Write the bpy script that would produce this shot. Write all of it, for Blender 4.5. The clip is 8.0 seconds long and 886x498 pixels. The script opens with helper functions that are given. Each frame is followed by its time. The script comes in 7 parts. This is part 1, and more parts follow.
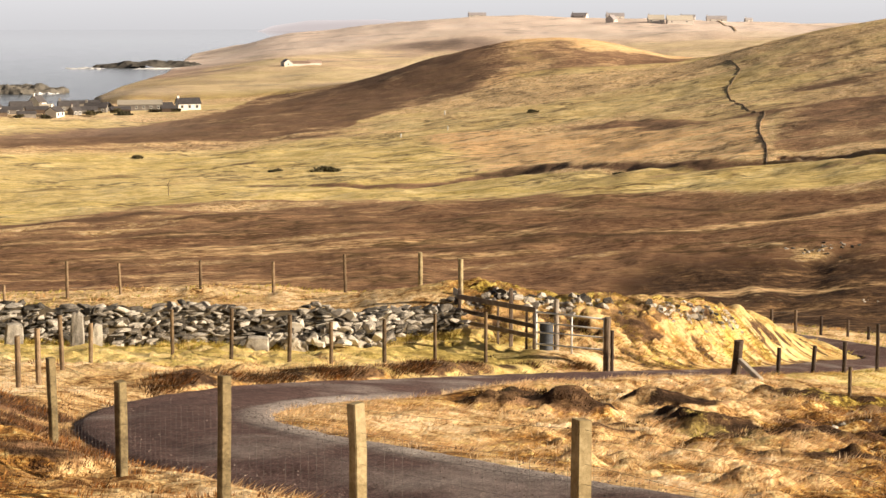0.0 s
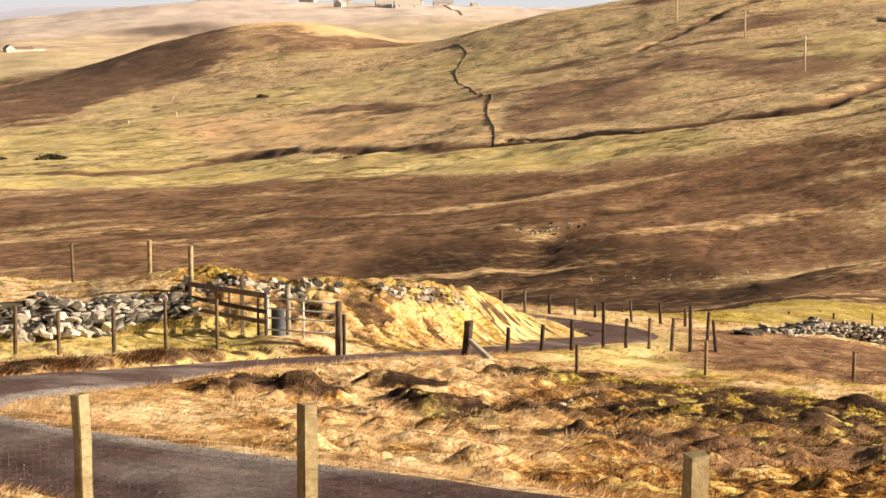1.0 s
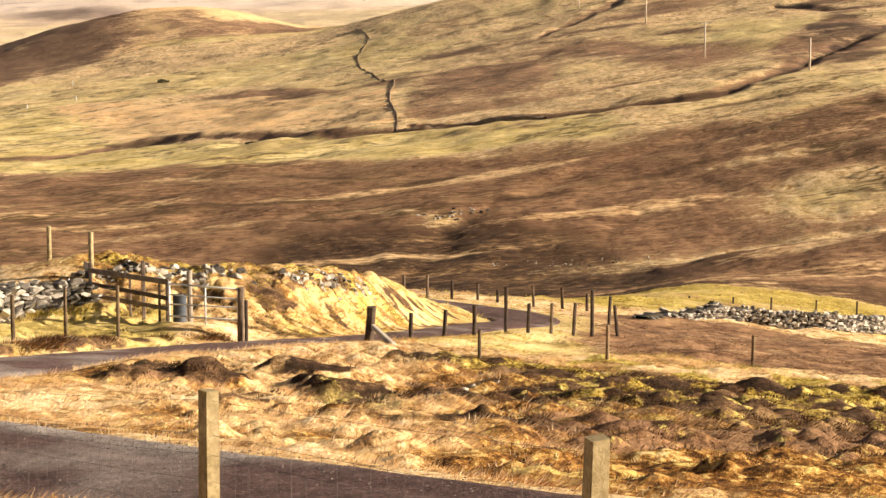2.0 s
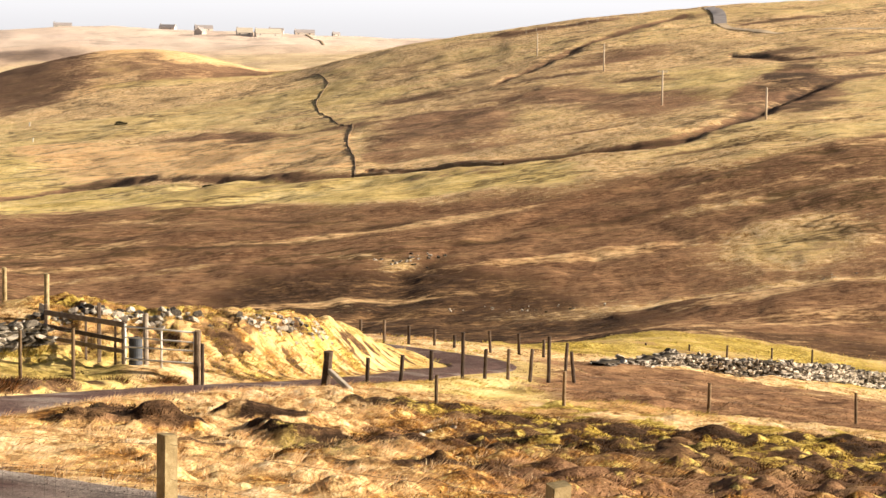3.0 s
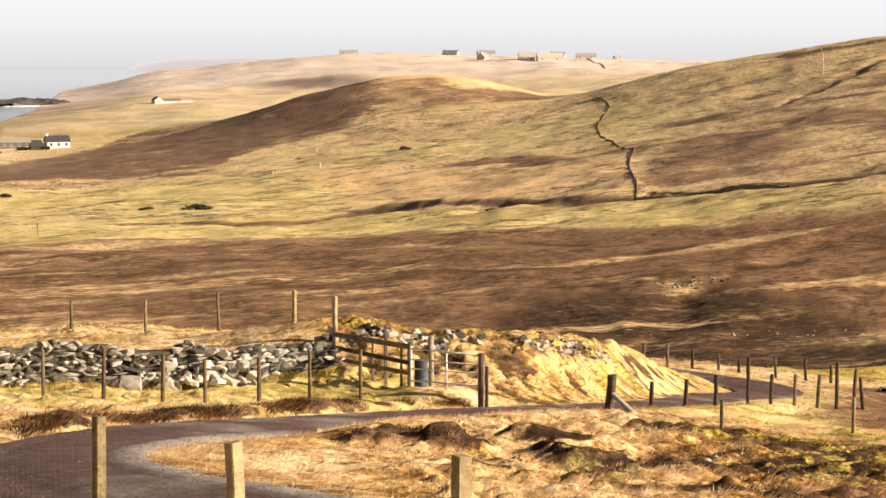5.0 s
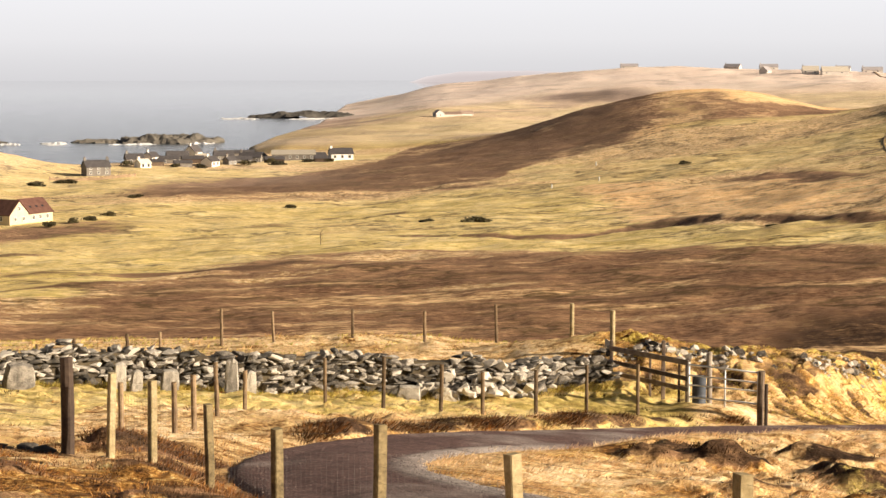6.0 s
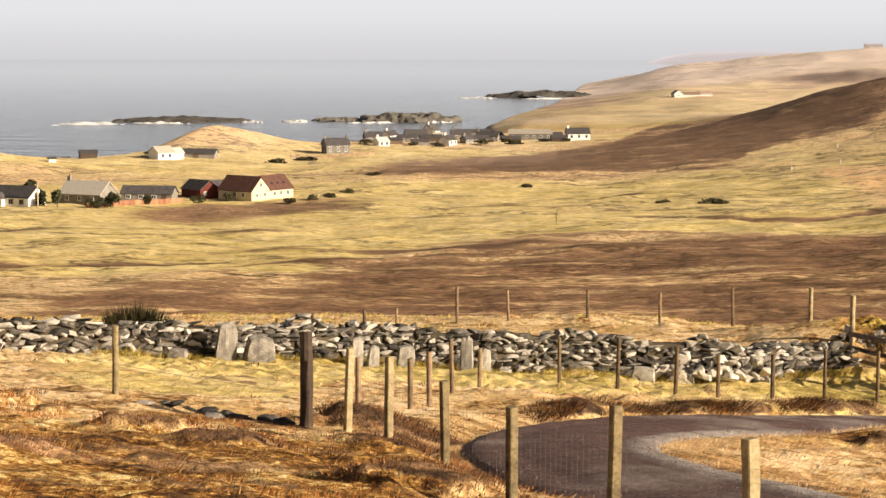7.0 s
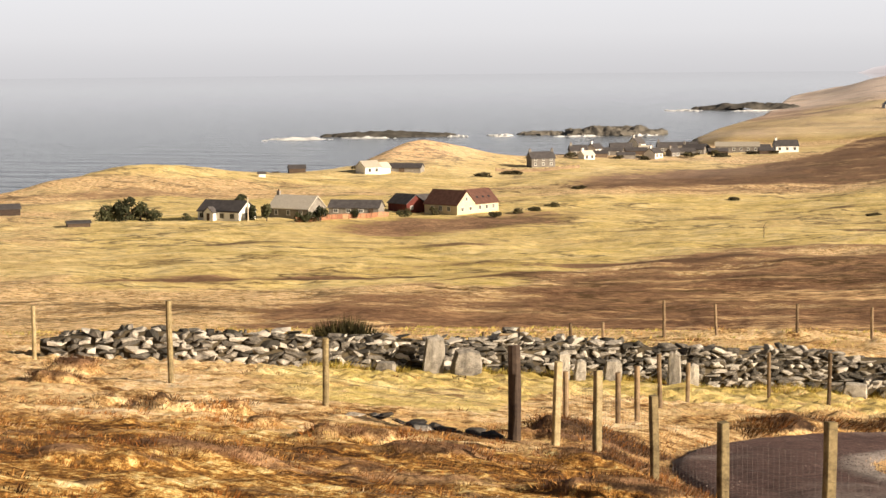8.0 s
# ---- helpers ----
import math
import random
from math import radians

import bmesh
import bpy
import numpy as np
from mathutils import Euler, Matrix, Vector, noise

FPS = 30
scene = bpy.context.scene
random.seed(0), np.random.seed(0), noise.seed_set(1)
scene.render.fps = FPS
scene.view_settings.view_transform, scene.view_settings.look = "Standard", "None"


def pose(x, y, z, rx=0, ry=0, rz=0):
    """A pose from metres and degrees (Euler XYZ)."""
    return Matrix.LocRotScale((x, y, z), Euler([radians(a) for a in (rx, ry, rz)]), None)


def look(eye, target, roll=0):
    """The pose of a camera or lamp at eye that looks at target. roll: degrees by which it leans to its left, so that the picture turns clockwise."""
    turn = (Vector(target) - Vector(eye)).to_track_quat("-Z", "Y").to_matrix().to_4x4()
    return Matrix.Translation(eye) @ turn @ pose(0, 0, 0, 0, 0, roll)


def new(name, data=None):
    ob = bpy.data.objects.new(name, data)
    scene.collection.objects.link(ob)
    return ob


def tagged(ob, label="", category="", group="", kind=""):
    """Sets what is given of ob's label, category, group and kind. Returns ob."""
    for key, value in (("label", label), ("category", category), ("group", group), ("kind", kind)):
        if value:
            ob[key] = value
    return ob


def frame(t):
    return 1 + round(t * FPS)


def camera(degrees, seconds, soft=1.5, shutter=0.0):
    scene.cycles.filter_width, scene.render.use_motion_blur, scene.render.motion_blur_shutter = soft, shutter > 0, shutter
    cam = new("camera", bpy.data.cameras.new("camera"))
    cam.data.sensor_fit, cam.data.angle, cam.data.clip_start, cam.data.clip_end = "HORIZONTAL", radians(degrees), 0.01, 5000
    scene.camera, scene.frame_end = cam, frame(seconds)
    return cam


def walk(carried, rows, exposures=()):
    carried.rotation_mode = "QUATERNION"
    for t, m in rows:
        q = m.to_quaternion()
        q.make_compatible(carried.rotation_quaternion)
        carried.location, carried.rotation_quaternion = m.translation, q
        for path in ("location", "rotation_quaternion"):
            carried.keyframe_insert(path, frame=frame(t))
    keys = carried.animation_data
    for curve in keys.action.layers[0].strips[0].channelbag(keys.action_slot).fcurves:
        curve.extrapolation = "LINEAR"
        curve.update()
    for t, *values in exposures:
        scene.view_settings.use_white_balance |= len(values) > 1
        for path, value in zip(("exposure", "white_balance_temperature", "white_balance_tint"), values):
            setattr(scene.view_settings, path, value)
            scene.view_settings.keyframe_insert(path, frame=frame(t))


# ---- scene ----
# Camera: held at arm's length by somebody who turns on the spot.
EYE = 48.0
ARM = 0.4
cam = camera(25.97, 8.0, soft=1.45)


def aim(t, yaw, pitch, roll, sway=0.0):
    """sway: metres to the right of the arm's circle."""
    a = radians(yaw)
    x, y = ARM * math.sin(a) + sway * math.cos(a), ARM * math.cos(a) - ARM - sway * math.sin(a)
    return t, pose(x, y, EYE, 90 + pitch, 0, -yaw) @ pose(0, 0, 0, 0, 0, -roll)


PATH = [
    aim(0.0, 0.0, -7.08, 0.01),
    aim(0.5, 3.77, -7.24, -0.04),
    aim(1.0, 8.03, -7.54, 0.04),
    aim(1.2, 9.01, -7.89, -0.02),
    aim(2.3, 11.54, -7.91, -0.25, -0.022),
    aim(2.5, 11.94, -7.53, -0.3, -0.027),
    aim(3.0, 12.24, -6.61, -0.9, -0.05),
    aim(3.5, 11.88, -6.09, -1.05, -0.066),
    aim(4.0, 10.86, -6.05, -1.17, -0.082),
    aim(4.5, 8.78, -6.18, -0.33, -0.078),
    aim(4.8, 5.87, -6.19, -0.02, -0.066),
    aim(5.0, 3.81, -5.98, -0.02, -0.057),
    aim(5.2, 1.82, -5.72, -0.02, -0.046),
    aim(6.3, -6.55, -5.58, -0.09, -0.015),
    aim(6.5, -7.96, -5.78, -0.17, -0.005),
    aim(6.8, -10.17, -6.02, 0.01),
    aim(7.0, -11.54, -6.18, -0.1),
    aim(7.5, -14.88, -6.15, 0.2),
    aim(8.0, -17.68, -5.75, 0.54),
]
walk(cam, PATH, [(0.0, 0.60), (1.2, 0.76), (2.5, 0.95), (3.2, 0.87), (4.6, 0.8), (5.2, 0.75), (6.3, 0.62), (8.0, 0.56)])

# ---- light: a low winter sun from the right, a pale hazy sky ----
SUN_AZ, SUN_EL = 104.0, 19.0
world = bpy.data.worlds.new("world")
scene.world = world
world.use_nodes = True
wn = world.node_tree.nodes
sky = wn.new("ShaderNodeTexSky")
sky.sky_type, sky.sun_disc = "NISHITA", False
sky.sun_elevation, sky.sun_rotation = radians(SUN_EL), radians(SUN_AZ)
sky.dust_density, sky.air_density, sky.ozone_density = 8.0, 0.7, 0.4
wn["Background"].inputs["Strength"].default_value = 0.034
world.node_tree.links.new(sky.outputs["Color"], wn["Background"].inputs["Color"])
sun = new("sun", bpy.data.lights.new("sun", "SUN"))
sun.data.energy, sun.data.angle, sun.data.color = 5.9, radians(0.6), (1.0, 0.84, 0.64)
sa, se = radians(SUN_AZ), radians(SUN_EL)
sun.matrix_world = look((math.sin(sa) * math.cos(se) * 50, math.cos(sa) * math.cos(se) * 50, EYE + math.sin(se) * 50), (0, 0, EYE))

# ---- lie of the land ----
def polar(az, r):
    a = np.radians(az)
    return r * np.sin(a), r * np.cos(a)


def smooth(a, b, v):
    t = np.clip((v - a) / (b - a), 0, 1)
    return t * t * (3 - 2 * t)


def lattice(ix, iy, seed):
    h = (ix.astype(np.int64) * 374761393 + iy.astype(np.int64) * 668265263 + seed * 1274126177) & 0xFFFFFFFF
    h = ((h ^ (h >> 13)) * 1274126177) & 0xFFFFFFFF
    return ((h ^ (h >> 16)) & 0xFFFF) / 65535.0


def value_noise(x, y, seed=0):
    ix, iy = np.floor(x), np.floor(y)
    fx, fy = x - ix, y - iy
    fx, fy = fx * fx * (3 - 2 * fx), fy * fy * (3 - 2 * fy)
    a, b = lattice(ix, iy, seed), lattice(ix + 1, iy, seed)
    c, d = lattice(ix, iy + 1, seed), lattice(ix + 1, iy + 1, seed)
    return (a * (1 - fx) + b * fx) * (1 - fy) + (c * (1 - fx) + d * fx) * fy


def fbm(x, y, seed=0, octaves=4):
    total, amp, norm = 0.0, 1.0, 0.0
    for k in range(octaves):
        total = total + amp * (value_noise(x * 2**k + 17.3 * k, y * 2**k - 9.1 * k, seed + k) - 0.5)
        norm += amp
        amp *= 0.55
    return 2 * total / norm


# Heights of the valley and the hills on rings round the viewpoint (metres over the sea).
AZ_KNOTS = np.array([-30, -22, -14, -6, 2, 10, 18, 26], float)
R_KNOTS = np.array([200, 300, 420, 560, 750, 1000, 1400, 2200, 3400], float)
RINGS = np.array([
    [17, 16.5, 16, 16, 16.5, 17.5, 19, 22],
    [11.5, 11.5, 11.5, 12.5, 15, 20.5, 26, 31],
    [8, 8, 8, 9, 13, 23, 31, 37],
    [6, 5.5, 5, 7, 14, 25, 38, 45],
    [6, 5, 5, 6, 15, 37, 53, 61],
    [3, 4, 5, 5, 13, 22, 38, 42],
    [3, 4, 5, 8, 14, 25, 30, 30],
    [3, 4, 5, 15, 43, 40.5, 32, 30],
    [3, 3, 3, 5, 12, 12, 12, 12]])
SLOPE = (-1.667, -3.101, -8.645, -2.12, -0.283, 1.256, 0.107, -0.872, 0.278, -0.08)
COAST = [(-100, 420), (-60, 520), (-40, 590), (-31, 640), (-27, 700), (-22, 735), (-19, 800), (-16, 800), (-14, 880),
         (-10.6, 930), (-10.6, 1080), (-9.8, 1250), (-8.5, 1500), (-8.0, 1800), (-7.6, 2150), (-6.3, 2700), (-4.8, 3150), (0, 3600), (15, 4100), (60, 4300), (120, 4300), (180, 2500)]
# Centre line of the farm road: in from the right, round the hairpin, along the bank, round behind the mound.
ROAD = [(30, 12.8), (15, 14.6), (4, 17.6), (-1.5, 20.2), (-5, 22.3), (-7.3, 24.8), (-8.1, 27.5), (-7.35, 30.7), (-4.95, 34.8), (-1.3, 39.2),
        (1.6, 43.3), (3.8, 46.5), (6.3, 50.6), (8.3, 54.2), (10.5, 60.6), (12.2, 68.5), (13.4, 73.5), (13.3, 78), (11.9, 80.3), (10, 82.5), (6, 88), (0, 96)]
# Peat hags and heather hummocks: bearing, distance, half widths, height.
ROAD_HAGS = [(2.8, 34.9, 0.95, 0.6, 0.34), (4.2, 34.8, 0.75, 0.5, 0.28), (6.9, 37.3, 1.0, 0.5, 0.3), (12.9, 45.6, 0.9, 0.35, 0.22), (10.5, 28, 0.8, 0.35, 0.2), (5.0, 29.5, 0.5, 0.25, 0.16), (5.5, 57.7, 0.4, 0.25, 0.16), (8.0, 34.8, 0.9, 0.4, 0.26), (9.4, 32.8, 1.6, 0.6, 0.26), (7.1, 25.7, 0.4, 0.2, 0.12), (3.9, 25.8, 0.35, 0.2, 0.1), (5.4, 31.5, 0.5, 0.25, 0.14),
             (8.3, 29.5, 0.5, 0.3, 0.15)]
# In the heather below the road.
HEATH_HAGS = [(11.0, 43.5, 1.0, 0.6, 0.34), (11.5, 24.4, 0.8, 0.3, 0.15), (12.9, 27.6, 0.8, 0.4, 0.2), (12.1, 34.9, 1.2, 0.6, 0.22), (14.5, 36, 1.2, 0.6, 0.2), (18, 33, 1.0, 0.6, 0.2), (21, 36, 1.2, 0.6, 0.22), (23.5, 44, 1.2, 0.7, 0.35),
              (22.5, 30, 1.0, 0.6, 0.2), (16.5, 28, 0.9, 0.5, 0.18)]
# On the grassy shoulder.
SHOULDER_HAGS = [(-12.7, 24, 0.8, 0.5, 0.28), (-12.2, 19.8, 0.8, 0.5, 0.22), (-11.2, 21.6, 0.5, 0.35, 0.18), (-13.1, 28.3, 0.95, 0.8, 0.36), (-12.3, 26.3, 0.6, 0.6, 0.2), (-20.6, 24.5, 0.6, 0.4, 0.2), (-26.8, 27.4, 0.26, 0.2, 0.15), (-25.9, 27.2, 0.26, 0.2, 0.17), (-25.0, 27.5, 0.2, 0.16, 0.15), (-24.3, 28.0, 0.24, 0.2, 0.18), (-27.9, 28.0, 0.3, 0.25, 0.14),
                 (-28.8, 38, 0.4, 0.3, 0.35), (-29.5, 33, 0.4, 0.3, 0.25), (-25.2, 20, 0.8, 0.45, 0.16), (-28, 18.5, 0.7, 0.4, 0.12), (-18.4, 23, 0.7, 0.4, 0.14), (-23.4, 26.2, 0.25, 0.2, 0.15)]
HAGS = ROAD_HAGS + HEATH_HAGS + SHOULDER_HAGS
# Peat gullies and the burn: lines of bearing and distance.
GULLIES = [[(10.0, 357), (12, 347), (13.7, 339), (16.2, 334), (18.8, 333), (20.2, 348), (21.5, 372), (22.6, 420), (24.5, 455), (27, 470)],
           [(-6, 425), (-1.2, 404), (2.0, 412), (5.3, 388), (8.0, 359), (9.6, 352)],
           [(8.0, 168), (9.2, 180), (10.6, 205), (12.2, 236), (14.5, 262), (17, 280), (19.5, 287), (22.4, 296), (25, 300)],
           [(13.8, 560), (15.2, 600), (17.2, 650), (19.2, 690)], [(20.6, 560), (22.6, 520), (24.5, 525), (27, 540)]]
MOUND = [(-1.0, 66.0), (1.5, 60.5), (5.0, 60.0), (7.6, 64.3), (9.3, 69.5), (10.1, 72.5)]


def line_points(line, steps=12):
    p = np.array([polar(a, r) for a, r in line])
    q = np.vstack([2 * p[0] - p[1], p, 2 * p[-1] - p[-2]])
    out = []
    for k in range(len(p) - 1):
        a, b, c, d = q[k], q[k + 1], q[k + 2], q[k + 3]
        for s in np.linspace(0, 1, steps, endpoint=False):
            out.append(0.5 * (2 * b + (c - a) * s + (2 * a - 5 * b + 4 * c - d) * s * s + (3 * b - 3 * c + d - a) * s**3))
    return np.array(out + [p[-1]])


def near_line(x, y, pts):
    """Distance to a line, the place along it (0 to 1), and the nearest point."""
    best = np.full(x.shape, 1e9)
    along, px, py = np.zeros(x.shape), np.zeros(x.shape), np.zeros(x.shape)
    n = len(pts) - 1
    for k in range(n):
        (ax, ay), (bx, by) = pts[k], pts[k + 1]
        dx, dy = bx - ax, by - ay
        t = np.clip(((x - ax) * dx + (y - ay) * dy) / (dx * dx + dy * dy), 0, 1)
        qx, qy = ax + t * dx, ay + t * dy
        d = np.hypot(x - qx, y - qy)
        m = d < best
        best, along = np.where(m, d, best), np.where(m, (k + t) / n, along)
        px, py = np.where(m, qx, px), np.where(m, qy, py)
    return best, along, px, py


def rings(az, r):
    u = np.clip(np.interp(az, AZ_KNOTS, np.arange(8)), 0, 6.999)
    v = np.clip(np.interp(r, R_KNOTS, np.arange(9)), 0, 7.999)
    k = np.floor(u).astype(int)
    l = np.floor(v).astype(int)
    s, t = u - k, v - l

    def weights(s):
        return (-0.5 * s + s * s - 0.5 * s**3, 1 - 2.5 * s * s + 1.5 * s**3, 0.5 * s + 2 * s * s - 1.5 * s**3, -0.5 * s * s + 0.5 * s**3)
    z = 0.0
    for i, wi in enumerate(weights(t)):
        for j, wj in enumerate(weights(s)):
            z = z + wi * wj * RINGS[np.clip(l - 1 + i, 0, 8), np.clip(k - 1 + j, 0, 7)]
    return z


def bump(x, y, az, r, across, along, turn=0.0):
    """A round rise at a bearing and distance: 1 at its top."""
    cx, cy = polar(az, r)
    a = radians(az + turn)
    u, v = (x - cx) * math.cos(a) - (y - cy) * math.sin(a), (x - cx) * math.sin(a) + (y - cy) * math.cos(a)
    return np.exp(-(u / across)**2 - (v / along)**2)


COAST_XY = np.array([polar(a, r) for a, r in COAST])
COAST_XY = np.vstack([COAST_XY, COAST_XY[:1]])
ROAD_XY = line_points(ROAD)
MOUND_XY = line_points(MOUND)
GULLY_XY = [line_points(g, 4) for g in GULLIES]


def gully(x, y):
    top = np.zeros(np.shape(x))
    for g, deep in zip(GULLY_XY, (1.0, 0.75, 0.42, 0.8, 0.8)):
        e, s, _, _ = near_line(x, y, g)
        top = np.maximum(top, deep * np.exp(-(e / (2.8 * np.clip(0.25 + 3 * s * (1.25 - s), 0.3, 1.0)))**2))
    return top



def inland(x, y):
    """Metres from the coast: over nought on land."""
    d = near_line(x, y, COAST_XY)[0]
    inside = np.zeros(x.shape, bool)
    for (ax, ay), (bx, by) in zip(COAST_XY[:-1], COAST_XY[1:]):
        cross = ((ay > y) != (by > y)) & (x < (bx - ax) * (y - ay) / (by - ay + 1e-9) + ax)
        inside ^= cross
    return np.where(inside, d, -d)


def lie(x, y):
    """The smooth lie of the land without road, banks or tussocks."""
    r = np.hypot(x, y)
    az = np.degrees(np.arctan2(x, y))
    azc = np.clip(az, -36, 32)
    rc = np.minimum(r, 125)
    nx, ny = polar(azc, rc / 50)
    b = (1, nx, ny, nx * nx, nx * ny, ny * ny, nx**3, nx * nx * ny, nx * ny * ny, ny**3)
    z_near = EYE + sum(c * v for c, v in zip(SLOPE, b))
    lip = 30 * smooth(12, 20, az)
    w = smooth(88 + lip, 200, r)
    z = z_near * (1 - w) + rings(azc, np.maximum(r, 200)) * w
    back = smooth(60, 150, np.abs(az))
    return EYE - 1.7 + (z - EYE + 1.7) * (1 - 1.5 * back * smooth(0, 60, r))


def tussocks(x, y, cell, seed):
    """Round grass hummocks, one in each cell of a jittered grid: 0 to 1."""
    u, v = x / cell, y / cell
    iu, iv = np.floor(u), np.floor(v)
    top = np.zeros(np.shape(x))
    for du in (-1, 0, 1):
        for dv in (-1, 0, 1):
            cu, cv = iu + du, iv + dv
            px, py = cu + lattice(cu, cv, seed), cv + lattice(cu, cv, seed + 1)
            size = 0.2 + 0.3 * lattice(cu, cv, seed + 2)
            top = np.maximum(top, lattice(cu, cv, seed + 3) * np.exp(-((u - px)**2 + (v - py)**2 * 1.6) / size**2))
    return top


def hags(x, y):
    ragged = 0.3 * fbm(x / 0.55, y / 0.45, 193, 3) * (np.hypot(x, y) < 70)
    lumps = [(h, bump(x, y, az, r, a, b)) for az, r, a, b, h in HAGS]
    return sum(h * np.where(v > 0.02, smooth(0.1, 0.62, v + ragged), 0) for h, v in lumps)


def dark_patch(x, y):
    """Where heather and peat break through the straw near the road: 0 to 1."""
    r, az = np.hypot(x, y), np.degrees(np.arctan2(x, y))
    zone = smooth(6, 13, az) * (0.25 * smooth(16, 22, r) + 0.75 * smooth(24, 34, r)) * (1 - smooth(43, 48, r)) + 0.12 * smooth(-11, -14, az) * (1 - smooth(26, 33, r)) + 0.3 * (1 - smooth(46, 60, r))
    return np.clip(hags(x, y) * 2.4 + np.minimum(zone, 1) * smooth(0.0, 0.3, fbm(x / 3.6, y / 2.4, 55, 3) - 0.22 + 0.2 * zone + 0.14 * smooth(11, 15, az)), 0, 1)


def cushions_of(x, y):
    """Where yellow moss cushions grow among the heather below the road: 0 to 1."""
    r, az = np.hypot(x, y), np.degrees(np.arctan2(x, y))
    return smooth(8, 16, az + 6 * fbm(x / 3.5, y / 3.5, 115, 3)) * smooth(15, 20, r) * (1 - smooth(49, 54, r)) * (0.35 + 0.35 * smooth(26, 42, r)) * smooth(-0.08, 0.2, fbm(x / 0.8, y / 1.0, 93, 4)) + 0.3 * blot(az, r, 8.4, 31.5, 1.7, 2.4, -1.0)


def rough_tops(x, y):
    """Tussocks of the rough straw ground by the road: 0 in the hollows, 1 on the tops."""
    return np.maximum(tussocks(x * 0.75, y, 1.0, 151), 0.7 * tussocks(x * 0.8, y, 0.55, 155))


def mound_tops(x, y):
    """Tufts hanging down the face of the turf mound."""
    return np.maximum(tussocks(x + 0.3 * y, y * 1.1, 0.8, 141), 0.7 * tussocks(x, y * 1.4, 0.45, 145))


def mound_shade_clefts(x, y):
    """Short dark clefts between the tufts that hang down the mound, cut and painted as shade: 0 to 1."""
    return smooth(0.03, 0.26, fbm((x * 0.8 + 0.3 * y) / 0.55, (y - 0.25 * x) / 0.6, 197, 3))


def mound_face(x, y):
    """The lit face of the turf mound, from its crest down to the road: 0 to 1."""
    r, az = np.hypot(x, y), np.degrees(np.arctan2(x, y))
    crest = np.interp(az, *np.array(MOUND, float).T)
    return smooth(-1, 1.5, az) * (1 - smooth(11.3, 12.6, az)) * smooth(52, 55, r) * (1 - smooth(2, 6, r - crest))


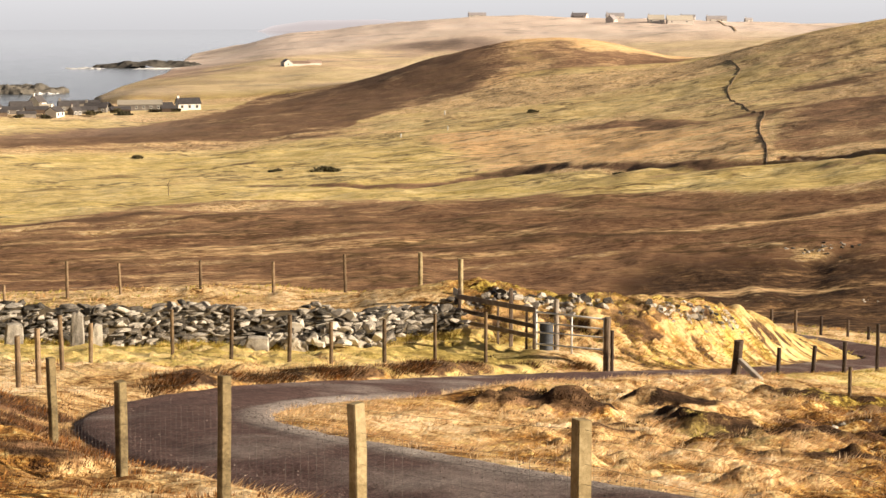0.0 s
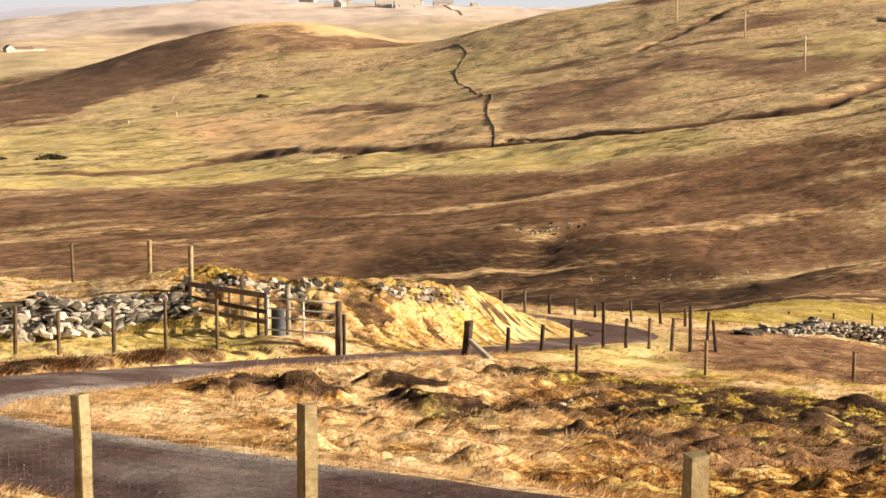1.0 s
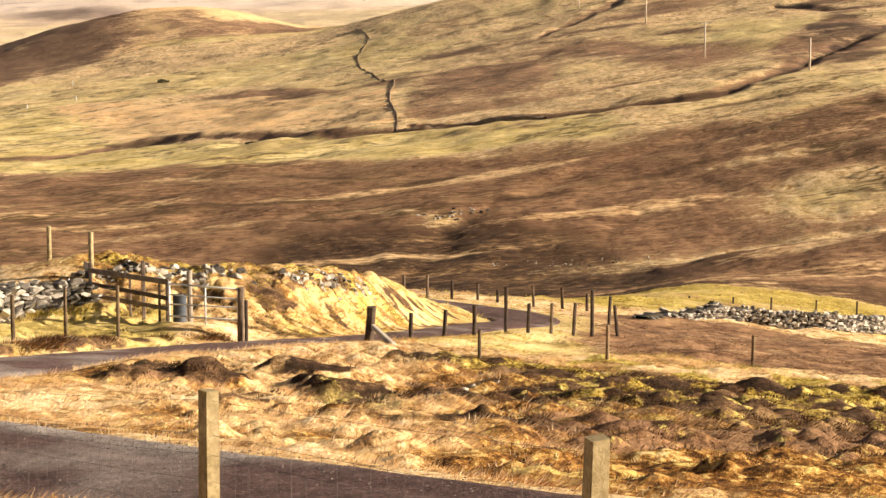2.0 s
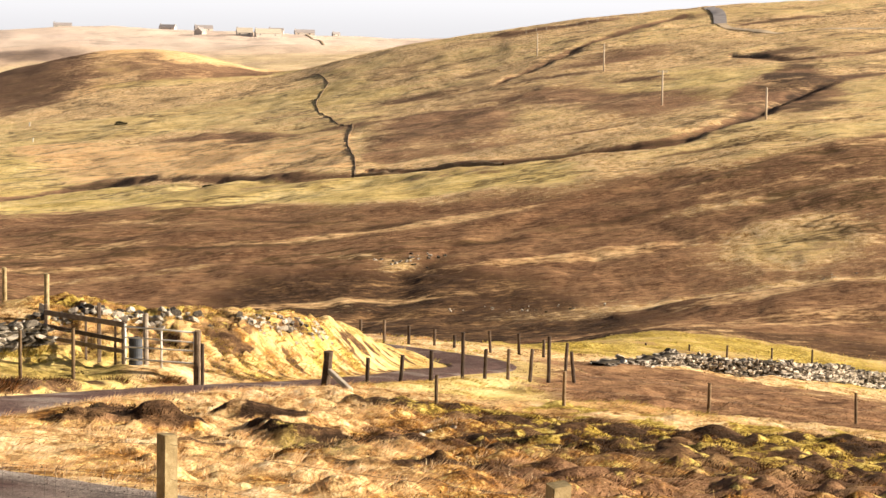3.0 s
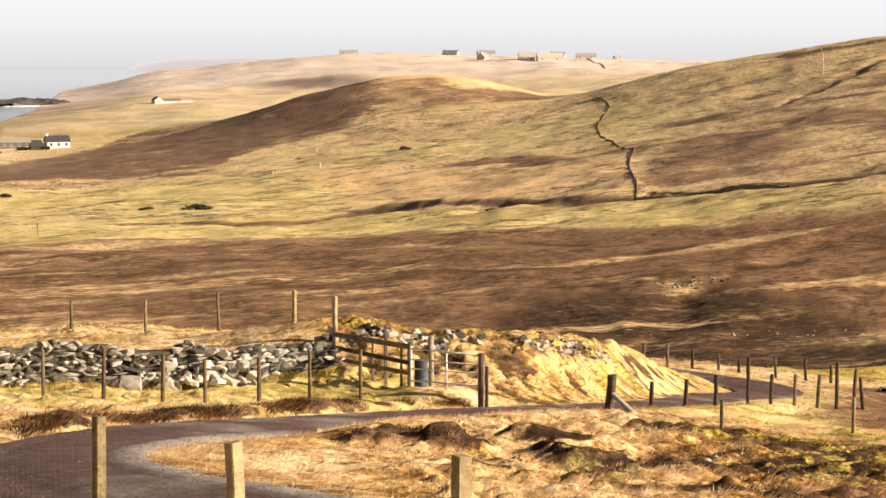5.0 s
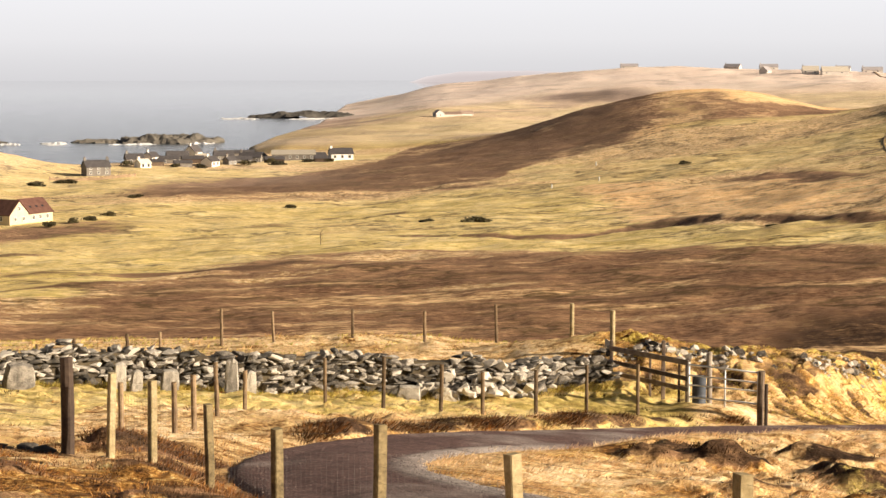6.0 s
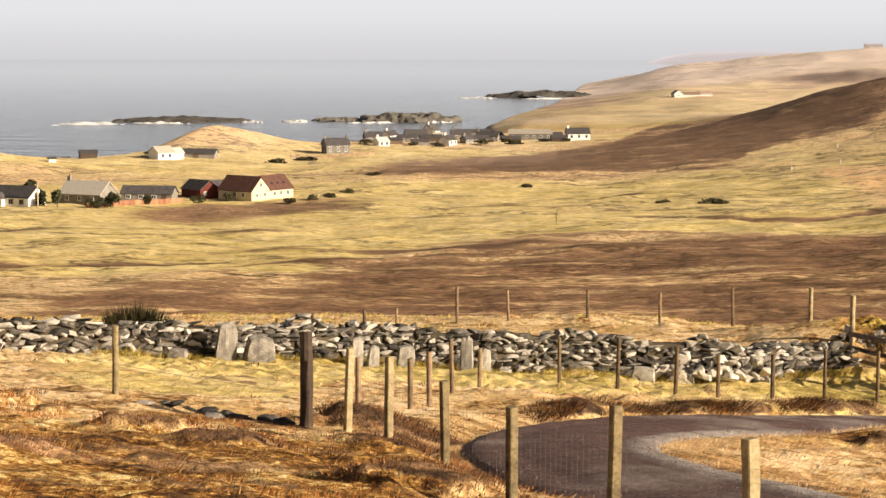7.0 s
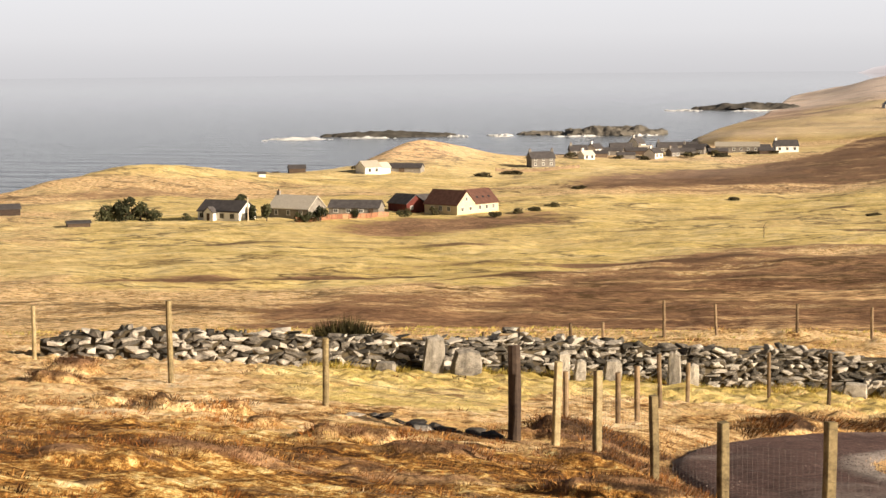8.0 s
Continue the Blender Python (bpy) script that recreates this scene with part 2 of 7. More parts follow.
def height(x, y, detail=True):
    x, y = np.asarray(x, float), np.asarray(y, float)
    r = np.hypot(x, y)
    az = np.degrees(np.arctan2(x, y))
    z = lie(x, y)
    # the round hill and its long shoulder, and the knoll by the shore
    z = z + 18.5 * bump(x, y, 3.8, 900, 74, 150) - 9 * bump(x, y, 7.2, 850, 38, 170) + 6.0 * bump(x, y, -0.4, 890, 55, 120)
    z = z + 45 * bump(x, y, 29.0, 1150, 140, 170)
    z = z - 7.0 * smooth(-1, 5, az) * (1 - smooth(11, 14, az)) * smooth(1500, 2000, r)
    z = z + 2.5 * smooth(13.5, 23, np.degrees(np.arctan2(x, y))) * np.exp(-((r - 186 - 5 * fbm(x / 25, y / 25, 77, 2)) / 15)**2)
    z = z + 7.5 * bump(x, y, -18.7, 770, 24, 40) + 3.0 * bump(x, y, -16.9, 790, 26, 40) + 5.5 * bump(x, y, -27.2, 655, 45, 40)
    # the pasture behind the low wall rises to the scarp over the burn
    z = z + smooth(15, 21, az) * np.interp(r, [78, 95, 133, 150, 170], [0, 0.4, 0.85, 0.4, 0])
    # the level stance of the gate, the bank behind the wall and the turf mound
    z = z + 0.3 * bump(x, y, 4.2, 52.6, 2.4, 1.7)
    z = z + np.interp(az, [-20, -13, -10, -7, -2, 3], [0.1, 0.3, 0.55, 0.85, 0.9, 0]) * smooth(50, 60, r) * (1 - smooth(74, 92, r))
    d, s, _, _ = near_line(x, y, MOUND_XY)
    z = z + np.interp(s, [0, 0.2, 0.31, 0.4, 0.6, 0.8, 1], [0.4, 1.8, 1.76, 1.88, 1.84, 1.45, 0.7]) * np.exp(-(d / 3.6)**2)
    knoll = mound_face(x, y)
    d, s, px, py = near_line(x, y, ROAD_XY)
    if detail:
        far = smooth(100, 300, r)
        keep = smooth(1.8, 3.6, d)
        wild = 1 - 0.6 * smooth(38, 43, r) * (1 - smooth(56, 60, r)) * (1 - smooth(3, 6, az)) - 0.5 * smooth(-4, -2, az) * smooth(53, 57, r) * (1 - smooth(70, 80, r)) * (1 - smooth(12, 15, az))
        hump = np.clip(1 - far * 4, 0, 1)
        calm = 1 - 0.65 * smooth(-8, -14, az) * smooth(13, 18, r)
        lawn = smooth(38, 43, r) * (1 - smooth(54, 58, r)) * (1 - smooth(2, 5, az))
        rough = fbm(x / 3.2, y / 2.6, 3, 3) * 0.3 * calm + (tussocks(x, y, 1.3, 81) * 0.1 * calm + tussocks(x, y, 0.55, 85) * (0.05 + 0.32 * lawn) + np.abs(fbm(x / 0.6, y / 0.45, 87, 3)) * 0.08 * (1 - lawn)) * wild - 0.05 + hags(x, y) * (0.85 - 0.4 * smooth(8.5, 10, az)) * hump
        rough = rough * (1 - 0.5 * knoll) + (0.2 * mound_tops(x, y) - 0.05 - 0.2 * mound_shade_clefts(x, y)) * knoll + (0.26 * rough_tops(x, y) - 0.08) * smooth(16, 22, r) * (1 - smooth(44, 50, r)) * (1 - lawn) * (1 - 0.6 * smooth(-7, -12, az)) * (0.4 + 0.6 * smooth(0, 4, az))
        z = z + rough * keep * (1 - far) * (0.35 + 0.65 * smooth(6, 16, r))
        z = z + far * ((0.5 - np.abs(fbm(x / 38, y / 22, 131, 4))) * 1.6 * smooth(240, 330, r) * (1 - smooth(900, 1300, r)) + fbm(x / 110, y / 150, 23, 4) * 5 * smooth(1000, 1250, r) + fbm(x / 60, y / 60, 21, 5) * 1.8 * smooth(0, 900, 1500 - r) + fbm(x / 14, y / 22, 25, 3) * 0.5 + (fbm(x / 3.5, y / 6, 27, 3) * 0.55 + np.abs(fbm(x / 7, y / 12, 29, 2)) * 0.5) * (1 - 0.75 * smooth(190, 290, r)) * (1 - smooth(600, 1000, r)))
    z = z - 1.0 * gully(x + 3 * value_noise(x / 9, y / 9, 4) + 2.4 * fbm(x / 4, y / 6, 8, 3), y + 5 * value_noise(x / 11, y / 11, 6)) * smooth(140, 170, r)
    # road bed cut level into the slope, a raw bank above it and a grassy lip below
    bed = lie(px, py) - 0.12
    z = bed + (z - bed) * smooth(1.45, 2.6 + 1.2 * knoll, d)
    above = smooth(28, 30, np.hypot(px, py)) * smooth(-0.2, 0.2, r - np.hypot(px, py)) * smooth(-10, -8, az) * (1 - smooth(1, 4, az))
    below = smooth(30, 35, np.hypot(px, py)) * smooth(-0.2, 0.2, np.hypot(px, py) - r) * smooth(-1, 3, az) * (1 - smooth(11, 13, az))
    z = z + (0.12 + 0.2 * fbm(x / 1.3, y / 1.3, 161, 2)) * above * smooth(1.5, 1.8, d) * (1 - smooth(2.0, 3.2, d)) + 0.16 * below * smooth(1.25, 1.7, d) * (1 - smooth(2.4, 4.0, d))
    land = inland(x, y)
    z = np.where(land > 0, np.maximum(z, 1.5) * smooth(-6, 26 + 90 * smooth(950, 1500, r), land) - 3 * (1 - smooth(0, 10, land)), -4.0)
    return z


# ---- materials ----
def shader(name, rough=0.85, metal=0.0):
    m = bpy.data.materials.new(name)
    m.use_nodes = True
    b = m.node_tree.nodes["Principled BSDF"]
    b.inputs["Roughness"].default_value = rough
    b.inputs["Metallic"].default_value = metal
    b.inputs["Specular IOR Level"].default_value = 0.25
    return m, m.node_tree.nodes, m.node_tree.links, b


def noise_node(n, l, coords, scale, detail=5.0, rough=0.6, distort=0.0):
    t = n.new("ShaderNodeTexNoise")
    t.inputs["Scale"].default_value, t.inputs["Detail"].default_value = scale, detail
    t.inputs["Roughness"].default_value, t.inputs["Distortion"].default_value = rough, distort
    l.new(coords, t.inputs["Vector"])
    return t.outputs["Fac"]


def ramp(n, l, fac, stops):
    r = n.new("ShaderNodeValToRGB")
    while len(r.color_ramp.elements) < len(stops):
        r.color_ramp.elements.new(0.5)
    for e, (p, c) in zip(r.color_ramp.elements, stops):
        e.position, e.color = p, (*c, 1) if len(c) == 3 else c
    l.new(fac, r.inputs["Fac"])
    return r.outputs["Color"]


def blend(n, l, fac, a, b, kind="MIX"):
    x = n.new("ShaderNodeMix")
    x.data_type, x.blend_type = "RGBA", kind
    for value, i in ((fac, 0), (a, 6), (b, 7)):
        if isinstance(value, (int, float)):
            x.inputs[i].default_value = value
        elif isinstance(value, tuple):
            x.inputs[i].default_value = (*value, 1)
        else:
            l.new(value, x.inputs[i])
    return x.outputs[2]


def sums(n, l, op, a, b, clamp=False):
    x = n.new("ShaderNodeMath")
    x.operation, x.use_clamp = op, clamp
    for i, value in enumerate((a, b)):
        if isinstance(value, (int, float)):
            x.inputs[i].default_value = value
        else:
            l.new(value, x.inputs[i])
    return x.outputs[0]


def bumped(n, l, b, fac, strength, distance):
    x = n.new("ShaderNodeBump")
    x.inputs["Strength"].default_value, x.inputs["Distance"].default_value = strength, distance
    l.new(fac, x.inputs["Height"])
    l.new(x.outputs["Normal"], b.inputs["Normal"])


def surface(name, dark, mid, light, scale, rough=0.85, bump_by=0.3, depth=0.01, vary=0.3, metal=0.0, pieces=False):
    """Mottled surface at two scales; repeats differ a little from one to the next."""
    m, n, l, b = shader(name, rough, metal)
    at = n.new("ShaderNodeTexCoord").outputs["Object"]
    big, fine = noise_node(n, l, at, scale, 4), noise_node(n, l, at, scale * 7, 6, 0.7)
    both = sums(n, l, "ADD", sums(n, l, "MULTIPLY", big, 0.6), sums(n, l, "MULTIPLY", fine, 0.4))
    info = n.new("ShaderNodeNewGeometry").outputs["Random Per Island"] if pieces else n.new("ShaderNodeObjectInfo").outputs["Random"]
    if pieces:
        info = sums(n, l, "FRACT", sums(n, l, "ADD", info, n.new("ShaderNodeObjectInfo").outputs["Random"]), 0)
    both = sums(n, l, "ADD", both, sums(n, l, "MULTIPLY", sums(n, l, "SUBTRACT", info, 0.5), vary))
    l.new(ramp(n, l, both, [(0.3, dark), (0.5, mid), (0.7, light)]), b.inputs["Base Color"])
    bumped(n, l, b, fine, bump_by, depth)
    return m


def ground_material():
    m, n, l, b = shader("moor_ground", 0.95)
    b.inputs["Specular IOR Level"].default_value = 0.1
    pos = n.new("ShaderNodeNewGeometry").outputs["Position"]
    cover = n.new("ShaderNodeAttribute")
    cover.attribute_name = "cover"
    split = n.new("ShaderNodeSeparateColor")
    l.new(cover.outputs["Color"], split.inputs[0])
    heath, green, moss, haze_mix = split.outputs[0], split.outputs[1], split.outputs[2], cover.outputs["Alpha"]
    growth = n.new("ShaderNodeAttribute")
    growth.attribute_name = "growth"
    apart = n.new("ShaderNodeSeparateColor")
    l.new(growth.outputs["Color"], apart.inputs[0])
    cushion, lush, rust, ditch = apart.outputs[0], apart.outputs[1], apart.outputs[2], growth.outputs["Alpha"]
    drawn = n.new("ShaderNodeMapping")
    drawn.inputs["Scale"].default_value = (0.5, 1, 2)
    l.new(pos, drawn.inputs["Vector"])
    big = noise_node(n, l, drawn.outputs[0], 0.12, 9, 0.72)
    mid, fine, tiny = noise_node(n, l, pos, 0.8, 6, 0.7), noise_node(n, l, pos, 6.0, 5, 0.75), noise_node(n, l, pos, 26.0, 3, 0.7)
    streak = noise_node(n, l, drawn.outputs[0], 0.9, 7, 0.75)
    wide = noise_node(n, l, pos, 0.022, 6, 0.65)
    flecks = noise_node(n, l, drawn.outputs[0], 2.2, 6, 0.75)
    turned = sums(n, l, "ADD", sums(n, l, "MULTIPLY", big, 0.3), sums(n, l, "ADD", sums(n, l, "MULTIPLY", streak, 0.4), sums(n, l, "MULTIPLY", flecks, 0.3)))
    patchy = sums(n, l, "ADD", sums(n, l, "MULTIPLY", big, 0.5), sums(n, l, "MULTIPLY", streak, 0.5))
    tuft = sums(n, l, "ADD", sums(n, l, "MULTIPLY", mid, 0.45), sums(n, l, "MULTIPLY", fine, 0.55))
    clump = sums(n, l, "ADD", sums(n, l, "MULTIPLY", mid, 0.6), sums(n, l, "MULTIPLY", fine, 0.4))
    straw = ramp(n, l, clump, [(0.4, (0.17, 0.08, 0.028)), (0.455, (0.46, 0.275, 0.11)), (0.505, (0.76, 0.52, 0.26)), (0.6, (0.9, 0.69, 0.43))])
    grass = ramp(n, l, patchy, [(0.37, (0.2, 0.135, 0.045)), (0.44, (0.48, 0.345, 0.125)), (0.5, (0.71, 0.535, 0.235)), (0.58, (0.86, 0.68, 0.36))])
    yellow = ramp(n, l, patchy, [(0.37, (0.24, 0.17, 0.045)), (0.44, (0.52, 0.395, 0.12)), (0.5, (0.77, 0.585, 0.235)), (0.58, (0.88, 0.71, 0.36))])
    brown = ramp(n, l, turned, [(0.4, (0.06, 0.03, 0.018)), (0.455, (0.15, 0.077, 0.042)), (0.495, (0.24, 0.135, 0.075)), (0.53, (0.34, 0.195, 0.105)), (0.6, (0.5, 0.32, 0.17))])
    russet = ramp(n, l, turned, [(0.385, (0.2, 0.09, 0.035)), (0.43, (0.5, 0.28, 0.11)), (0.47, (0.84, 0.52, 0.235)), (0.56, (0.93, 0.66, 0.37))])
    orange = ramp(n, l, tuft, [(0.41, (0.03, 0.013, 0.006)), (0.465, (0.16, 0.07, 0.018)), (0.515, (0.4, 0.2, 0.05)), (0.57, (0.7, 0.47, 0.18)), (0.64, (0.88, 0.67, 0.36))])
    mossy = ramp(n, l, tuft, [(0.4, (0.035, 0.022, 0.006)), (0.455, (0.2, 0.14, 0.018)), (0.51, (0.43, 0.31, 0.06)), (0.6, (0.68, 0.52, 0.17))])
    # Pinkish pale of the far land: haze mixed into the ground colour.
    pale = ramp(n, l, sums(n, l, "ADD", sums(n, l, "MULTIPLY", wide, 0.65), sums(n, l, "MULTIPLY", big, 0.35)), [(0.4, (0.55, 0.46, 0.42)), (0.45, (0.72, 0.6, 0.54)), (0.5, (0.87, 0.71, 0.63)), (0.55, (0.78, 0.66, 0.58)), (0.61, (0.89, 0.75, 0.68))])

    def edge(mask, by, amount, lo, hi):
        wobble = sums(n, l, "MULTIPLY", sums(n, l, "SUBTRACT", by, 0.5), amount)
        v = n.new("ShaderNodeMapRange")
        v.interpolation_type = "SMOOTHSTEP"
        l.new(sums(n, l, "ADD", mask, wobble), v.inputs["Value"])
        v.inputs["From Min"].default_value, v.inputs["From Max"].default_value = lo, hi
        return v.outputs["Result"]

    def crease(scale, width, where):
        """Thin winding lines where drains and sheep tracks run."""
        line = sums(n, l, "ABSOLUTE", sums(n, l, "SUBTRACT", noise_node(n, l, drawn.outputs[0], scale, 5, 0.65, 0.15), 0.5), 0)
        v = n.new("ShaderNodeMapRange")
        l.new(line, v.inputs["Value"])
        v.inputs["From Min"].default_value, v.inputs["From Max"].default_value = width, 0.0
        return sums(n, l, "MULTIPLY", v.outputs["Result"], edge(ditch, where, 3.5, 0.85, 1.1))
    col = blend(n, l, edge(green, big, 1.6, 0.3, 0.7), straw, grass)
    col = blend(n, l, edge(lush, patchy, 2.4, 0.25, 0.75), col, yellow)
    col = blend(n, l, edge(moss, tuft, 2.6, 0.35, 0.65), col, orange)
    col = blend(n, l, edge(heath, patchy, 3.2, 0.3, 0.72), col, brown)
    # Black serves bare peat and the shade painted into clefts, valley and scarp.
    peat_shade = n.new("ShaderNodeAttribute")
    peat_shade.attribute_name = "peat_shade"
    black = ramp(n, l, turned, [(0.42, (0.018, 0.011, 0.007)), (0.48, (0.06, 0.034, 0.02)), (0.53, (0.14, 0.08, 0.042)), (0.59, (0.34, 0.21, 0.1))])
    col = blend(n, l, edge(peat_shade.outputs["Fac"], turned, 3.4, 0.3, 0.8), col, black)
    col = blend(n, l, edge(cushion, tuft, 2.6, 0.35, 0.65), col, mossy)
    col = blend(n, l, edge(rust, patchy, 2.6, 0.2, 0.75), col, russet)
    col = blend(n, l, sums(n, l, "MULTIPLY", crease(0.05, 0.028, wide), 0.9), col, (0.085, 0.052, 0.022))
    col = blend(n, l, sums(n, l, "MULTIPLY", crease(0.14, 0.035, big), 0.5), col, (0.11, 0.075, 0.03))
    col = blend(n, l, haze_mix, col, pale)
    col = blend(n, l, 0.6, col, ramp(n, l, fine, [(0.32, (0.28, 0.27, 0.26)), (0.5, (0.5, 0.5, 0.5)), (0.68, (0.7, 0.71, 0.72))]), "OVERLAY")
    col = blend(n, l, 0.5, col, ramp(n, l, tiny, [(0.32, (0.25, 0.24, 0.23)), (0.5, (0.5, 0.5, 0.5)), (0.68, (0.72, 0.73, 0.74))]), "OVERLAY")
    l.new(col, b.inputs["Base Color"])
    bumped(n, l, b, sums(n, l, "ADD", sums(n, l, "MULTIPLY", mid, 2.5), sums(n, l, "ADD", fine, sums(n, l, "MULTIPLY", tiny, 0.3))), 0.75, 0.1)
    return m


def water_material():
    m, n, l, b = shader("sea_water", 0.16)
    b.inputs["Base Color"].default_value = (0.085, 0.1, 0.115, 1)
    b.inputs["Specular IOR Level"].default_value = 0.5
    pos = n.new("ShaderNodeNewGeometry").outputs["Position"]
    sc = n.new("ShaderNodeMapping")
    sc.inputs["Scale"].default_value = (0.25, 1, 1)
    l.new(pos, sc.inputs["Vector"])
    w = noise_node(n, l, sc.outputs[0], 0.06, 6, 0.6)
    reach = n.new("ShaderNodeVectorMath")
    reach.operation = "LENGTH"
    l.new(pos, reach.inputs[0])
    swell = n.new("ShaderNodeMapRange")
    swell.inputs["From Min"].default_value, swell.inputs["From Max"].default_value = 700, 3600
    swell.inputs["To Min"].default_value, swell.inputs["To Max"].default_value = 1.0, 0.08
    l.new(reach.outputs["Value"], swell.inputs["Value"])
    bumped(n, l, b, sums(n, l, "MULTIPLY", w, swell.outputs["Result"]), 0.6, 3.4)
    l.new(sums(n, l, "MULTIPLY", swell.outputs["Result"], 0.17), b.inputs["Roughness"])
    return m


def sky_backdrop_material():
    m = bpy.data.materials.new("hazy_sky")
    m.use_nodes = True
    n, l = m.node_tree.nodes, m.node_tree.links
    n.remove(n["Principled BSDF"])
    e = n.new("ShaderNodeEmission")
    pos = n.new("ShaderNodeNewGeometry").outputs["Position"]
    xyz = n.new("ShaderNodeSeparateXYZ")
    l.new(pos, xyz.inputs[0])
    h = n.new("ShaderNodeMapRange")
    h.inputs["From Min"].default_value, h.inputs["From Max"].default_value = 0, 400
    l.new(xyz.outputs[2], h.inputs["Value"])
    l.new(ramp(n, l, h.outputs["Result"], [(0.0, (0.575, 0.565, 0.58)), (0.12, (0.62, 0.61, 0.625)), (0.26, (0.685, 0.675, 0.69)), (0.5, (0.735, 0.73, 0.75))]), e.inputs["Color"])
    e.inputs["Strength"].default_value = 0.765
    l.new(e.outputs[0], n["Material Output"].inputs["Surface"])
    return m


GROUND = ground_material()
WATER = water_material()
SKY = sky_backdrop_material()


def gravel_material():
    m, n, l, b = shader("gravel", 0.9)
    pos = n.new("ShaderNodeNewGeometry").outputs["Position"]
    big, mid, fine = noise_node(n, l, pos, 0.6, 4), noise_node(n, l, pos, 5, 5, 0.7), noise_node(n, l, pos, 26, 4, 0.8)
    grain = sums(n, l, "ADD", sums(n, l, "MULTIPLY", mid, 0.4), sums(n, l, "MULTIPLY", fine, 0.6))
    base = ramp(n, l, grain, [(0.36, (0.032, 0.017, 0.016)), (0.5, (0.1, 0.056, 0.05)), (0.64, (0.22, 0.14, 0.125))])
    dust = n.new("ShaderNodeAttribute")
    dust.attribute_name = "dust"
    fac = sums(n, l, "MULTIPLY", dust.outputs["Fac"], sums(n, l, "MULTIPLY", big, 1.6), True)
    pale = ramp(n, l, grain, [(0.36, (0.2, 0.165, 0.15)), (0.5, (0.4, 0.35, 0.32)), (0.64, (0.6, 0.54, 0.49))])
    l.new(blend(n, l, fac, base, pale), b.inputs["Base Color"])
    bumped(n, l, b, grain, 1.0, 0.05)
    return m


GRAVEL = gravel_material()
POST_WOOD = surface("weathered_post_wood", (0.08, 0.06, 0.032), (0.27, 0.21, 0.11), (0.5, 0.41, 0.245), 4.0, 0.85, 0.7, 0.01, 0.2)
BROWN_WOOD = surface("brown_stake_wood", (0.06, 0.041, 0.026), (0.17, 0.118, 0.07), (0.34, 0.245, 0.15), 4.0, 0.85, 0.5, 0.01)
DARK_WOOD = surface("dark_tarred_wood", (0.035, 0.024, 0.02), (0.08, 0.055, 0.04), (0.19, 0.14, 0.1), 3.0, 0.8, 0.5, 0.01)
RAIL_WOOD = surface("weathered_rail_wood", (0.045, 0.032, 0.026), (0.11, 0.08, 0.062), (0.24, 0.185, 0.145), 3.0, 0.85, 0.5, 0.01)
PALE_TIMBER = surface("bleached_timber", (0.36, 0.31, 0.25), (0.52, 0.46, 0.38), (0.66, 0.6, 0.5), 3.0, 0.85, 0.4, 0.01)
GREY_WOOD = surface("silvered_wood", (0.13, 0.11, 0.09), (0.26, 0.22, 0.18), (0.42, 0.37, 0.31), 3.0, 0.85, 0.5, 0.01)
STONE = surface("lichened_stone", (0.05, 0.045, 0.038), (0.215, 0.19, 0.16), (0.58, 0.53, 0.46), 5.0, 0.9, 0.8, 0.03, 0.5, pieces=True)
BLACK_SLAB = surface("dark_slab", (0.025, 0.022, 0.02), (0.055, 0.048, 0.043), (0.13, 0.115, 0.1), 4.0, 0.7, 0.5, 0.02)
PALE_STONE = surface("pale_stone", (0.3, 0.27, 0.22), (0.48, 0.43, 0.36), (0.66, 0.61, 0.53), 3.0, 0.9, 0.6, 0.02)
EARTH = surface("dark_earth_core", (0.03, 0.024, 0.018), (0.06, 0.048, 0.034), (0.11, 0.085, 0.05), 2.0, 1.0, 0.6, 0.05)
ROCK = surface("sea_rock", (0.055, 0.05, 0.045), (0.11, 0.1, 0.087), (0.2, 0.18, 0.15), 0.12, 0.9, 0.8, 0.6)
STEEL = surface("galvanised_steel", (0.6, 0.61, 0.62), (0.72, 0.72, 0.72), (0.8, 0.8, 0.79), 5.0, 0.5, 0.1, 0.002, 0.1, 0.15)
WIRE = surface("fence_wire", (0.08, 0.075, 0.07), (0.14, 0.13, 0.12), (0.2, 0.19, 0.17), 5.0, 0.7, 0.0, 0.001, 0.1, 0.2)
WHITE_WALL = surface("white_render", (0.62, 0.61, 0.58), (0.74, 0.73, 0.7), (0.82, 0.81, 0.78), 0.6, 0.9, 0.2, 0.02, 0.1)
CREAM_WALL = surface("cream_render", (0.5, 0.42, 0.29), (0.6, 0.52, 0.37), (0.7, 0.61, 0.45), 0.6, 0.9, 0.2, 0.02, 0.1)
GREY_WALL = surface("grey_stone_wall", (0.13, 0.12, 0.11), (0.22, 0.2, 0.18), (0.32, 0.3, 0.27), 0.8, 0.9, 0.4, 0.04, 0.15)
RED_BOARD = surface("red_boarding", (0.08, 0.018, 0.015), (0.12, 0.028, 0.022), (0.17, 0.045, 0.035), 0.8, 0.8, 0.2, 0.02, 0.1)
SLATE = surface("dark_slate", (0.045, 0.042, 0.045), (0.075, 0.068, 0.07), (0.12, 0.11, 0.11), 0.9, 0.7, 0.3, 0.03, 0.15)
RED_TILE = surface("brown_red_tile", (0.07, 0.034, 0.027), (0.115, 0.056, 0.042), (0.17, 0.088, 0.066), 0.9, 0.8, 0.4, 0.04, 0.1)
GLASS = shader("window_glass", 0.08)
GLASS[3].inputs["Base Color"].default_value = (0.03, 0.035, 0.04, 1)
GLASS[3].inputs["Specular IOR Level"].default_value = 0.5
GLASS = GLASS[0]


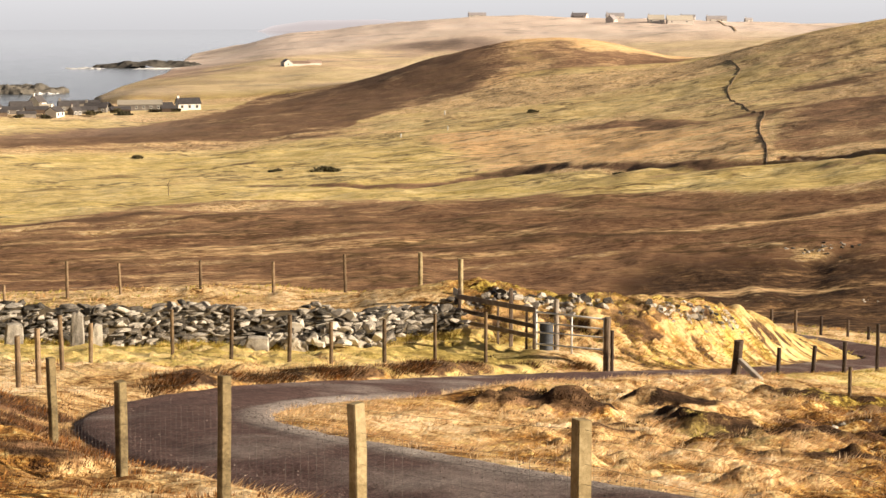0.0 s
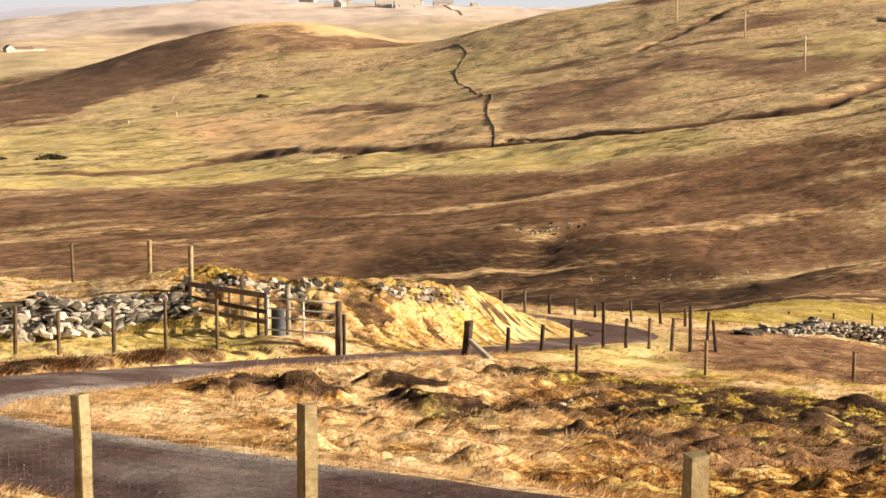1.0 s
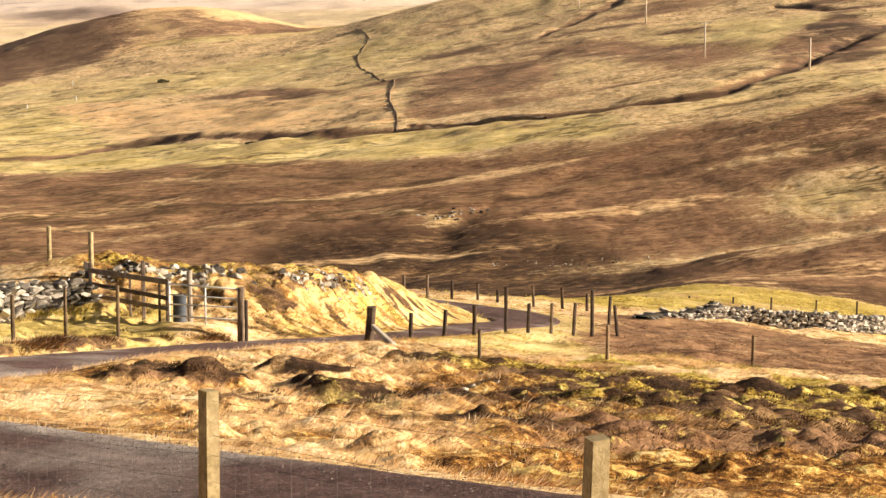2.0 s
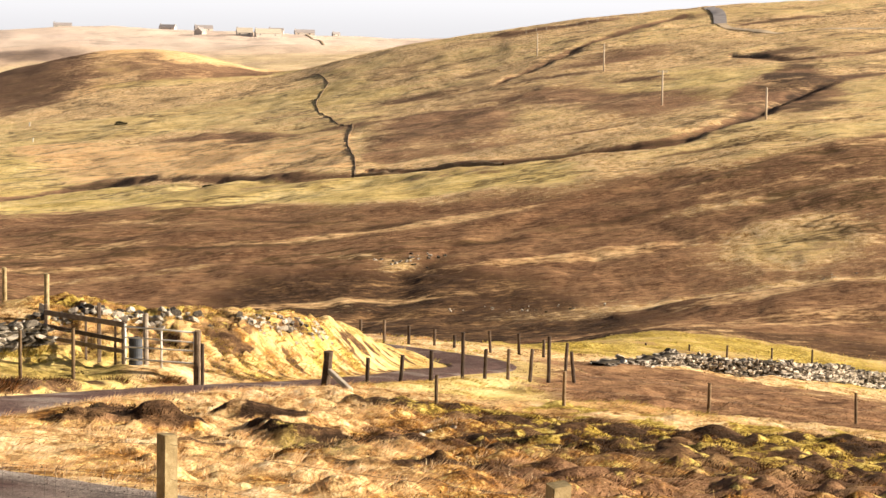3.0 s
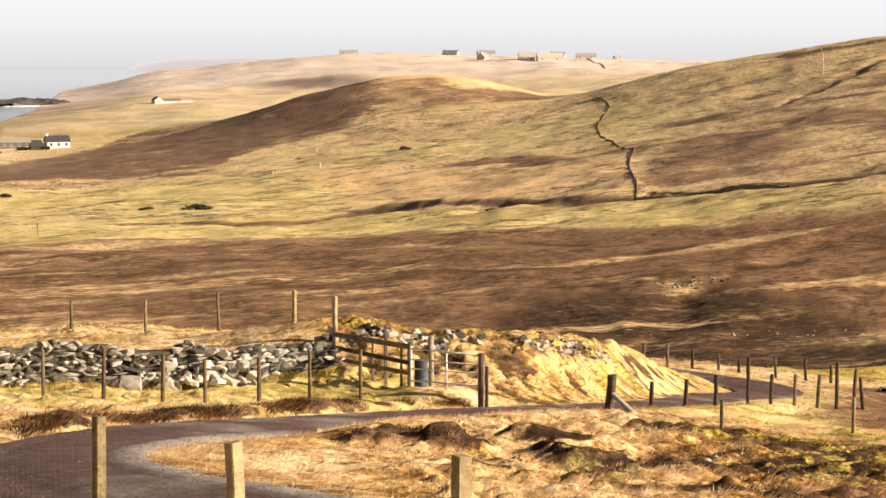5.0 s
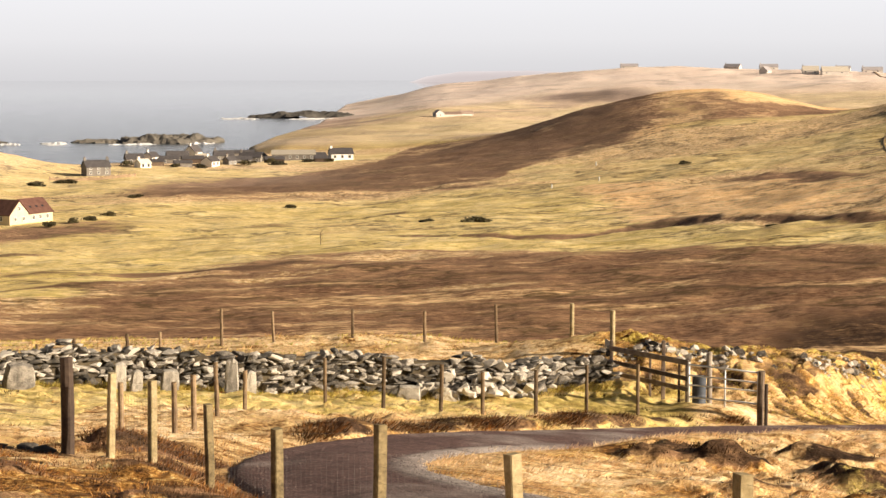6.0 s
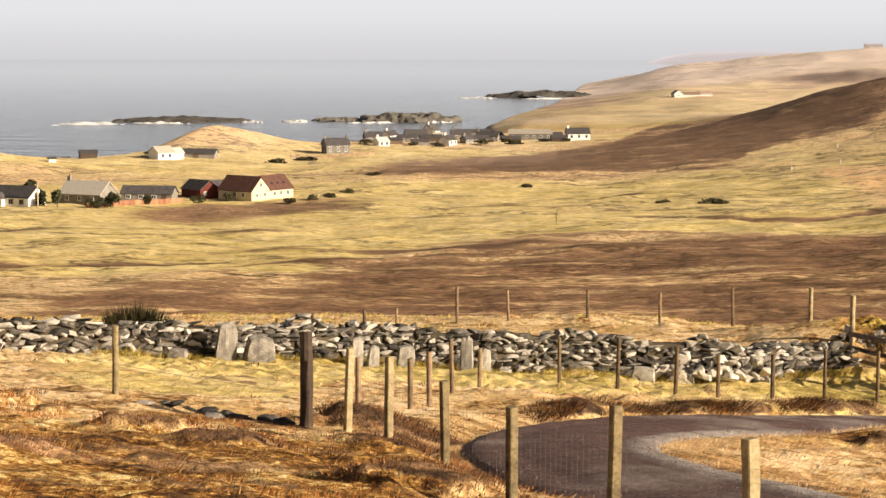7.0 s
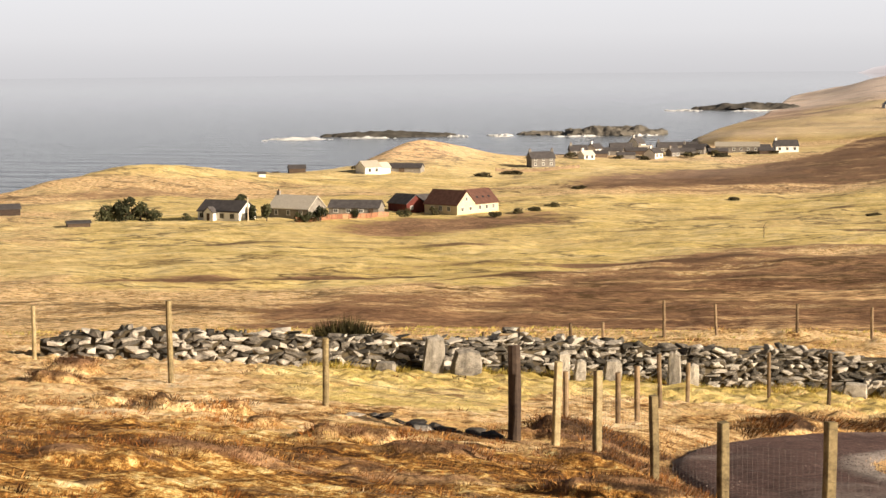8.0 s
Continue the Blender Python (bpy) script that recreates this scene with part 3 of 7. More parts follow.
# ---- building helpers ----
def finish(ob, material, even=False):
    ob.data.materials.append(material)
    if even:
        ob.data.polygons.foreach_set("use_smooth", [True] * len(ob.data.polygons))
    return ob


def mesh_of(name, bm):
    me = bpy.data.meshes.new(name)
    bm.to_mesh(me)
    bm.free()
    return me


def part(name, bm, material, parent, label="", even=False):
    ob = finish(new(name, mesh_of(name, bm) if isinstance(bm, bmesh.types.BMesh) else bm), material, even)
    ob.parent = parent
    if label:
        ob["label"] = label
    return ob


def sheet(name, xs, ys, zs, wrap=False):
    """A mesh from a grid of points."""
    rows, cols = xs.shape
    me = bpy.data.meshes.new(name)
    co = np.stack([xs, ys, zs], -1).reshape(-1, 3)
    idx = np.arange(rows * cols).reshape(rows, cols)
    if wrap:
        idx = np.hstack([idx, idx[:, :1]])
    q = np.stack([idx[:-1, :-1], idx[:-1, 1:], idx[1:, 1:], idx[1:, :-1]], -1).reshape(-1, 4)
    me.vertices.add(len(co))
    me.vertices.foreach_set("co", co.ravel())
    me.loops.add(q.size)
    me.loops.foreach_set("vertex_index", q.ravel().astype(np.int32))
    me.polygons.add(len(q))
    me.polygons.foreach_set("loop_start", np.arange(0, q.size, 4, dtype=np.int32))
    me.update(calc_edges=True)
    me.polygons.foreach_set("use_smooth", np.ones(len(q), bool))
    return me


def soup(name, verts, faces):
    me = bpy.data.meshes.new(name)
    me.from_pydata(verts, [], faces)
    me.update()
    return me


def box(bm, size, m=Matrix(), taper=1.0):
    r = bmesh.ops.create_cube(bm, size=1.0, matrix=m @ Matrix.Diagonal((*size, 1)))
    return r["verts"]


def at(az, r):
    x, y = polar(az, r)
    return float(x), float(y)


def ground_z(x, y):
    return float(height(np.array([x]), np.array([y]))[0])


# ---- the ground: one sheet from underfoot to the horizon ----
def turf_of(az, r):
    """The grazed strip between road and wall."""
    inner = 40 - 9 * smooth(-14, -17, az)
    return smooth(inner, inner + 4, r) * (1 - smooth(54, 58, r)) * smooth(-26, -20, az) * (1 - smooth(2, 4.5, az))


def blot(az, r, a0, r0, da, dr, k=0.0):
    """A patch of ground cover: 1 in its middle. da in degrees, dr in metres, k metres by which it runs uphill in each degree."""
    return np.exp(-(((az - a0) / da)**2 + ((r - r0 - k * (az - a0)) / dr)**2)**1.6)


def lane(az, r, line, half, soft=0.5):
    """A band along a line of bearings and distances, with half its depth in metres."""
    a, d = np.array(line, float).T
    inside = smooth(a[0] - soft, a[0] + soft, az) * (1 - smooth(a[-1] - soft, a[-1] + soft, az))
    return inside * np.exp(-((r - np.interp(az, a, d)) / half)**2)


# Upper edge of the heather moor, the field drain, the foot of the rough pasture and of the round hill: bearing, distance.
MOOR_TOP = [(-31, 190), (-24, 235), (-20, 285), (-16, 292), (-13, 335), (-9.8, 350), (-7.5, 356), (-4, 366), (-1, 352), (2.1, 343), (5.5, 323), (8.9, 302), (11.9, 293), (15.8, 287), (18.6, 295), (21, 292), (24.8, 320), (30, 330)]
DRAIN = [(-6, 398), (-1.2, 384), (0.7, 394), (2.2, 408), (5, 379), (6.6, 371), (8, 359), (9.6, 350), (12, 338), (15, 332), (18.2, 335), (20.2, 357), (21.5, 376)]
TAN_TOP = [(-14, 585), (-9.7, 588), (-6.4, 590), (-3, 584), (-1.2, 559), (2.1, 537), (5, 511), (8.3, 470), (9.6, 455)]
FLANK_LOW = [(-16, 585), (-13, 595), (-9.7, 612), (-6.4, 616), (-3, 625), (-1.9, 680), (0, 714), (2.1, 745), (2.7, 752), (3.8, 760), (6.6, 770), (8, 790)]
DARK_STREAKS = [(-22, 328, 6, 4.2, 0), (-13.5, 324, 5, 3, 2), (-16.5, 345, 3, 6, 0), (-26, 262, 5, 4.2, -1), (-10.5, 345, 3, 5, 1), (-18, 395, 2.2, 5, 1), (-24, 410, 2.5, 5, 0), (-9.8, 470, 1.1, 6, 3), (-6.6, 500, 2.2, 5, 4), (-3, 553, 1.2, 4, 8),
                (-12, 430, 2, 5, 1), (-5, 330, 3.5, 3, -2), (-1.5, 300, 3, 3, -2), (0, 262, 4, 2.4, 0)]
EAST_STREAKS = [(3, 322, 2.5, 3, -6), (7.2, 290, 2.2, 3, -7), (5, 262, 3.5, 2.4, -3), (10.5, 270, 2, 2.4, 0), (13.8, 250, 2.2, 1.8, 1), (17.5, 262, 2.5, 2.4, 2),
                (13.5, 322, 1.2, 2.4, 0), (19.5, 318, 1.6, 3, 4), (16, 378, 1.5, 5, 4), (12.6, 470, 1.4, 7, 2), (11.4, 560, 1.3, 8, 6), (13.2, 600, 1.5, 8, 5), (15.6, 545, 1.6, 7, -4), (18.4, 500, 1.2, 6, -8), (21, 318, 2.2, 3, 3), (23.6, 340, 2.2, 3.6, 4)]
COAST_STREAKS = [(-6.6, 1170, 1.3, 22, 0), (-4.2, 1235, 1.2, 20, 10), (-7.9, 1310, 0.7, 40, 0), (-3.0, 1410, 1.6, 26, 0), (-5.6, 1105, 1.3, 14, 0), (-2.2, 1500, 1.4, 34, 20), (-6.4, 1420, 1.0, 30, 0), (-8.6, 1150, 0.9, 22, 0), (-5.0, 1560, 1.2, 40, 0), (-7.0, 1640, 0.8, 60, 0),
                 (3.2, 1760, 1.6, 40, 0), (6.4, 1700, 1.4, 30, 0), (-3.0, 1850, 1.6, 60, 0), (0.8, 1980, 1.6, 50, 0), (-9.4, 1040, 1.0, 26, 0), (-10.4, 905, 1.6, 22, 0)]
PALE_STREAKS = [(-16, 306, 1.4, 7, 0), (-13.6, 334, 2.2, 4, 1), (-9, 318, 2.4, 3, 1), (-3.5, 285, 3, 4, -1), (4, 300, 2.5, 4, -4), (2.5, 242, 4, 4, 0), (-7, 262, 3, 4, 0), (9.5, 242, 2, 4, -4), (12, 312, 1.4, 4, 0), (17, 305, 2.2, 4, 2), (20.5, 262, 2.2, 4, 1), (22.6, 246, 1.8, 5, 1), (24.2, 268, 1.8, 4, 2), (-20, 240, 3, 4, 0)]


def cover_of(x, y):
    r, az = np.hypot(x, y), np.degrees(np.arctan2(x, y))
    soft = fbm(x / 45, y / 45, 41, 4)
    near = (r > 25) & (r < 75) & (az > -14) & (az < 14)
    rw = r * (1 + 0.022 * fbm(x / 30, y / 18, 133, 4) * smooth(150, 250, r))
    aw = az + 0.5 * fbm(x / 22, y / 40, 43, 4) * smooth(150, 300, r)
    at_line = [np.interp(aw, *np.array(line, float).T) for line in (MOOR_TOP, DRAIN, TAN_TOP, FLANK_LOW)]
    moor_top, drain, tan_top, flank_low = at_line
    # the heather moor on the valley floor, thinning out to the right and on the left
    ragged = np.interp(az, [-14, -3, 3], [3.2, 2.6, 1.0])
    moor = (1 - smooth(-16, 12, (rw - moor_top + 26 * (ragged - 1) * fbm(x / 26, y / 7, 171, 4)) / ragged)) * (smooth(118, 150, r) * (1 - smooth(11, 14, az)) + smooth(131, 135, r) * smooth(11, 14, az))
    moor = moor * smooth(-29, -23, aw) * (1 - 0.1 * smooth(17, 21, aw)) * (1 - 0.65 * blot(aw, rw, 22.7, 231, 3.0, 17)) * (1 - 0.4 * blot(aw, rw, 11.0, 232, 0.9, 6)) * (1 - 0.35 * blot(aw, rw, 9.6, 206, 1.3, 6, 4))
    crest = lane(aw, rw, [(13.2, 190), (17, 196), (22, 201), (28, 204)], 8)
    moor = moor * (1 - 0.9 * crest)
    # dark flank of the round hill, between its foot and the lit field that climbs its near side
    flank = smooth(-12, 14, rw - flank_low) * (1 - smooth(-25, 25, r - np.interp(az, [-14, -10, -6.5, -4, 8], [680, 715, 790, 1080, 1080]))) * smooth(-15.5, -12, aw) * (1 - smooth(6.5, 9.0, aw))
    knob = smooth(0.2, 2.6, aw) * flank
    band = smooth(-10, 8, rw - tan_top) * (1 - smooth(-14, 6, rw - flank_low)) * (1 - smooth(-3.4, -1.8, aw))
    purple = blot(aw, rw, 5.8, 506, 2.6, 22, -12) + 0.8 * blot(aw, rw, 9.6, 478, 1.2, 24, -6) + 0.6 * band
    # the long slope beyond the dyke
    beyond = smooth(9.3, 10.0, az + 0.4 * soft) * smooth(4, 14, r - drain)
    slope = beyond * (0.2 + 0.55 * fbm(x / 60, y / 26, 47, 4)) + beyond * (0.75 * blot(aw, rw, 16.9, 455, 3.0, 44, -12) + 0.75 * blot(aw, rw, 12.6, 436, 2.0, 46, -6) + 0.35 * blot(aw, rw, 10.4, 420, 1.3, 60, 0) + 0.45 * blot(aw, rw, 17.5, 590, 2.0, 26, 4))
    slope = slope * (1 - 0.8 * beyond * blot(aw, rw, 20, 500, 2.4, 40)) * (1 - 0.9 * smooth(0, 6, r - drain) * (1 - smooth(14, 30, r - drain)))
    west = 0.95 * blot(aw, rw, -17.2, 468, 4.0, 26, 4) + 0.9 * blot(aw, rw, -20.8, 250, 4.5, 28, 8) + 0.6 * blot(aw, rw, -24, 330, 5, 10) + 0.5 * blot(aw, rw, -27.3, 592, 5, 18) + 0.6 * blot(aw, rw, -13.2, 322, 3.4, 9, 3)
    patch = 1.2 * bump(x, y, 0.0, 1650, 55, 90) + 1.0 * dark_patch(x, y) * (1 - smooth(60, 90, r)) + smooth(900, 960, r) * (1 - smooth(1560, 1680, r)) * (0.22 + 0.75 * smooth(6, 8, -az)) * smooth(-0.25, 0.3, fbm(x / 32, y / 110, 137, 4))
    shore = smooth(110, 20, inland(x, y)) * smooth(860, 950, r) * (1 - smooth(2100, 2500, r)) * (0.28 + 1.0 * fbm(x / 40, y / 60, 185, 3))
    streaks = sum(blot(aw, rw, *v) for v in DARK_STREAKS + EAST_STREAKS + COAST_STREAKS)
    pales = sum(blot(aw, rw, *v) for v in PALE_STREAKS)
    fold = 0.4 * smooth(0.12, 0.5, fbm(x / 40, y / 14, 51, 4)) * smooth(280, 330, r) * (1 - smooth(1100, 1300, r)) * (1 - 0.75 * smooth(-9, -4, -aw) * smooth(370, 400, r))
    bracken = (0.95 + 0.5 * fbm(x / 5, y / 5, 57, 3)) * smooth(13.5, 16.5, az) * smooth(52, 57, r) * (1 - smooth(84, 90, r))
    mound_turf = 0.15 * smooth(0, 2, az) * smooth(53, 56, r) * (1 - smooth(68, 74, r)) * (1 - smooth(11, 13, az))
    strip = smooth(12, 15, az) * smooth(92, 98, r) * (1 - smooth(131, 136, r))
    heath = np.maximum.reduce([moor, flank * (1 - knob * (0.12 - 0.5 * fbm(x / 16, y / 30, 175, 3))), slope, patch, fold, west, purple, shore, bracken, mound_turf, 0.38 * strip * (1 + fbm(x / 6, y / 6, 189, 3)), 1.1 * gully(x, y)**0.6 * smooth(150, 180, r), 0.8 * smooth(6, 9, az) * (1 - smooth(12, 14, az)) * smooth(88, 100, r) * (1 - smooth(140, 150, r))]) + 0.5 * streaks - 0.42 * pales * smooth(150, 200, r)
    # pasture: pale on the drained fields, tan on the rough ground above the drain
    fields = smooth(-6, 8, rw - moor_top) * (1 - smooth(-6, 8, rw - drain)) * smooth(-6, -2, aw) * (1 - smooth(15, 18, aw))
    meadow = smooth(-4, 16, rw - np.maximum(moor_top, 300)) * (1 - smooth(-12, 4, rw - tan_top)) * smooth(-31, -27, aw) * (1 - smooth(0, 3.5, aw + 0.012 * (rw - 450)))
    lit = band * smooth(-4, -2, aw)
    near_shore = smooth(615, 650, r) * (1 - smooth(760, 800, r)) * smooth(-8, -11, az)
    green = np.maximum.reduce([0.7 * fields, 0.6 * meadow, 0.9 * lit, smooth(280, 330, r) * (0.5 + 0.8 * fbm(x / 80, y / 45, 61, 3)) * (1 - 0.35 * smooth(9.5, 12, az)), turf_of(az, r) * 0.9])
    mound = 0.25 * smooth(0, 2, az) * smooth(53, 56, r) * (1 - smooth(66, 72, r)) * (1 - smooth(9, 11, az))
    verge = mound + 0.75 * smooth(8, 10, az) * smooth(49, 53, r) * (1 - smooth(80, 85, r)) * (1 - smooth(15, 17, az)) + 0.8 * strip
    green = np.maximum(green, verge)
    left = smooth(-9, -14, az) * (1 - smooth(22, 27, r + 3 * fbm(x / 3, y / 2, 91, 3)))
    # Dark clefts between the shoulder tufts are put into the colour only.
    clefts = left * smooth(0.0, 0.3, fbm(x / 0.5, y / 0.4, 199, 3))
    right = smooth(9, 14, az) * smooth(14, 22, r) * (1 - smooth(42, 48, r)) * 0.75
    grazed = blot(az, r, 8.6, 31.5, 1.8, 2.6, -1.0)
    face = mound_face(x, y)
    # Darker hollows between tussocks and mound tufts: their shade goes into the moss colour.
    hollow_shade = (1 - smooth(0.02, 0.3, rough_tops(x, y))) * smooth(15, 20, r) * (1 - smooth(46, 52, r)) * (0.5 + 0.5 * smooth(-2, 3, az)) * smooth(-12, -6, az) + 0.55 * face + 0.5 * face * (1 - smooth(0.04, 0.34, mound_tops(x, y)))
    moss = 0.5 * hollow_shade * (0.8 + 0.8 * fbm(x / 2.2, y / 1.2, 187, 3)) + 0.7 * left + 0.7 * clefts + right * (1 - grazed) + 0.3 * mound * (0.7 + 0.9 * fbm(x / 3, y / 3, 73, 3)) + 0.45 * smooth(-0.1, 0.5, fbm(x / 4, y / 4, 71, 3)) * (1 - smooth(60, 90, r))
    # haze of the far coast and crest, mixed into the ground colour as a pale tint
    haze_mix = (0.05 * smooth(270, 420, r) + 0.12 * smooth(620, 720, r) * smooth(-6, -10, az) + 0.3 * smooth(930, 1050, r) + 0.54 * smooth(1450, 1750, r)) * (1 - 0.75 * bump(x, y, 0.0, 1650, 55, 90))
    cushions = cushions_of(x, y) + strip * (0.6 + 0.5 * fbm(x / 7, y / 5, 211, 3)) + 0.25 * turf_of(az, r) * (1 + 1.5 * fbm(x / 1.5, y / 1.5, 213, 3)) + face * (0.3 + 0.6 * fbm(x / 1.8, y / 1.8, 191, 3)) + 0.5 * smooth(240, 90, inland(x, y)) * smooth(900, 960, r) * (1 - smooth(1300, 1500, r))
    lush = 0.75 * near_shore * (1 - bump(x, y, -18.8, 775, 30, 45)) + 0.8 * grazed + 0.4 * mound + 0.85 * turf_of(az, r) + 0.55 * smooth(9, 12, az) * smooth(90, 97, r) * (1 - smooth(131, 136, r)) + 0.5 * smooth(10.5, 12, az) * smooth(49, 53, r) * (1 - smooth(78, 84, r)) * (1 - smooth(14, 16, az)) + (0.3 + 0.9 * fbm(x / 70, y / 90, 121, 3)) * smooth(950, 1050, r) * (1 - smooth(1480, 1650, r))
    lush = lush + 0.8 * blot(aw, rw, -16, 306, 1.4, 8) + 0.5 * blot(aw, rw, 22.7, 231, 2.6, 14) + 0.5 * blot(aw, rw, 11.0, 232, 0.8, 5) + 0.35 * blot(aw, rw, 9.6, 206, 1.1, 5, 4) + meadow * (0.75 + 0.5 * fbm(x / 50, y / 30, 95, 3)) + 0.62 * fields + lit * (0.75 + 0.7 * fbm(x / 50, y / 60, 97, 3)) + 0.55 * blot(aw, rw, 20, 470, 2.0, 40, 6) + 0.45 * beyond * smooth(0.0, 0.4, fbm(x / 50, y / 24, 99, 3)) + 0.5 * blot(aw, rw, 22, 300, 2.6, 12, 3)
    tan = smooth(6, 20, rw - drain) * (1 - smooth(-10, 6, rw - tan_top)) * smooth(-0.5, 2.5, aw + 0.012 * (rw - 450)) * (1 - smooth(9.2, 10.0, az))
    rust = knob * (0.62 + 0.9 * fbm(x / 22, y / 40, 173, 3)) + 0.35 * flank * smooth(0.0, 0.4, fbm(x / 30, y / 60, 99, 3)) + tan * (0.85 + 1.0 * fbm(x / 24, y / 9, 101, 3)) + 1.2 * bump(x, y, -18.8, 775, 30, 45) + 0.5 * blot(aw, rw, 1.8, 515, 2.6, 22, -8) + 0.3 * beyond * smooth(0.05, 0.4, fbm(x / 30, y / 16, 103, 3)) + 0.45 * moor * smooth(0.0, 0.35, fbm(x / 34, y / 9, 105, 3))
    ditch = smooth(190, 260, r) * (1 - 0.7 * smooth(700, 1000, r))
    azw = az + 7 * fbm(x / 30, y / 60, 111, 3)
    # Besides peat, the shadowy burn valley and the shaded scarp are darkened here.
    peat_shade = 0.8 * smooth(3, 8, azw) * (1 - smooth(11, 18, azw)) * smooth(88, 115, r) * (1 - smooth(215, 250, rw)) + 0.6 * smooth(12, 15, az) * smooth(130, 134, r) * (1 - smooth(142, 160, r + 12 * fbm(x / 9, y / 9, 113, 3))) + 0.5 * flank * (1 - knob) + 0.6 * streaks + 0.25 * lane(aw, rw, [(13.2, 172), (17, 178), (22, 182), (28, 184)], 7)
    peat_shade = np.maximum(peat_shade, 1.0 * smooth(8, 15, az + 6 * fbm(x / 3.5, y / 3.5, 115, 3)) * (0.2 * smooth(17, 21, r) + 0.8 * smooth(25, 35, r)) * (1 - smooth(45, 50, r)) * (1 - 0.8 * cushions)) + 0.8 * gully(x + 2.4 * fbm(x / 4, y / 6, 8, 3), y)**1.5 * smooth(150, 180, r) + 0.1 * moor + smooth(0.1, 0.26, hags(x, y) * (1 + 1.2 * fbm(x / 0.5, y / 0.5, 181, 3))) * (1 - smooth(60, 90, r)) * (0.7 + 0.4 * smooth(-9, -6, az) - 0.35 * smooth(9, 11, az))
    rd, _, rx, ry = near_line(x[near], y[near], ROAD_XY)
    cut = np.zeros(x.shape)
    cut[near] = smooth(1.5, 1.7, rd) * (1 - smooth(2.3, 2.7, rd)) * smooth(28, 30, np.hypot(rx, ry)) * smooth(-0.2, 0.2, r[near] - np.hypot(rx, ry)) * smooth(-10, -8, az[near]) * (1 - smooth(1, 4, az[near]))
    # Shade in the mound's clefts and among its stones goes into the colour.
    peat_shade = peat_shade + 0.85 * face * mound_shade_clefts(x, y) + 0.8 * blot(az, r, 6.7, 59.8, 0.4, 0.7, 2) + 0.9 * blot(az, r, 8.0, 62.8, 0.6, 0.8, 2.8) + 0.45 * grazed + 0.9 * bump(x, y, 0.0, 1650, 55, 90)
    # Dark clefts on the shoulder and tussock shadows on the turf, painted in.
    peat_shade = peat_shade + 0.55 * clefts + 0.5 * turf_of(az, r) * smooth(0.05, 0.3, fbm(x / 0.6, y / 0.55, 215, 3)) * (1 - smooth(60, 75, r))
    peat_shade = peat_shade + cut * (0.9 + 1.0 * fbm(x / 1.1, y / 1.1, 183, 3))
    hag_field = blot(aw, rw, 21.3, 412, 0.8, 34, 20) + blot(aw, rw, 22.3, 470, 0.9, 40, 30) + blot(aw, rw, 23.2, 385, 1.2, 22, 6) + blot(aw, rw, 22.6, 430, 1.0, 40)
    haze_mix = haze_mix * (1 - 0.5 * np.clip(shore, 0, 1))
    ridge = lane(aw, rw, [(13.8, 712), (15.5, 706), (17.6, 712)], 7) + lane(aw, rw, [(20.7, 639), (21.8, 648), (23, 655)], 7) + lane(aw, rw, [(21.1, 540), (21.9, 551), (22.7, 554)], 8)
    peat_shade = peat_shade + hag_field * (0.6 + 1.1 * fbm(x / 9, y / 14, 127, 3)) + 0.6 * ridge
    heath = heath + 0.7 * hag_field + ridge
    peat_shade = np.repeat(np.clip(peat_shade, 0, 1)[..., None], 4, axis=-1)
    return np.clip(np.stack([heath, green, moss, haze_mix], -1), 0, 1), np.clip(np.stack([cushions, lush, rust, ditch], -1), 0, 1), peat_shade


def build_ground():
    az = np.concatenate([np.arange(-180, -34, 6.0), np.arange(-34, 30.01, 0.1), np.arange(36, 180, 6.0)])
    r = np.concatenate([[0.0, 0.6, 1.4], np.geomspace(2.5, 14, 90), np.geomspace(14.1, 75, 500), np.geomspace(75.4, 121, 70), np.geomspace(122, 820, 370), np.geomspace(826, 4940, 170)])
    R, A = np.meshgrid(r, az, indexing="ij")
    X, Y = polar(A, R)
    me = sheet("ground", X, Y, height(X, Y), True)
    for name, values in zip(("cover", "growth", "peat_shade"), cover_of(X, Y)):
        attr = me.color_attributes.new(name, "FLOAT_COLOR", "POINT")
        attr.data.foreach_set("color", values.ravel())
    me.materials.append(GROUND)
    return tagged(new("ground", me), "winter moorland of straw grass, brown heather and green pasture", "ground", kind="structure")


build_ground()


def build_water():
    az = np.arange(-180, 180, 3.0)
    r = np.concatenate([[1], np.geomspace(300, 4947, 40)])
    R, A = np.meshgrid(r, az, indexing="ij")
    X, Y = polar(A, R)
    me = sheet("water", X, Y, np.zeros_like(X), True)
    me.materials.append(WATER)
    return tagged(new("water", me), "grey sea with low swell under haze", "sea", kind="structure")


build_water()


def build_sky():
    A, Z = np.meshgrid(np.arange(-180, 180, 3.0), np.array([-30.0, 0, 60, 150, 300, 700]), indexing="xy")
    X, Y = polar(A, 4945.0)
    me = sheet("backdrop", X, Y, Z, True)
    me.materials.append(SKY)
    return tagged(new("backdrop", me), "pale hazy sky over the horizon", "sky", kind="structure")


build_sky()


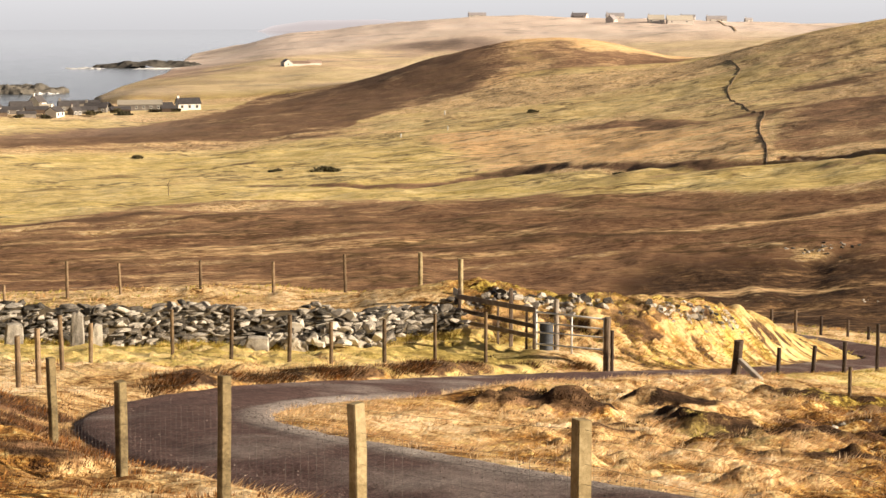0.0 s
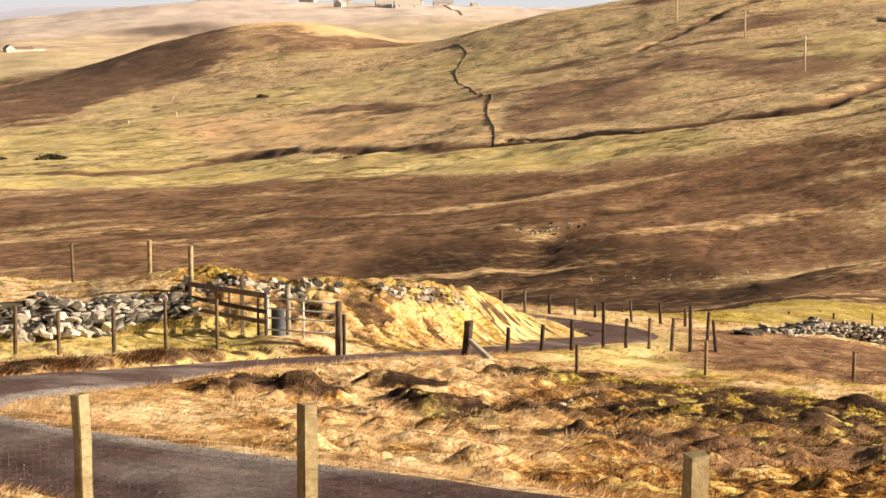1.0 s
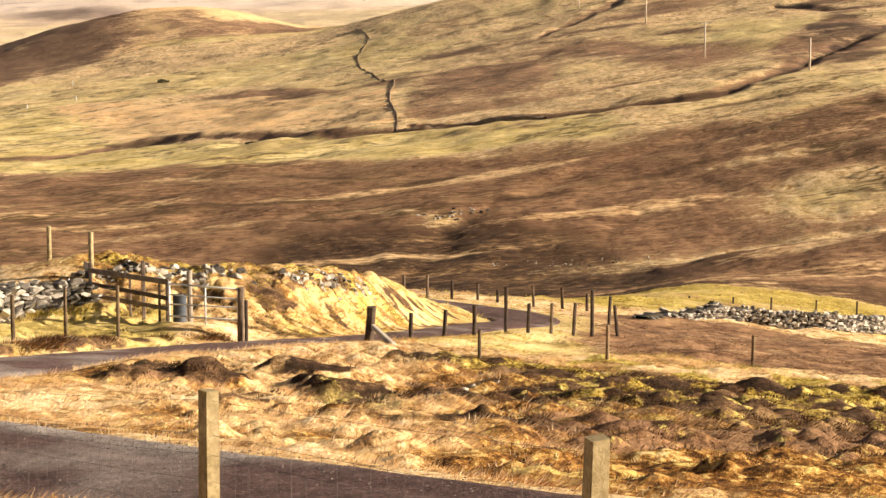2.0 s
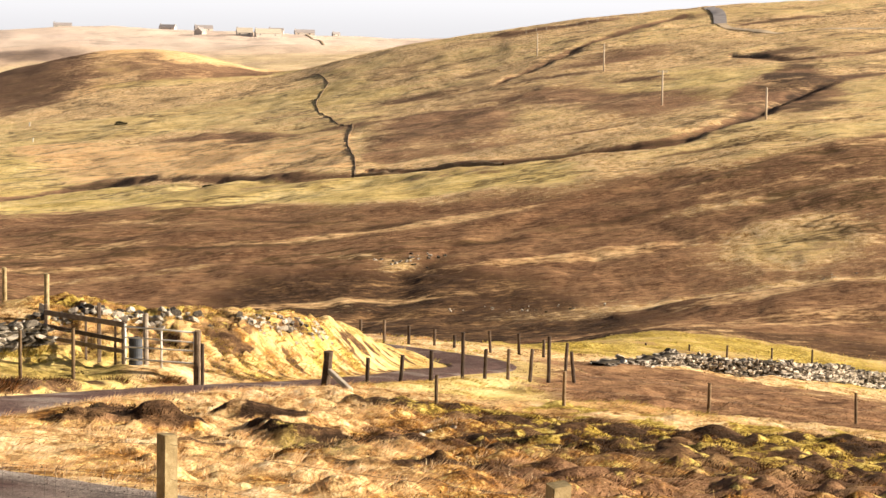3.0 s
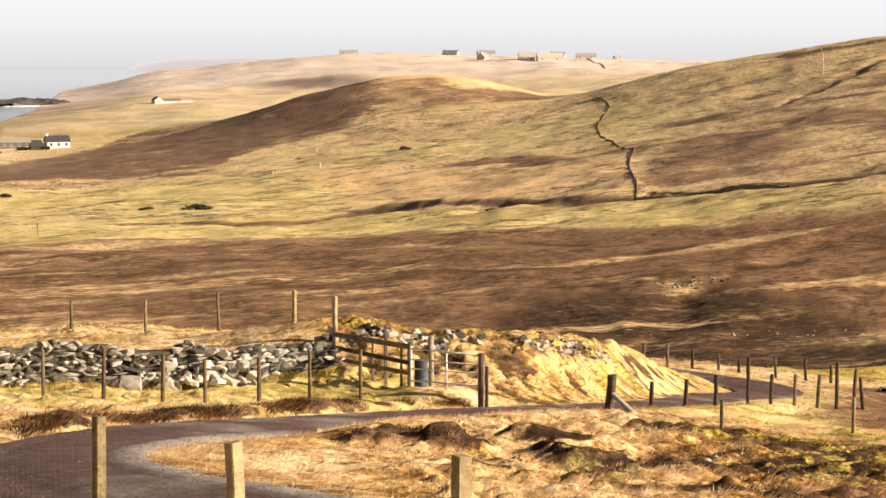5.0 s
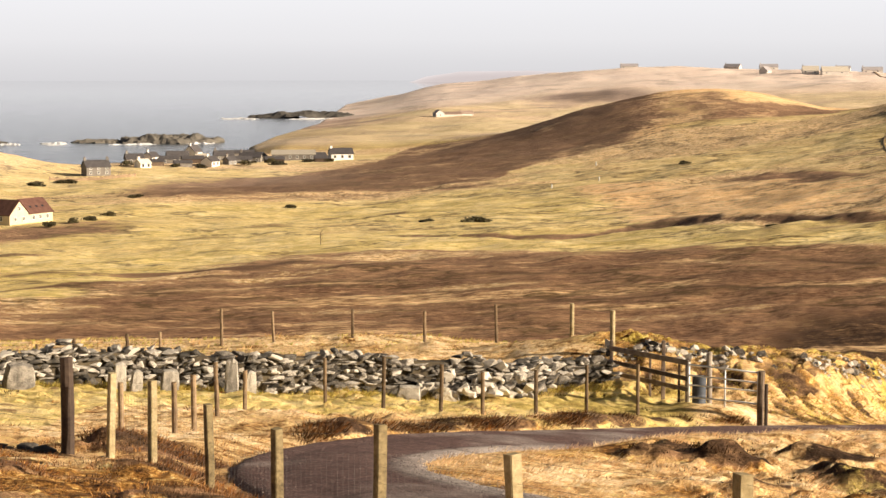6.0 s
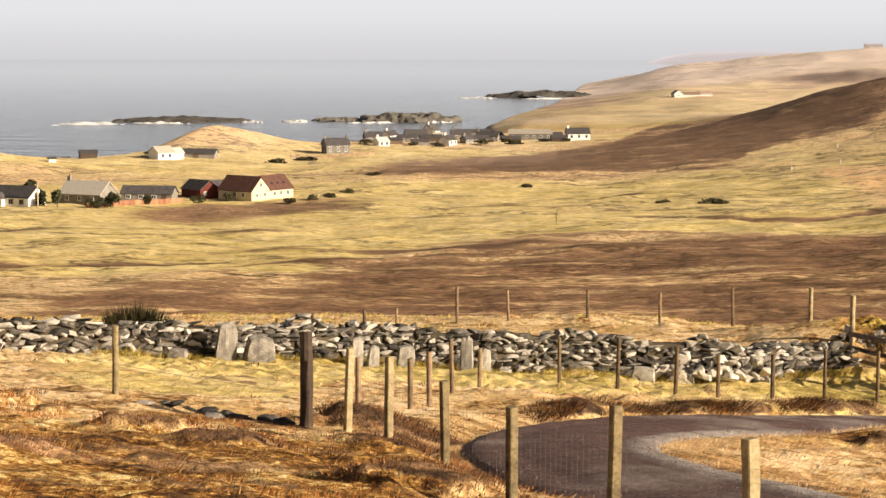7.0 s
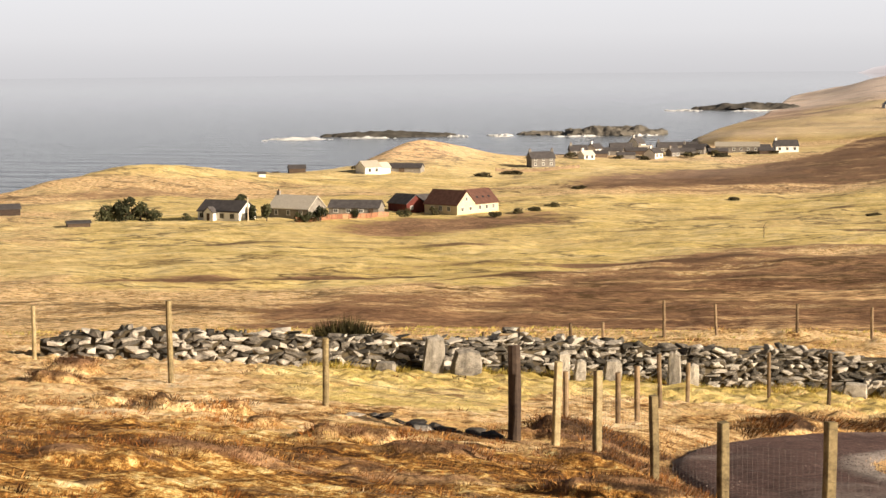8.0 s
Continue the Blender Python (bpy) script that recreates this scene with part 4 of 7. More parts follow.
def build_road():
    pts = line_points(ROAD, 30)
    t = np.gradient(pts, axis=0)
    t /= np.linalg.norm(t, axis=1)[:, None]
    side = np.stack([t[:, 1], -t[:, 0]], 1)
    half = 1.55
    w = np.linspace(-half, half, 25)
    slim = 1 - 0.24 * smooth(0.4, 0.48, np.linspace(0, 1, len(pts)))[:, None] * (1 - smooth(0.72, 0.8, np.linspace(0, 1, len(pts))))[:, None]
    X = pts[:, :1] + side[:, :1] * w[None] * slim
    Y = pts[:, 1:] + side[:, 1:] * w[None] * slim
    Z = lie(pts[:, 0], pts[:, 1])[:, None] - 0.12 + 0.05 + 0.04 * np.cos(w[None] / half * 1.5)
    Z = Z - 0.03 * np.exp(-((np.abs(w[None]) - 0.75) / 0.2)**2) - 0.09 * smooth(1.25, 1.55, np.abs(w[None])) + 0.02 * fbm(X * 1.5, Y * 1.5, 5, 3)
    me = sheet("road", X, Y, Z)
    along = np.linspace(0, 1, len(pts))[:, None]
    inner = smooth(0.75, 1.35, w[None]) * smooth(0.08, 0.14, along) * (1 - smooth(0.36, 0.42, along))
    dust = np.clip(1.9 * inner + 0.5 * smooth(0.1, 0.5, fbm(X / 2.5, Y / 2.5, 19, 3)), 0, 1)
    attr = me.color_attributes.new("dust", "FLOAT_COLOR", "POINT")
    attr.data.foreach_set("color", np.repeat(dust.ravel()[:, None], 4, axis=1).ravel())
    me.materials.append(GRAVEL)
    return tagged(new("road", me), "dark purple-brown gravel farm road in a hairpin", "road", kind="structure")


build_road()


# ---- fences ----
def post_mesh(name, rad, h, seed, square=False):
    """A weathered post, 1 m of shape scaled to its height, with a slanted, chipped top."""
    rng = random.Random(seed)
    bm = bmesh.new()
    sides, levels = (4, 5) if square else (10, 6)
    loops = []
    for k in range(levels):
        z = -0.35 + (h + 0.35) * k / (levels - 1)
        lean_x, lean_y = rng.uniform(-0.06, 0.06) * rad, rng.uniform(-0.06, 0.06) * rad
        ring = []
        for s in range(sides):
            a = 2 * math.pi * (s + 0.5) / sides
            q = rad * (1.28 if square else 1.0) * (1 + rng.uniform(-0.06, 0.06)) * (1 - 0.06 * k / levels)
            top = 0.12 * rad * math.cos(a + seed) if k == levels - 1 else 0
            ring.append(bm.verts.new((q * math.cos(a) + lean_x, q * math.sin(a) + lean_y, z + top)))
        loops.append(ring)
    for a, b in zip(loops[:-1], loops[1:]):
        for s in range(sides):
            bm.faces.new((a[s], a[(s + 1) % sides], b[(s + 1) % sides], b[s]))
    cap = bm.faces.new(loops[-1])
    bmesh.ops.inset_region(bm, faces=[cap], thickness=rad * 0.15, depth=rad * 0.08)
    if square:
        bmesh.ops.bevel(bm, geom=[e for e in bm.edges if abs(e.verts[0].co.z - e.verts[1].co.z) > 0.1], offset=rad * 0.12, segments=2, affect="EDGES")
    return mesh_of(name, bm)


def strand(bm, a, b, rad, sag=0.0, bits=1):
    """A thin wire from a to b."""
    last = None
    for k in range(bits + 1):
        p = a.lerp(b, k / bits) - Vector((0, 0, sag * 4 * (k / bits) * (1 - k / bits)))
        d = (b - a).normalized()
        u = d.cross(Vector((0, 0, 1)))
        u = u.normalized() if u.length > 1e-6 else Vector((1, 0, 0))
        v = d.cross(u)
        ring = [bm.verts.new(p + rad * (u * math.cos(w) + v * math.sin(w))) for w in (0.5, 2.6, 4.7)]
        if last:
            for i in range(3):
                bm.faces.new((last[i], last[(i + 1) % 3], ring[(i + 1) % 3], ring[i]))
        last = ring


def strands(bm, line, rad):
    """One wire strung from post to post, with a little sag in each span."""
    pts = []
    for a, b in zip(line[:-1], line[1:]):
        pts += [a, a.lerp(b, 0.35) - Vector((0, 0, 0.012)), a.lerp(b, 0.7) - Vector((0, 0, 0.011))]
    pts.append(line[-1])
    last = None
    for k, p in enumerate(pts):
        d = (pts[min(k + 1, len(pts) - 1)] - pts[max(k - 1, 0)]).normalized()
        u = d.cross(Vector((0, 0, 1))).normalized()
        v = d.cross(u)
        ring = [bm.verts.new(p + rad * (u * math.cos(w) + v * math.sin(w))) for w in (0.5, 2.6, 4.7)]
        if last:
            for i in range(3):
                bm.faces.new((last[i], last[(i + 1) % 3], ring[(i + 1) % 3], ring[i]))
        last = ring


def fence(label, posts, rad, wires, material=POST_WOOD, wire_rad=0.002, square=False, netting=0.0, group="wire fences"):
    """posts: bearing, distance, top below the eye and lean in degrees of each; wires: heights as shares of the post's."""
    x0, y0 = at(*posts[0][:2])
    root = tagged(new("wire_fence"), label, "fence", group)
    root.location = (x0, y0, ground_z(x0, y0))
    base = root.location.copy()
    tops = []
    for k, (az, r, drop, lean) in enumerate(posts):
        x, y = at(az, r)
        z = ground_z(x, y)
        h = EYE - drop - z
        p = part("post", post_mesh("post", rad * (0.92 + 0.03 * (k * 7 % 5)), h, k * 13 + int(r * 10), square), material, root)
        p.matrix_basis = Matrix.Translation(Vector((x, y, z)) - base) @ pose(0, 0, 0, lean * 0.3, lean, k * 37 % 90 if not square else 30 - az + (k * 5 % 11) - 5)
        tops.append((Vector((x, y, z)) - base, h))
    for share in wires:
        bm = bmesh.new()
        line = [p + Vector((0, 0, h * share)) for p, h in tops]
        strands(bm, line, wire_rad)
        part("wire", bm, WIRE, root)
    if netting:
        bm = bmesh.new()
        for (a, ha), (b, hb) in zip(tops[:-1], tops[1:]):
            n = max(2, int((b - a).length / netting))
            for i in range(1, n):
                p = a.lerp(b, i / n)
                strand(bm, p + Vector((0, 0, 0.05)), p + Vector((0, 0, (ha + (hb - ha) * i / n) * 0.78)), wire_rad * 0.8)
        part("netting", bm, WIRE, root, "thin upright wires of stock netting")["kind"] = "stuff"
    return root


NEAR = [(15.95, 7.5, 1.8, 1), (4.2, 10.3, 2.21, 0), (-2.56, 13.2, 2.72, -1), (-6.66, 15.8, 3.01, 1), (-9.69, 18.6, 3.57, 0), (-11.67, 21.6, 3.85, -1), (-13.36, 24.4, 4.03, 0.5), (-14.59, 26.6, 4.27, 2)]
fence("square wooden stock fence posts with wire netting beside the gravel road", NEAR, 0.052, (0.95, 0.78, 0.68, 0.55, 0.4, 0.28, 0.15), square=True, wire_rad=0.0011, netting=0.15)
WALLSIDE = [(-14.24, 31.2, 5.17, 0), (-12.66, 33.2, 5.52, 0), (-12.08, 34.8, 5.66, 0), (-11.38, 37.7, 5.89, -1), (-10.54, 42.6, 6.85, 1), (-8.13, 44.8, 6.93, 0), (-6.38, 44.3, 6.84, 1), (-4.64, 44.2, 7.01, 2),
            (-3.38, 44.8, 7.29, 0), (-1.77, 46.3, 7.47, 0), (-0.24, 48, 7.61, 0), (1.29, 50, 7.89, 0)]
fence("slim weathered fence posts along the grass verge below the stone wall", WALLSIDE, 0.05, (0.95, 0.7, 0.45), BROWN_WOOD)
fence("stout dark strainer post on the grassy shoulder", [(-15.83, 27.1, 4.11, 0)], 0.105, (), DARK_WOOD)
SHOULDER = [(-15.9, 27.3, 4.5, 0), (-21.49, 31.2, 4.58, 1), (-26.05, 35.5, 4.44, -1), (-29.98, 45, 5.65, 0), (-34, 50, 6.3, 0)]
fence("straw-coloured round fence posts climbing the grassy shoulder", SHOULDER, 0.055, (0.92, 0.7, 0.45))
BACK = [(-16.6, 68, 9.82, 0), (-15.52, 69, 9.8, 0), (-13.97, 69.5, 9.75, 0), (-13.0, 70, 9.77, 0), (-11.18, 70.5, 9.03, 0), (-9.62, 71, 9.22, -3), (-7.26, 72, 9.3, 0), (-5.1, 72, 9.38, 0), (-2.94, 71, 9.0, -1)]
fence("line of thin posts on the bank behind the stone wall", BACK, 0.06, (0.92, 0.6, 0.3), BROWN_WOOD)
fence("two tall posts joined by wires at the end of the bank", [(-0.68, 62, 7.81, 0), (0.53, 57.5, 7.44, 0)], 0.085, (0.93, 0.6), POST_WOOD, 0.004)
ROADSIDE = [(10.05, 53.0, 9.22, 1), (11.06, 57.0, 9.83, 4), (11.97, 59.5, 10.1, 1), (12.92, 62.5, 9.99, 0), (13.60, 63.4, 10.69, 2), (14.29, 65.0, 10.94, 1), (14.96, 66.0, 11.09, 4), (15.52, 66.5, 10.71, 0), (16.01, 68.0, 11.18, 3), (16.29, 67.0, 11.25, -12)]
fence("dark close-set fence posts curving beside the farm road", ROADSIDE, 0.065, (0.9, 0.6, 0.3), DARK_WOOD)
fence("widely spaced posts along the edge of the heather", [(12.15, 46.5, 8.5, 0), (16.01, 50, 8.97, 0), (20.35, 55, 10.07, 1), (24.68, 58.6, 10.81, -2), (29, 62, 11.6, 0)], 0.05, (0.9, 0.5), BROWN_WOOD)
FIELD = [(9.82, 80, 12.3, 0), (10.53, 87, 13.39, 0), (11.27, 88, 13.79, 0), (12.05, 88, 13.93, 0), (12.65, 88, 14.2, 0), (13.74, 88, 13.98, -3), (14.61, 86, 13.74, -3), (15.35, 86, 14.0, 0)]
fence("grey fence posts beside the green verge beyond the road", FIELD, 0.07, (0.9, 0.5), DARK_WOOD)
STRIP = [(16.0, 112, 18.4, 0), (17.11, 112, 18.35, 0), (18.4, 112, 18.26, 0), (19.7, 111, 18.1, 0), (20.82, 110, 17.91, 0), (22.14, 109, 17.79, 0), (23.32, 108, 17.61, 0), (25.5, 107, 17.5, 0)]
fence("far row of thin posts along the green strip by the burn", STRIP, 0.06, (0.9, 0.5), DARK_WOOD)


# ---- dry stone walls, heaps and standing stones ----
def stone_mesh(seed, flat=0.75):
    """An angular block about 1 m across, to be scaled."""
    rng = random.Random(seed)
    bm = bmesh.new()
    for k in range(13):
        a, b = rng.uniform(0, 2 * math.pi), rng.uniform(-1, 1)
        c = math.sqrt(1 - b * b)
        p = Vector((c * math.cos(a), c * math.sin(a), b))
        big = max(abs(v) for v in p)
        bm.verts.new(p / big**flat * 0.5 * rng.uniform(0.86, 1.08))
    got = bmesh.ops.convex_hull(bm, input=bm.verts[:])
    loose = list({g for g in got["geom_interior"] + got["geom_unused"] if isinstance(g, bmesh.types.BMVert) and g.is_valid})
    bmesh.ops.delete(bm, geom=loose, context="VERTS")
    return mesh_of("stone", bm)


STONES = [stone_mesh(300 + k) for k in range(14)]
for me in STONES:
    me.materials.append(STONE)
# Paler copy of the wall stone; the sunlit look is partly in its colour.
BLEACHED_STONE = surface("bleached_wall_stone", (0.08, 0.07, 0.06), (0.33, 0.29, 0.245), (0.68, 0.62, 0.54), 5.0, 0.9, 0.8, 0.03, 0.5, pieces=True)
BLEACHED = [stone_mesh(320 + k) for k in range(10)]
for me in BLEACHED:
    me.materials.append(BLEACHED_STONE)
SLABS = [stone_mesh(450 + k, 0.6) for k in range(5)]
for me in SLABS:
    me.materials.append(BLACK_SLAB)
PALE = [stone_mesh(400 + k, 0.5) for k in range(8)]
for me in PALE:
    me.materials.append(PALE_STONE)


def lay(parent, me, m, base):
    ob = new("stone", me)
    ob.parent = parent
    ob.matrix_basis = Matrix.Translation(-base) @ m
    return ob


def joined(name, metas, parent, base, material, label):
    """Many stones in one mesh, for what nobody could count."""
    vs, fs, n = [], [], 0
    cache = {}
    for me, m in metas:
        if me.name not in cache:
            co = np.empty(len(me.vertices) * 3)
            me.vertices.foreach_get("co", co)
            cache[me.name] = (co.reshape(-1, 3), [tuple(p.vertices) for p in me.polygons])
        co, polys = cache[me.name]
        mm = np.array(Matrix.Translation(-base) @ m)
        vs.append(co @ mm[:3, :3].T + mm[:3, 3])
        fs += [tuple(i + n for i in p) for p in polys]
        n += len(co)
    ob = new(name, soup(name, np.vstack(vs).tolist(), fs))
    ob.data.materials.append(material)
    ob.parent = parent
    return tagged(ob, label, kind="stuff")


def stone_wall(label, line, tops, thick, seed, pick, length=(0.13, 0.5), rise=(0.05, 0.135), meshes=STONES, rubble=STONE):
    """tops: heights at even steps along the line. pick: bearings between which stones are single pieces."""
    rng = random.Random(seed)
    pts = line_points(line, 10)
    seg = np.linalg.norm(np.diff(pts, axis=0), axis=1)
    run = np.concatenate([[0], np.cumsum(seg)])
    total = run[-1]

    def spot(s):
        x, y = np.interp(s, run, pts[:, 0]), np.interp(s, run, pts[:, 1])
        x2, y2 = np.interp(s + 0.3, run, pts[:, 0]), np.interp(s + 0.3, run, pts[:, 1])
        x1, y1 = np.interp(s - 0.3, run, pts[:, 0]), np.interp(s - 0.3, run, pts[:, 1])
        return x, y, math.atan2(y2 - y1, x2 - x1)
    x, y, _ = spot(total / 2)
    base = Vector((x, y, ground_z(x, y)))
    root = tagged(new("stone_wall"), label, "stone wall", "dry stone walls")
    root.location = base
    single, many = [], []
    steps = np.linspace(0, total, len(tops))
    grid = np.linspace(0, total, int(total / 0.25) + 2)
    gx = [spot(s) for s in grid]
    zs = height(np.array([g[0] for g in gx]), np.array([g[1] for g in gx]))
    for side in (-1, 1):
        z = -0.05
        while z < max(tops):
            s = rng.uniform(0, 0.3)
            h = rng.uniform(*rise)
            while s < total:
                w = rng.uniform(*length) * (1.25 if z < 0.3 else 1.0)
                top = np.interp(s, steps, tops) * (0.9 + 0.22 * noise.noise((s * 0.8, seed, 0)))
                if z + h * 0.4 < top and rng.random() > 0.04:
                    x, y, a = spot(s + w / 2)
                    lean = side * (thick / 2 - 0.16 * z / max(tops))
                    px, py = x - math.sin(a) * lean, y + math.cos(a) * lean
                    zz = float(np.interp(s + w / 2, grid, zs)) + z + h / 2 + rng.uniform(-0.025, 0.025)
                    m = pose(px, py, zz, rng.uniform(-14, 14), rng.gauss(0, 10), math.degrees(a) + rng.uniform(-20, 20))
                    m = m @ Matrix.Diagonal((w * 1.08, rng.uniform(0.24, 0.42), h * rng.uniform(0.9, 1.7), 1))
                    b = math.degrees(math.atan2(px, py))
                    near = side < 0 and pick[0] < b < pick[1] and len(single) < 300
                    (single if near else many).append((rng.choice(meshes), m))
                s += w
            z += h * 0.95
    # dark hearting behind the faces, added to close the gaps between the stones
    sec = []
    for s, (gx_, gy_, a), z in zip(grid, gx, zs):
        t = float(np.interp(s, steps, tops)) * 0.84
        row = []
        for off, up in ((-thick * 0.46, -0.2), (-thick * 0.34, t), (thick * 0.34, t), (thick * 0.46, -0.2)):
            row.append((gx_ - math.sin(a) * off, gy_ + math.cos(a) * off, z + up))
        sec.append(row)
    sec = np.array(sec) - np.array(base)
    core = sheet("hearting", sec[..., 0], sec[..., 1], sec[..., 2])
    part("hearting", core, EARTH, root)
    for me, m in single:
        lay(root, me, m, base)
    joined("rubble", many, root, base, rubble, "grey lichened wall stones laid dry")
    return root


stone_wall("long weathered dry stone wall of grey lichened slabs, partly tumbled", [(-29.8, 46.5), (-26, 46.5), (-21, 47.3), (-16, 49), (-13, 50.2), (-10.7, 50.5), (-8.2, 51.4), (-5.7, 52.1), (-3.2, 53), (-1.1, 55), (0.4, 56)],
           [0.45, 0.8, 0.82, 0.85, 0.9, 0.95, 0.98, 1.0, 1.08, 1.1, 1.08, 1.06, 1.06, 1.1, 1.0, 0.8, 0.6], 0.7, 5, (-13.5, -3.0))
stone_wall("low tumbled dry stone wall of pale grey stones in the rough pasture", [(17.0, 84), (18.2, 87), (19.5, 90.5), (21, 91.5), (22.5, 93), (24, 97), (25.2, 100.5), (28.5, 106)],
           [0.12, 0.4, 0.75, 0.85, 0.8, 0.85, 0.9, 0.9, 0.9], 0.9, 9, (17, 24), (0.12, 0.34), (0.07, 0.15), BLEACHED, BLEACHED_STONE)


def scatter_heap(label, spots, seed, size, meshes, count, spread, squat=1.0):
    """Stones tumbled on the slope round given bearings and distances."""
    rng = random.Random(seed)
    x0, y0 = at(*spots[0])
    base = Vector((x0, y0, ground_z(x0, y0)))
    root = tagged(new("stone_heap"), label, "stones", "stone heaps")
    root.location = base
    per = max(1, count // len(spots))
    for az, r in spots:
        cx, cy = at(az, r)
        for k in range(per):
            x, y = cx + rng.gauss(0, spread[0]), cy + rng.gauss(0, spread[1])
            w = rng.uniform(*size)
            h = w * rng.uniform(0.4, 0.75) * squat
            z = ground_z(x, y) + h * 0.22 + (abs(rng.gauss(0, spread[2])) if spread[2] > 0 else spread[2])
            lay(root, rng.choice(meshes), pose(x, y, z, rng.uniform(-25, 25) * squat, rng.uniform(-25, 25) * squat, rng.uniform(0, 360)) @ Matrix.Diagonal((w, w * rng.uniform(0.6, 0.9), h, 1)), base)
    return root


scatter_heap("pale tumbled stones slumped from the face of the wall", [(-4.6, 51.7), (-3.9, 52.0), (-3.2, 52.1), (-2.5, 52.7)], 21, (0.22, 0.55), PALE + STONES[:4], 90, (0.4, 0.25, 0.26))
# Black slabs among the stones stand in for the shaded gaps between them.
scatter_heap("grey stones of a ruined wall showing through the turf mound", [(6.4, 59.4), (6.6, 59.6), (6.9, 60.2), (7.35, 60.9), (7.6, 61.6), (7.85, 62.3), (8.1, 63.1), (8.4, 64.0), (8.7, 64.8)], 22, (0.14, 0.34), BLEACHED[:6] + PALE[:2] + SLABS[:3], 126, (0.17, 0.14, -0.03))
scatter_heap("broken wall stones under the turf beside the hurdle", [(0.7, 58.0), (1.2, 57.9), (1.75, 58.4), (2.2, 58.2), (2.65, 58.2), (3.0, 58.0), (3.4, 58.3), (3.8, 57.8), (4.25, 58.7), (4.6, 58.4)], 23, (0.16, 0.42), BLEACHED[:6] + PALE[:2] + SLABS[:3], 170, (0.26, 0.17, -0.04))
scatter_heap("loose boulders lying in the heather", [(11.8, 37.3), (12.39, 40.1)], 24, (0.15, 0.36), PALE, 6, (0.35, 0.3, -0.05))
scatter_heap("small cairn of grey stones out on the moor", [(11.1, 236.5), (11.6, 237.5)], 25, (0.3, 0.75), STONES, 26, (1.5, 1.6, 0.0))
scatter_heap("dark flat stones at the foot of the grass slope", [(-19.59, 29.5), (-19.09, 28.6), (-17.7, 27.8), (-16.8, 27.4)], 26, (0.16, 0.42), SLABS + BLEACHED[:1], 26, (0.34, 0.1, -0.02), 0.5)
scatter_heap("pale stones in the bed of the burn", [(13.0, 204.5), (13.9, 203.5), (14.7, 203), (15.5, 203), (16.4, 203), (23.8, 209)], 27, (0.15, 0.42), STONES[:5] + PALE[:3], 40, (2.2, 1.0, 0.0))


STANDING = surface("lichened_grey_slab", (0.13, 0.117, 0.1), (0.36, 0.325, 0.28), (0.62, 0.57, 0.49), 3.5, 0.95, 0.8, 0.04, 0.2)


def standing_stone(az, r, w, h, d, turn, label, seed):
    x, y = at(az, r)
    rng = random.Random(seed)
    skew, slim = rng.uniform(-0.12, 0.12), rng.uniform(0.72, 0.92)
    bm = bmesh.new()
    bmesh.ops.create_cube(bm, size=1.0)
    bmesh.ops.subdivide_edges(bm, edges=bm.edges[:], cuts=4, use_grid_fill=True)
    for v in bm.verts:
        c = v.co.copy()
        big = max(abs(c.x), abs(c.y), abs(c.z))
        v.co = c * (0.55 + 0.45 * big / c.length)
        up = v.co.z + 0.5
        v.co.x = v.co.x * (1 - (1 - slim) * up) + skew * up
        v.co.z += 0.2 * skew * v.co.x
        v.co *= 1 + 0.09 * noise.noise(c * 2.6 + Vector((seed, 0, 0))) + 0.05 * noise.noise(c * 7 + Vector((0, seed, 0)))
    ob = new("standing_stone", mesh_of("standing_stone", bm))
    ob.data.materials.append(STANDING)
    ob.matrix_basis = pose(x, y, ground_z(x, y) + h * 0.4, 3, 4, turn) @ Matrix.Diagonal((w, d, h * 1.2, 1))
    return tagged(ob, label, "stone", "upright stones against the wall")


for az, r, w, h, d, turn, text, seed in (
        (-18.15, 47.0, 0.58, 0.95, 0.36, 25, "tall upright grey slab leaning on the wall", 501), (-17.15, 46.9, 0.85, 0.66, 0.5, 30, "broad pale boulder set against the wall", 502),
        (-10.9, 49.2, 0.4, 0.95, 0.25, 5, "dark upright slab in front of the wall", 503), (-10.35, 48.6, 0.32, 0.62, 0.25, 20, "pale leaning slab below the wall", 504),
        (-14.2, 48.2, 0.34, 0.72, 0.25, 24, "pale upright slab by the wall foot", 505), (-13.75, 48.2, 0.33, 0.55, 0.25, 30, "small pale upright stone by the wall foot", 506),
        (-12.75, 48.3, 0.5, 0.6, 0.35, 22, "rounded pale boulder by the wall foot", 507), (-5.6, 51.2, 0.7, 0.4, 0.4, 4, "long pale block low in the wall", 508), (-19.6, 46.6, 0.5, 0.28, 0.35, 4, "pale squat boulder at the wall foot", 509)):
    standing_stone(az, r, w, h, d, turn, text, seed)


# ---- gate, hurdle, drum and the braced post ----
def spot3(az, r, drop):
    x, y = at(az, r)
    return Vector((x, y, EYE - drop))


def bar(a, b, w, h, over=0.0):
    """A squared, bevelled bar from a to b."""
    bm = bmesh.new()
    d = b - a
    box(bm, (d.length + over, w, h), Matrix.Translation(a.lerp(b, 0.5)) @ d.to_track_quat("X", "Z").to_matrix().to_4x4())
    bmesh.ops.bevel(bm, geom=bm.edges[:], offset=min(w, h) * 0.15, segments=1, affect="EDGES")
    return bm


def pipe(a, b, rad, sides=8):
    bm = bmesh.new()
    d = b - a
    bmesh.ops.create_cone(bm, cap_ends=True, segments=sides, radius1=rad, radius2=rad, depth=d.length, matrix=Matrix.Translation(a.lerp(b, 0.5)) @ d.to_track_quat("Z", "X").to_matrix().to_4x4())
    return bm


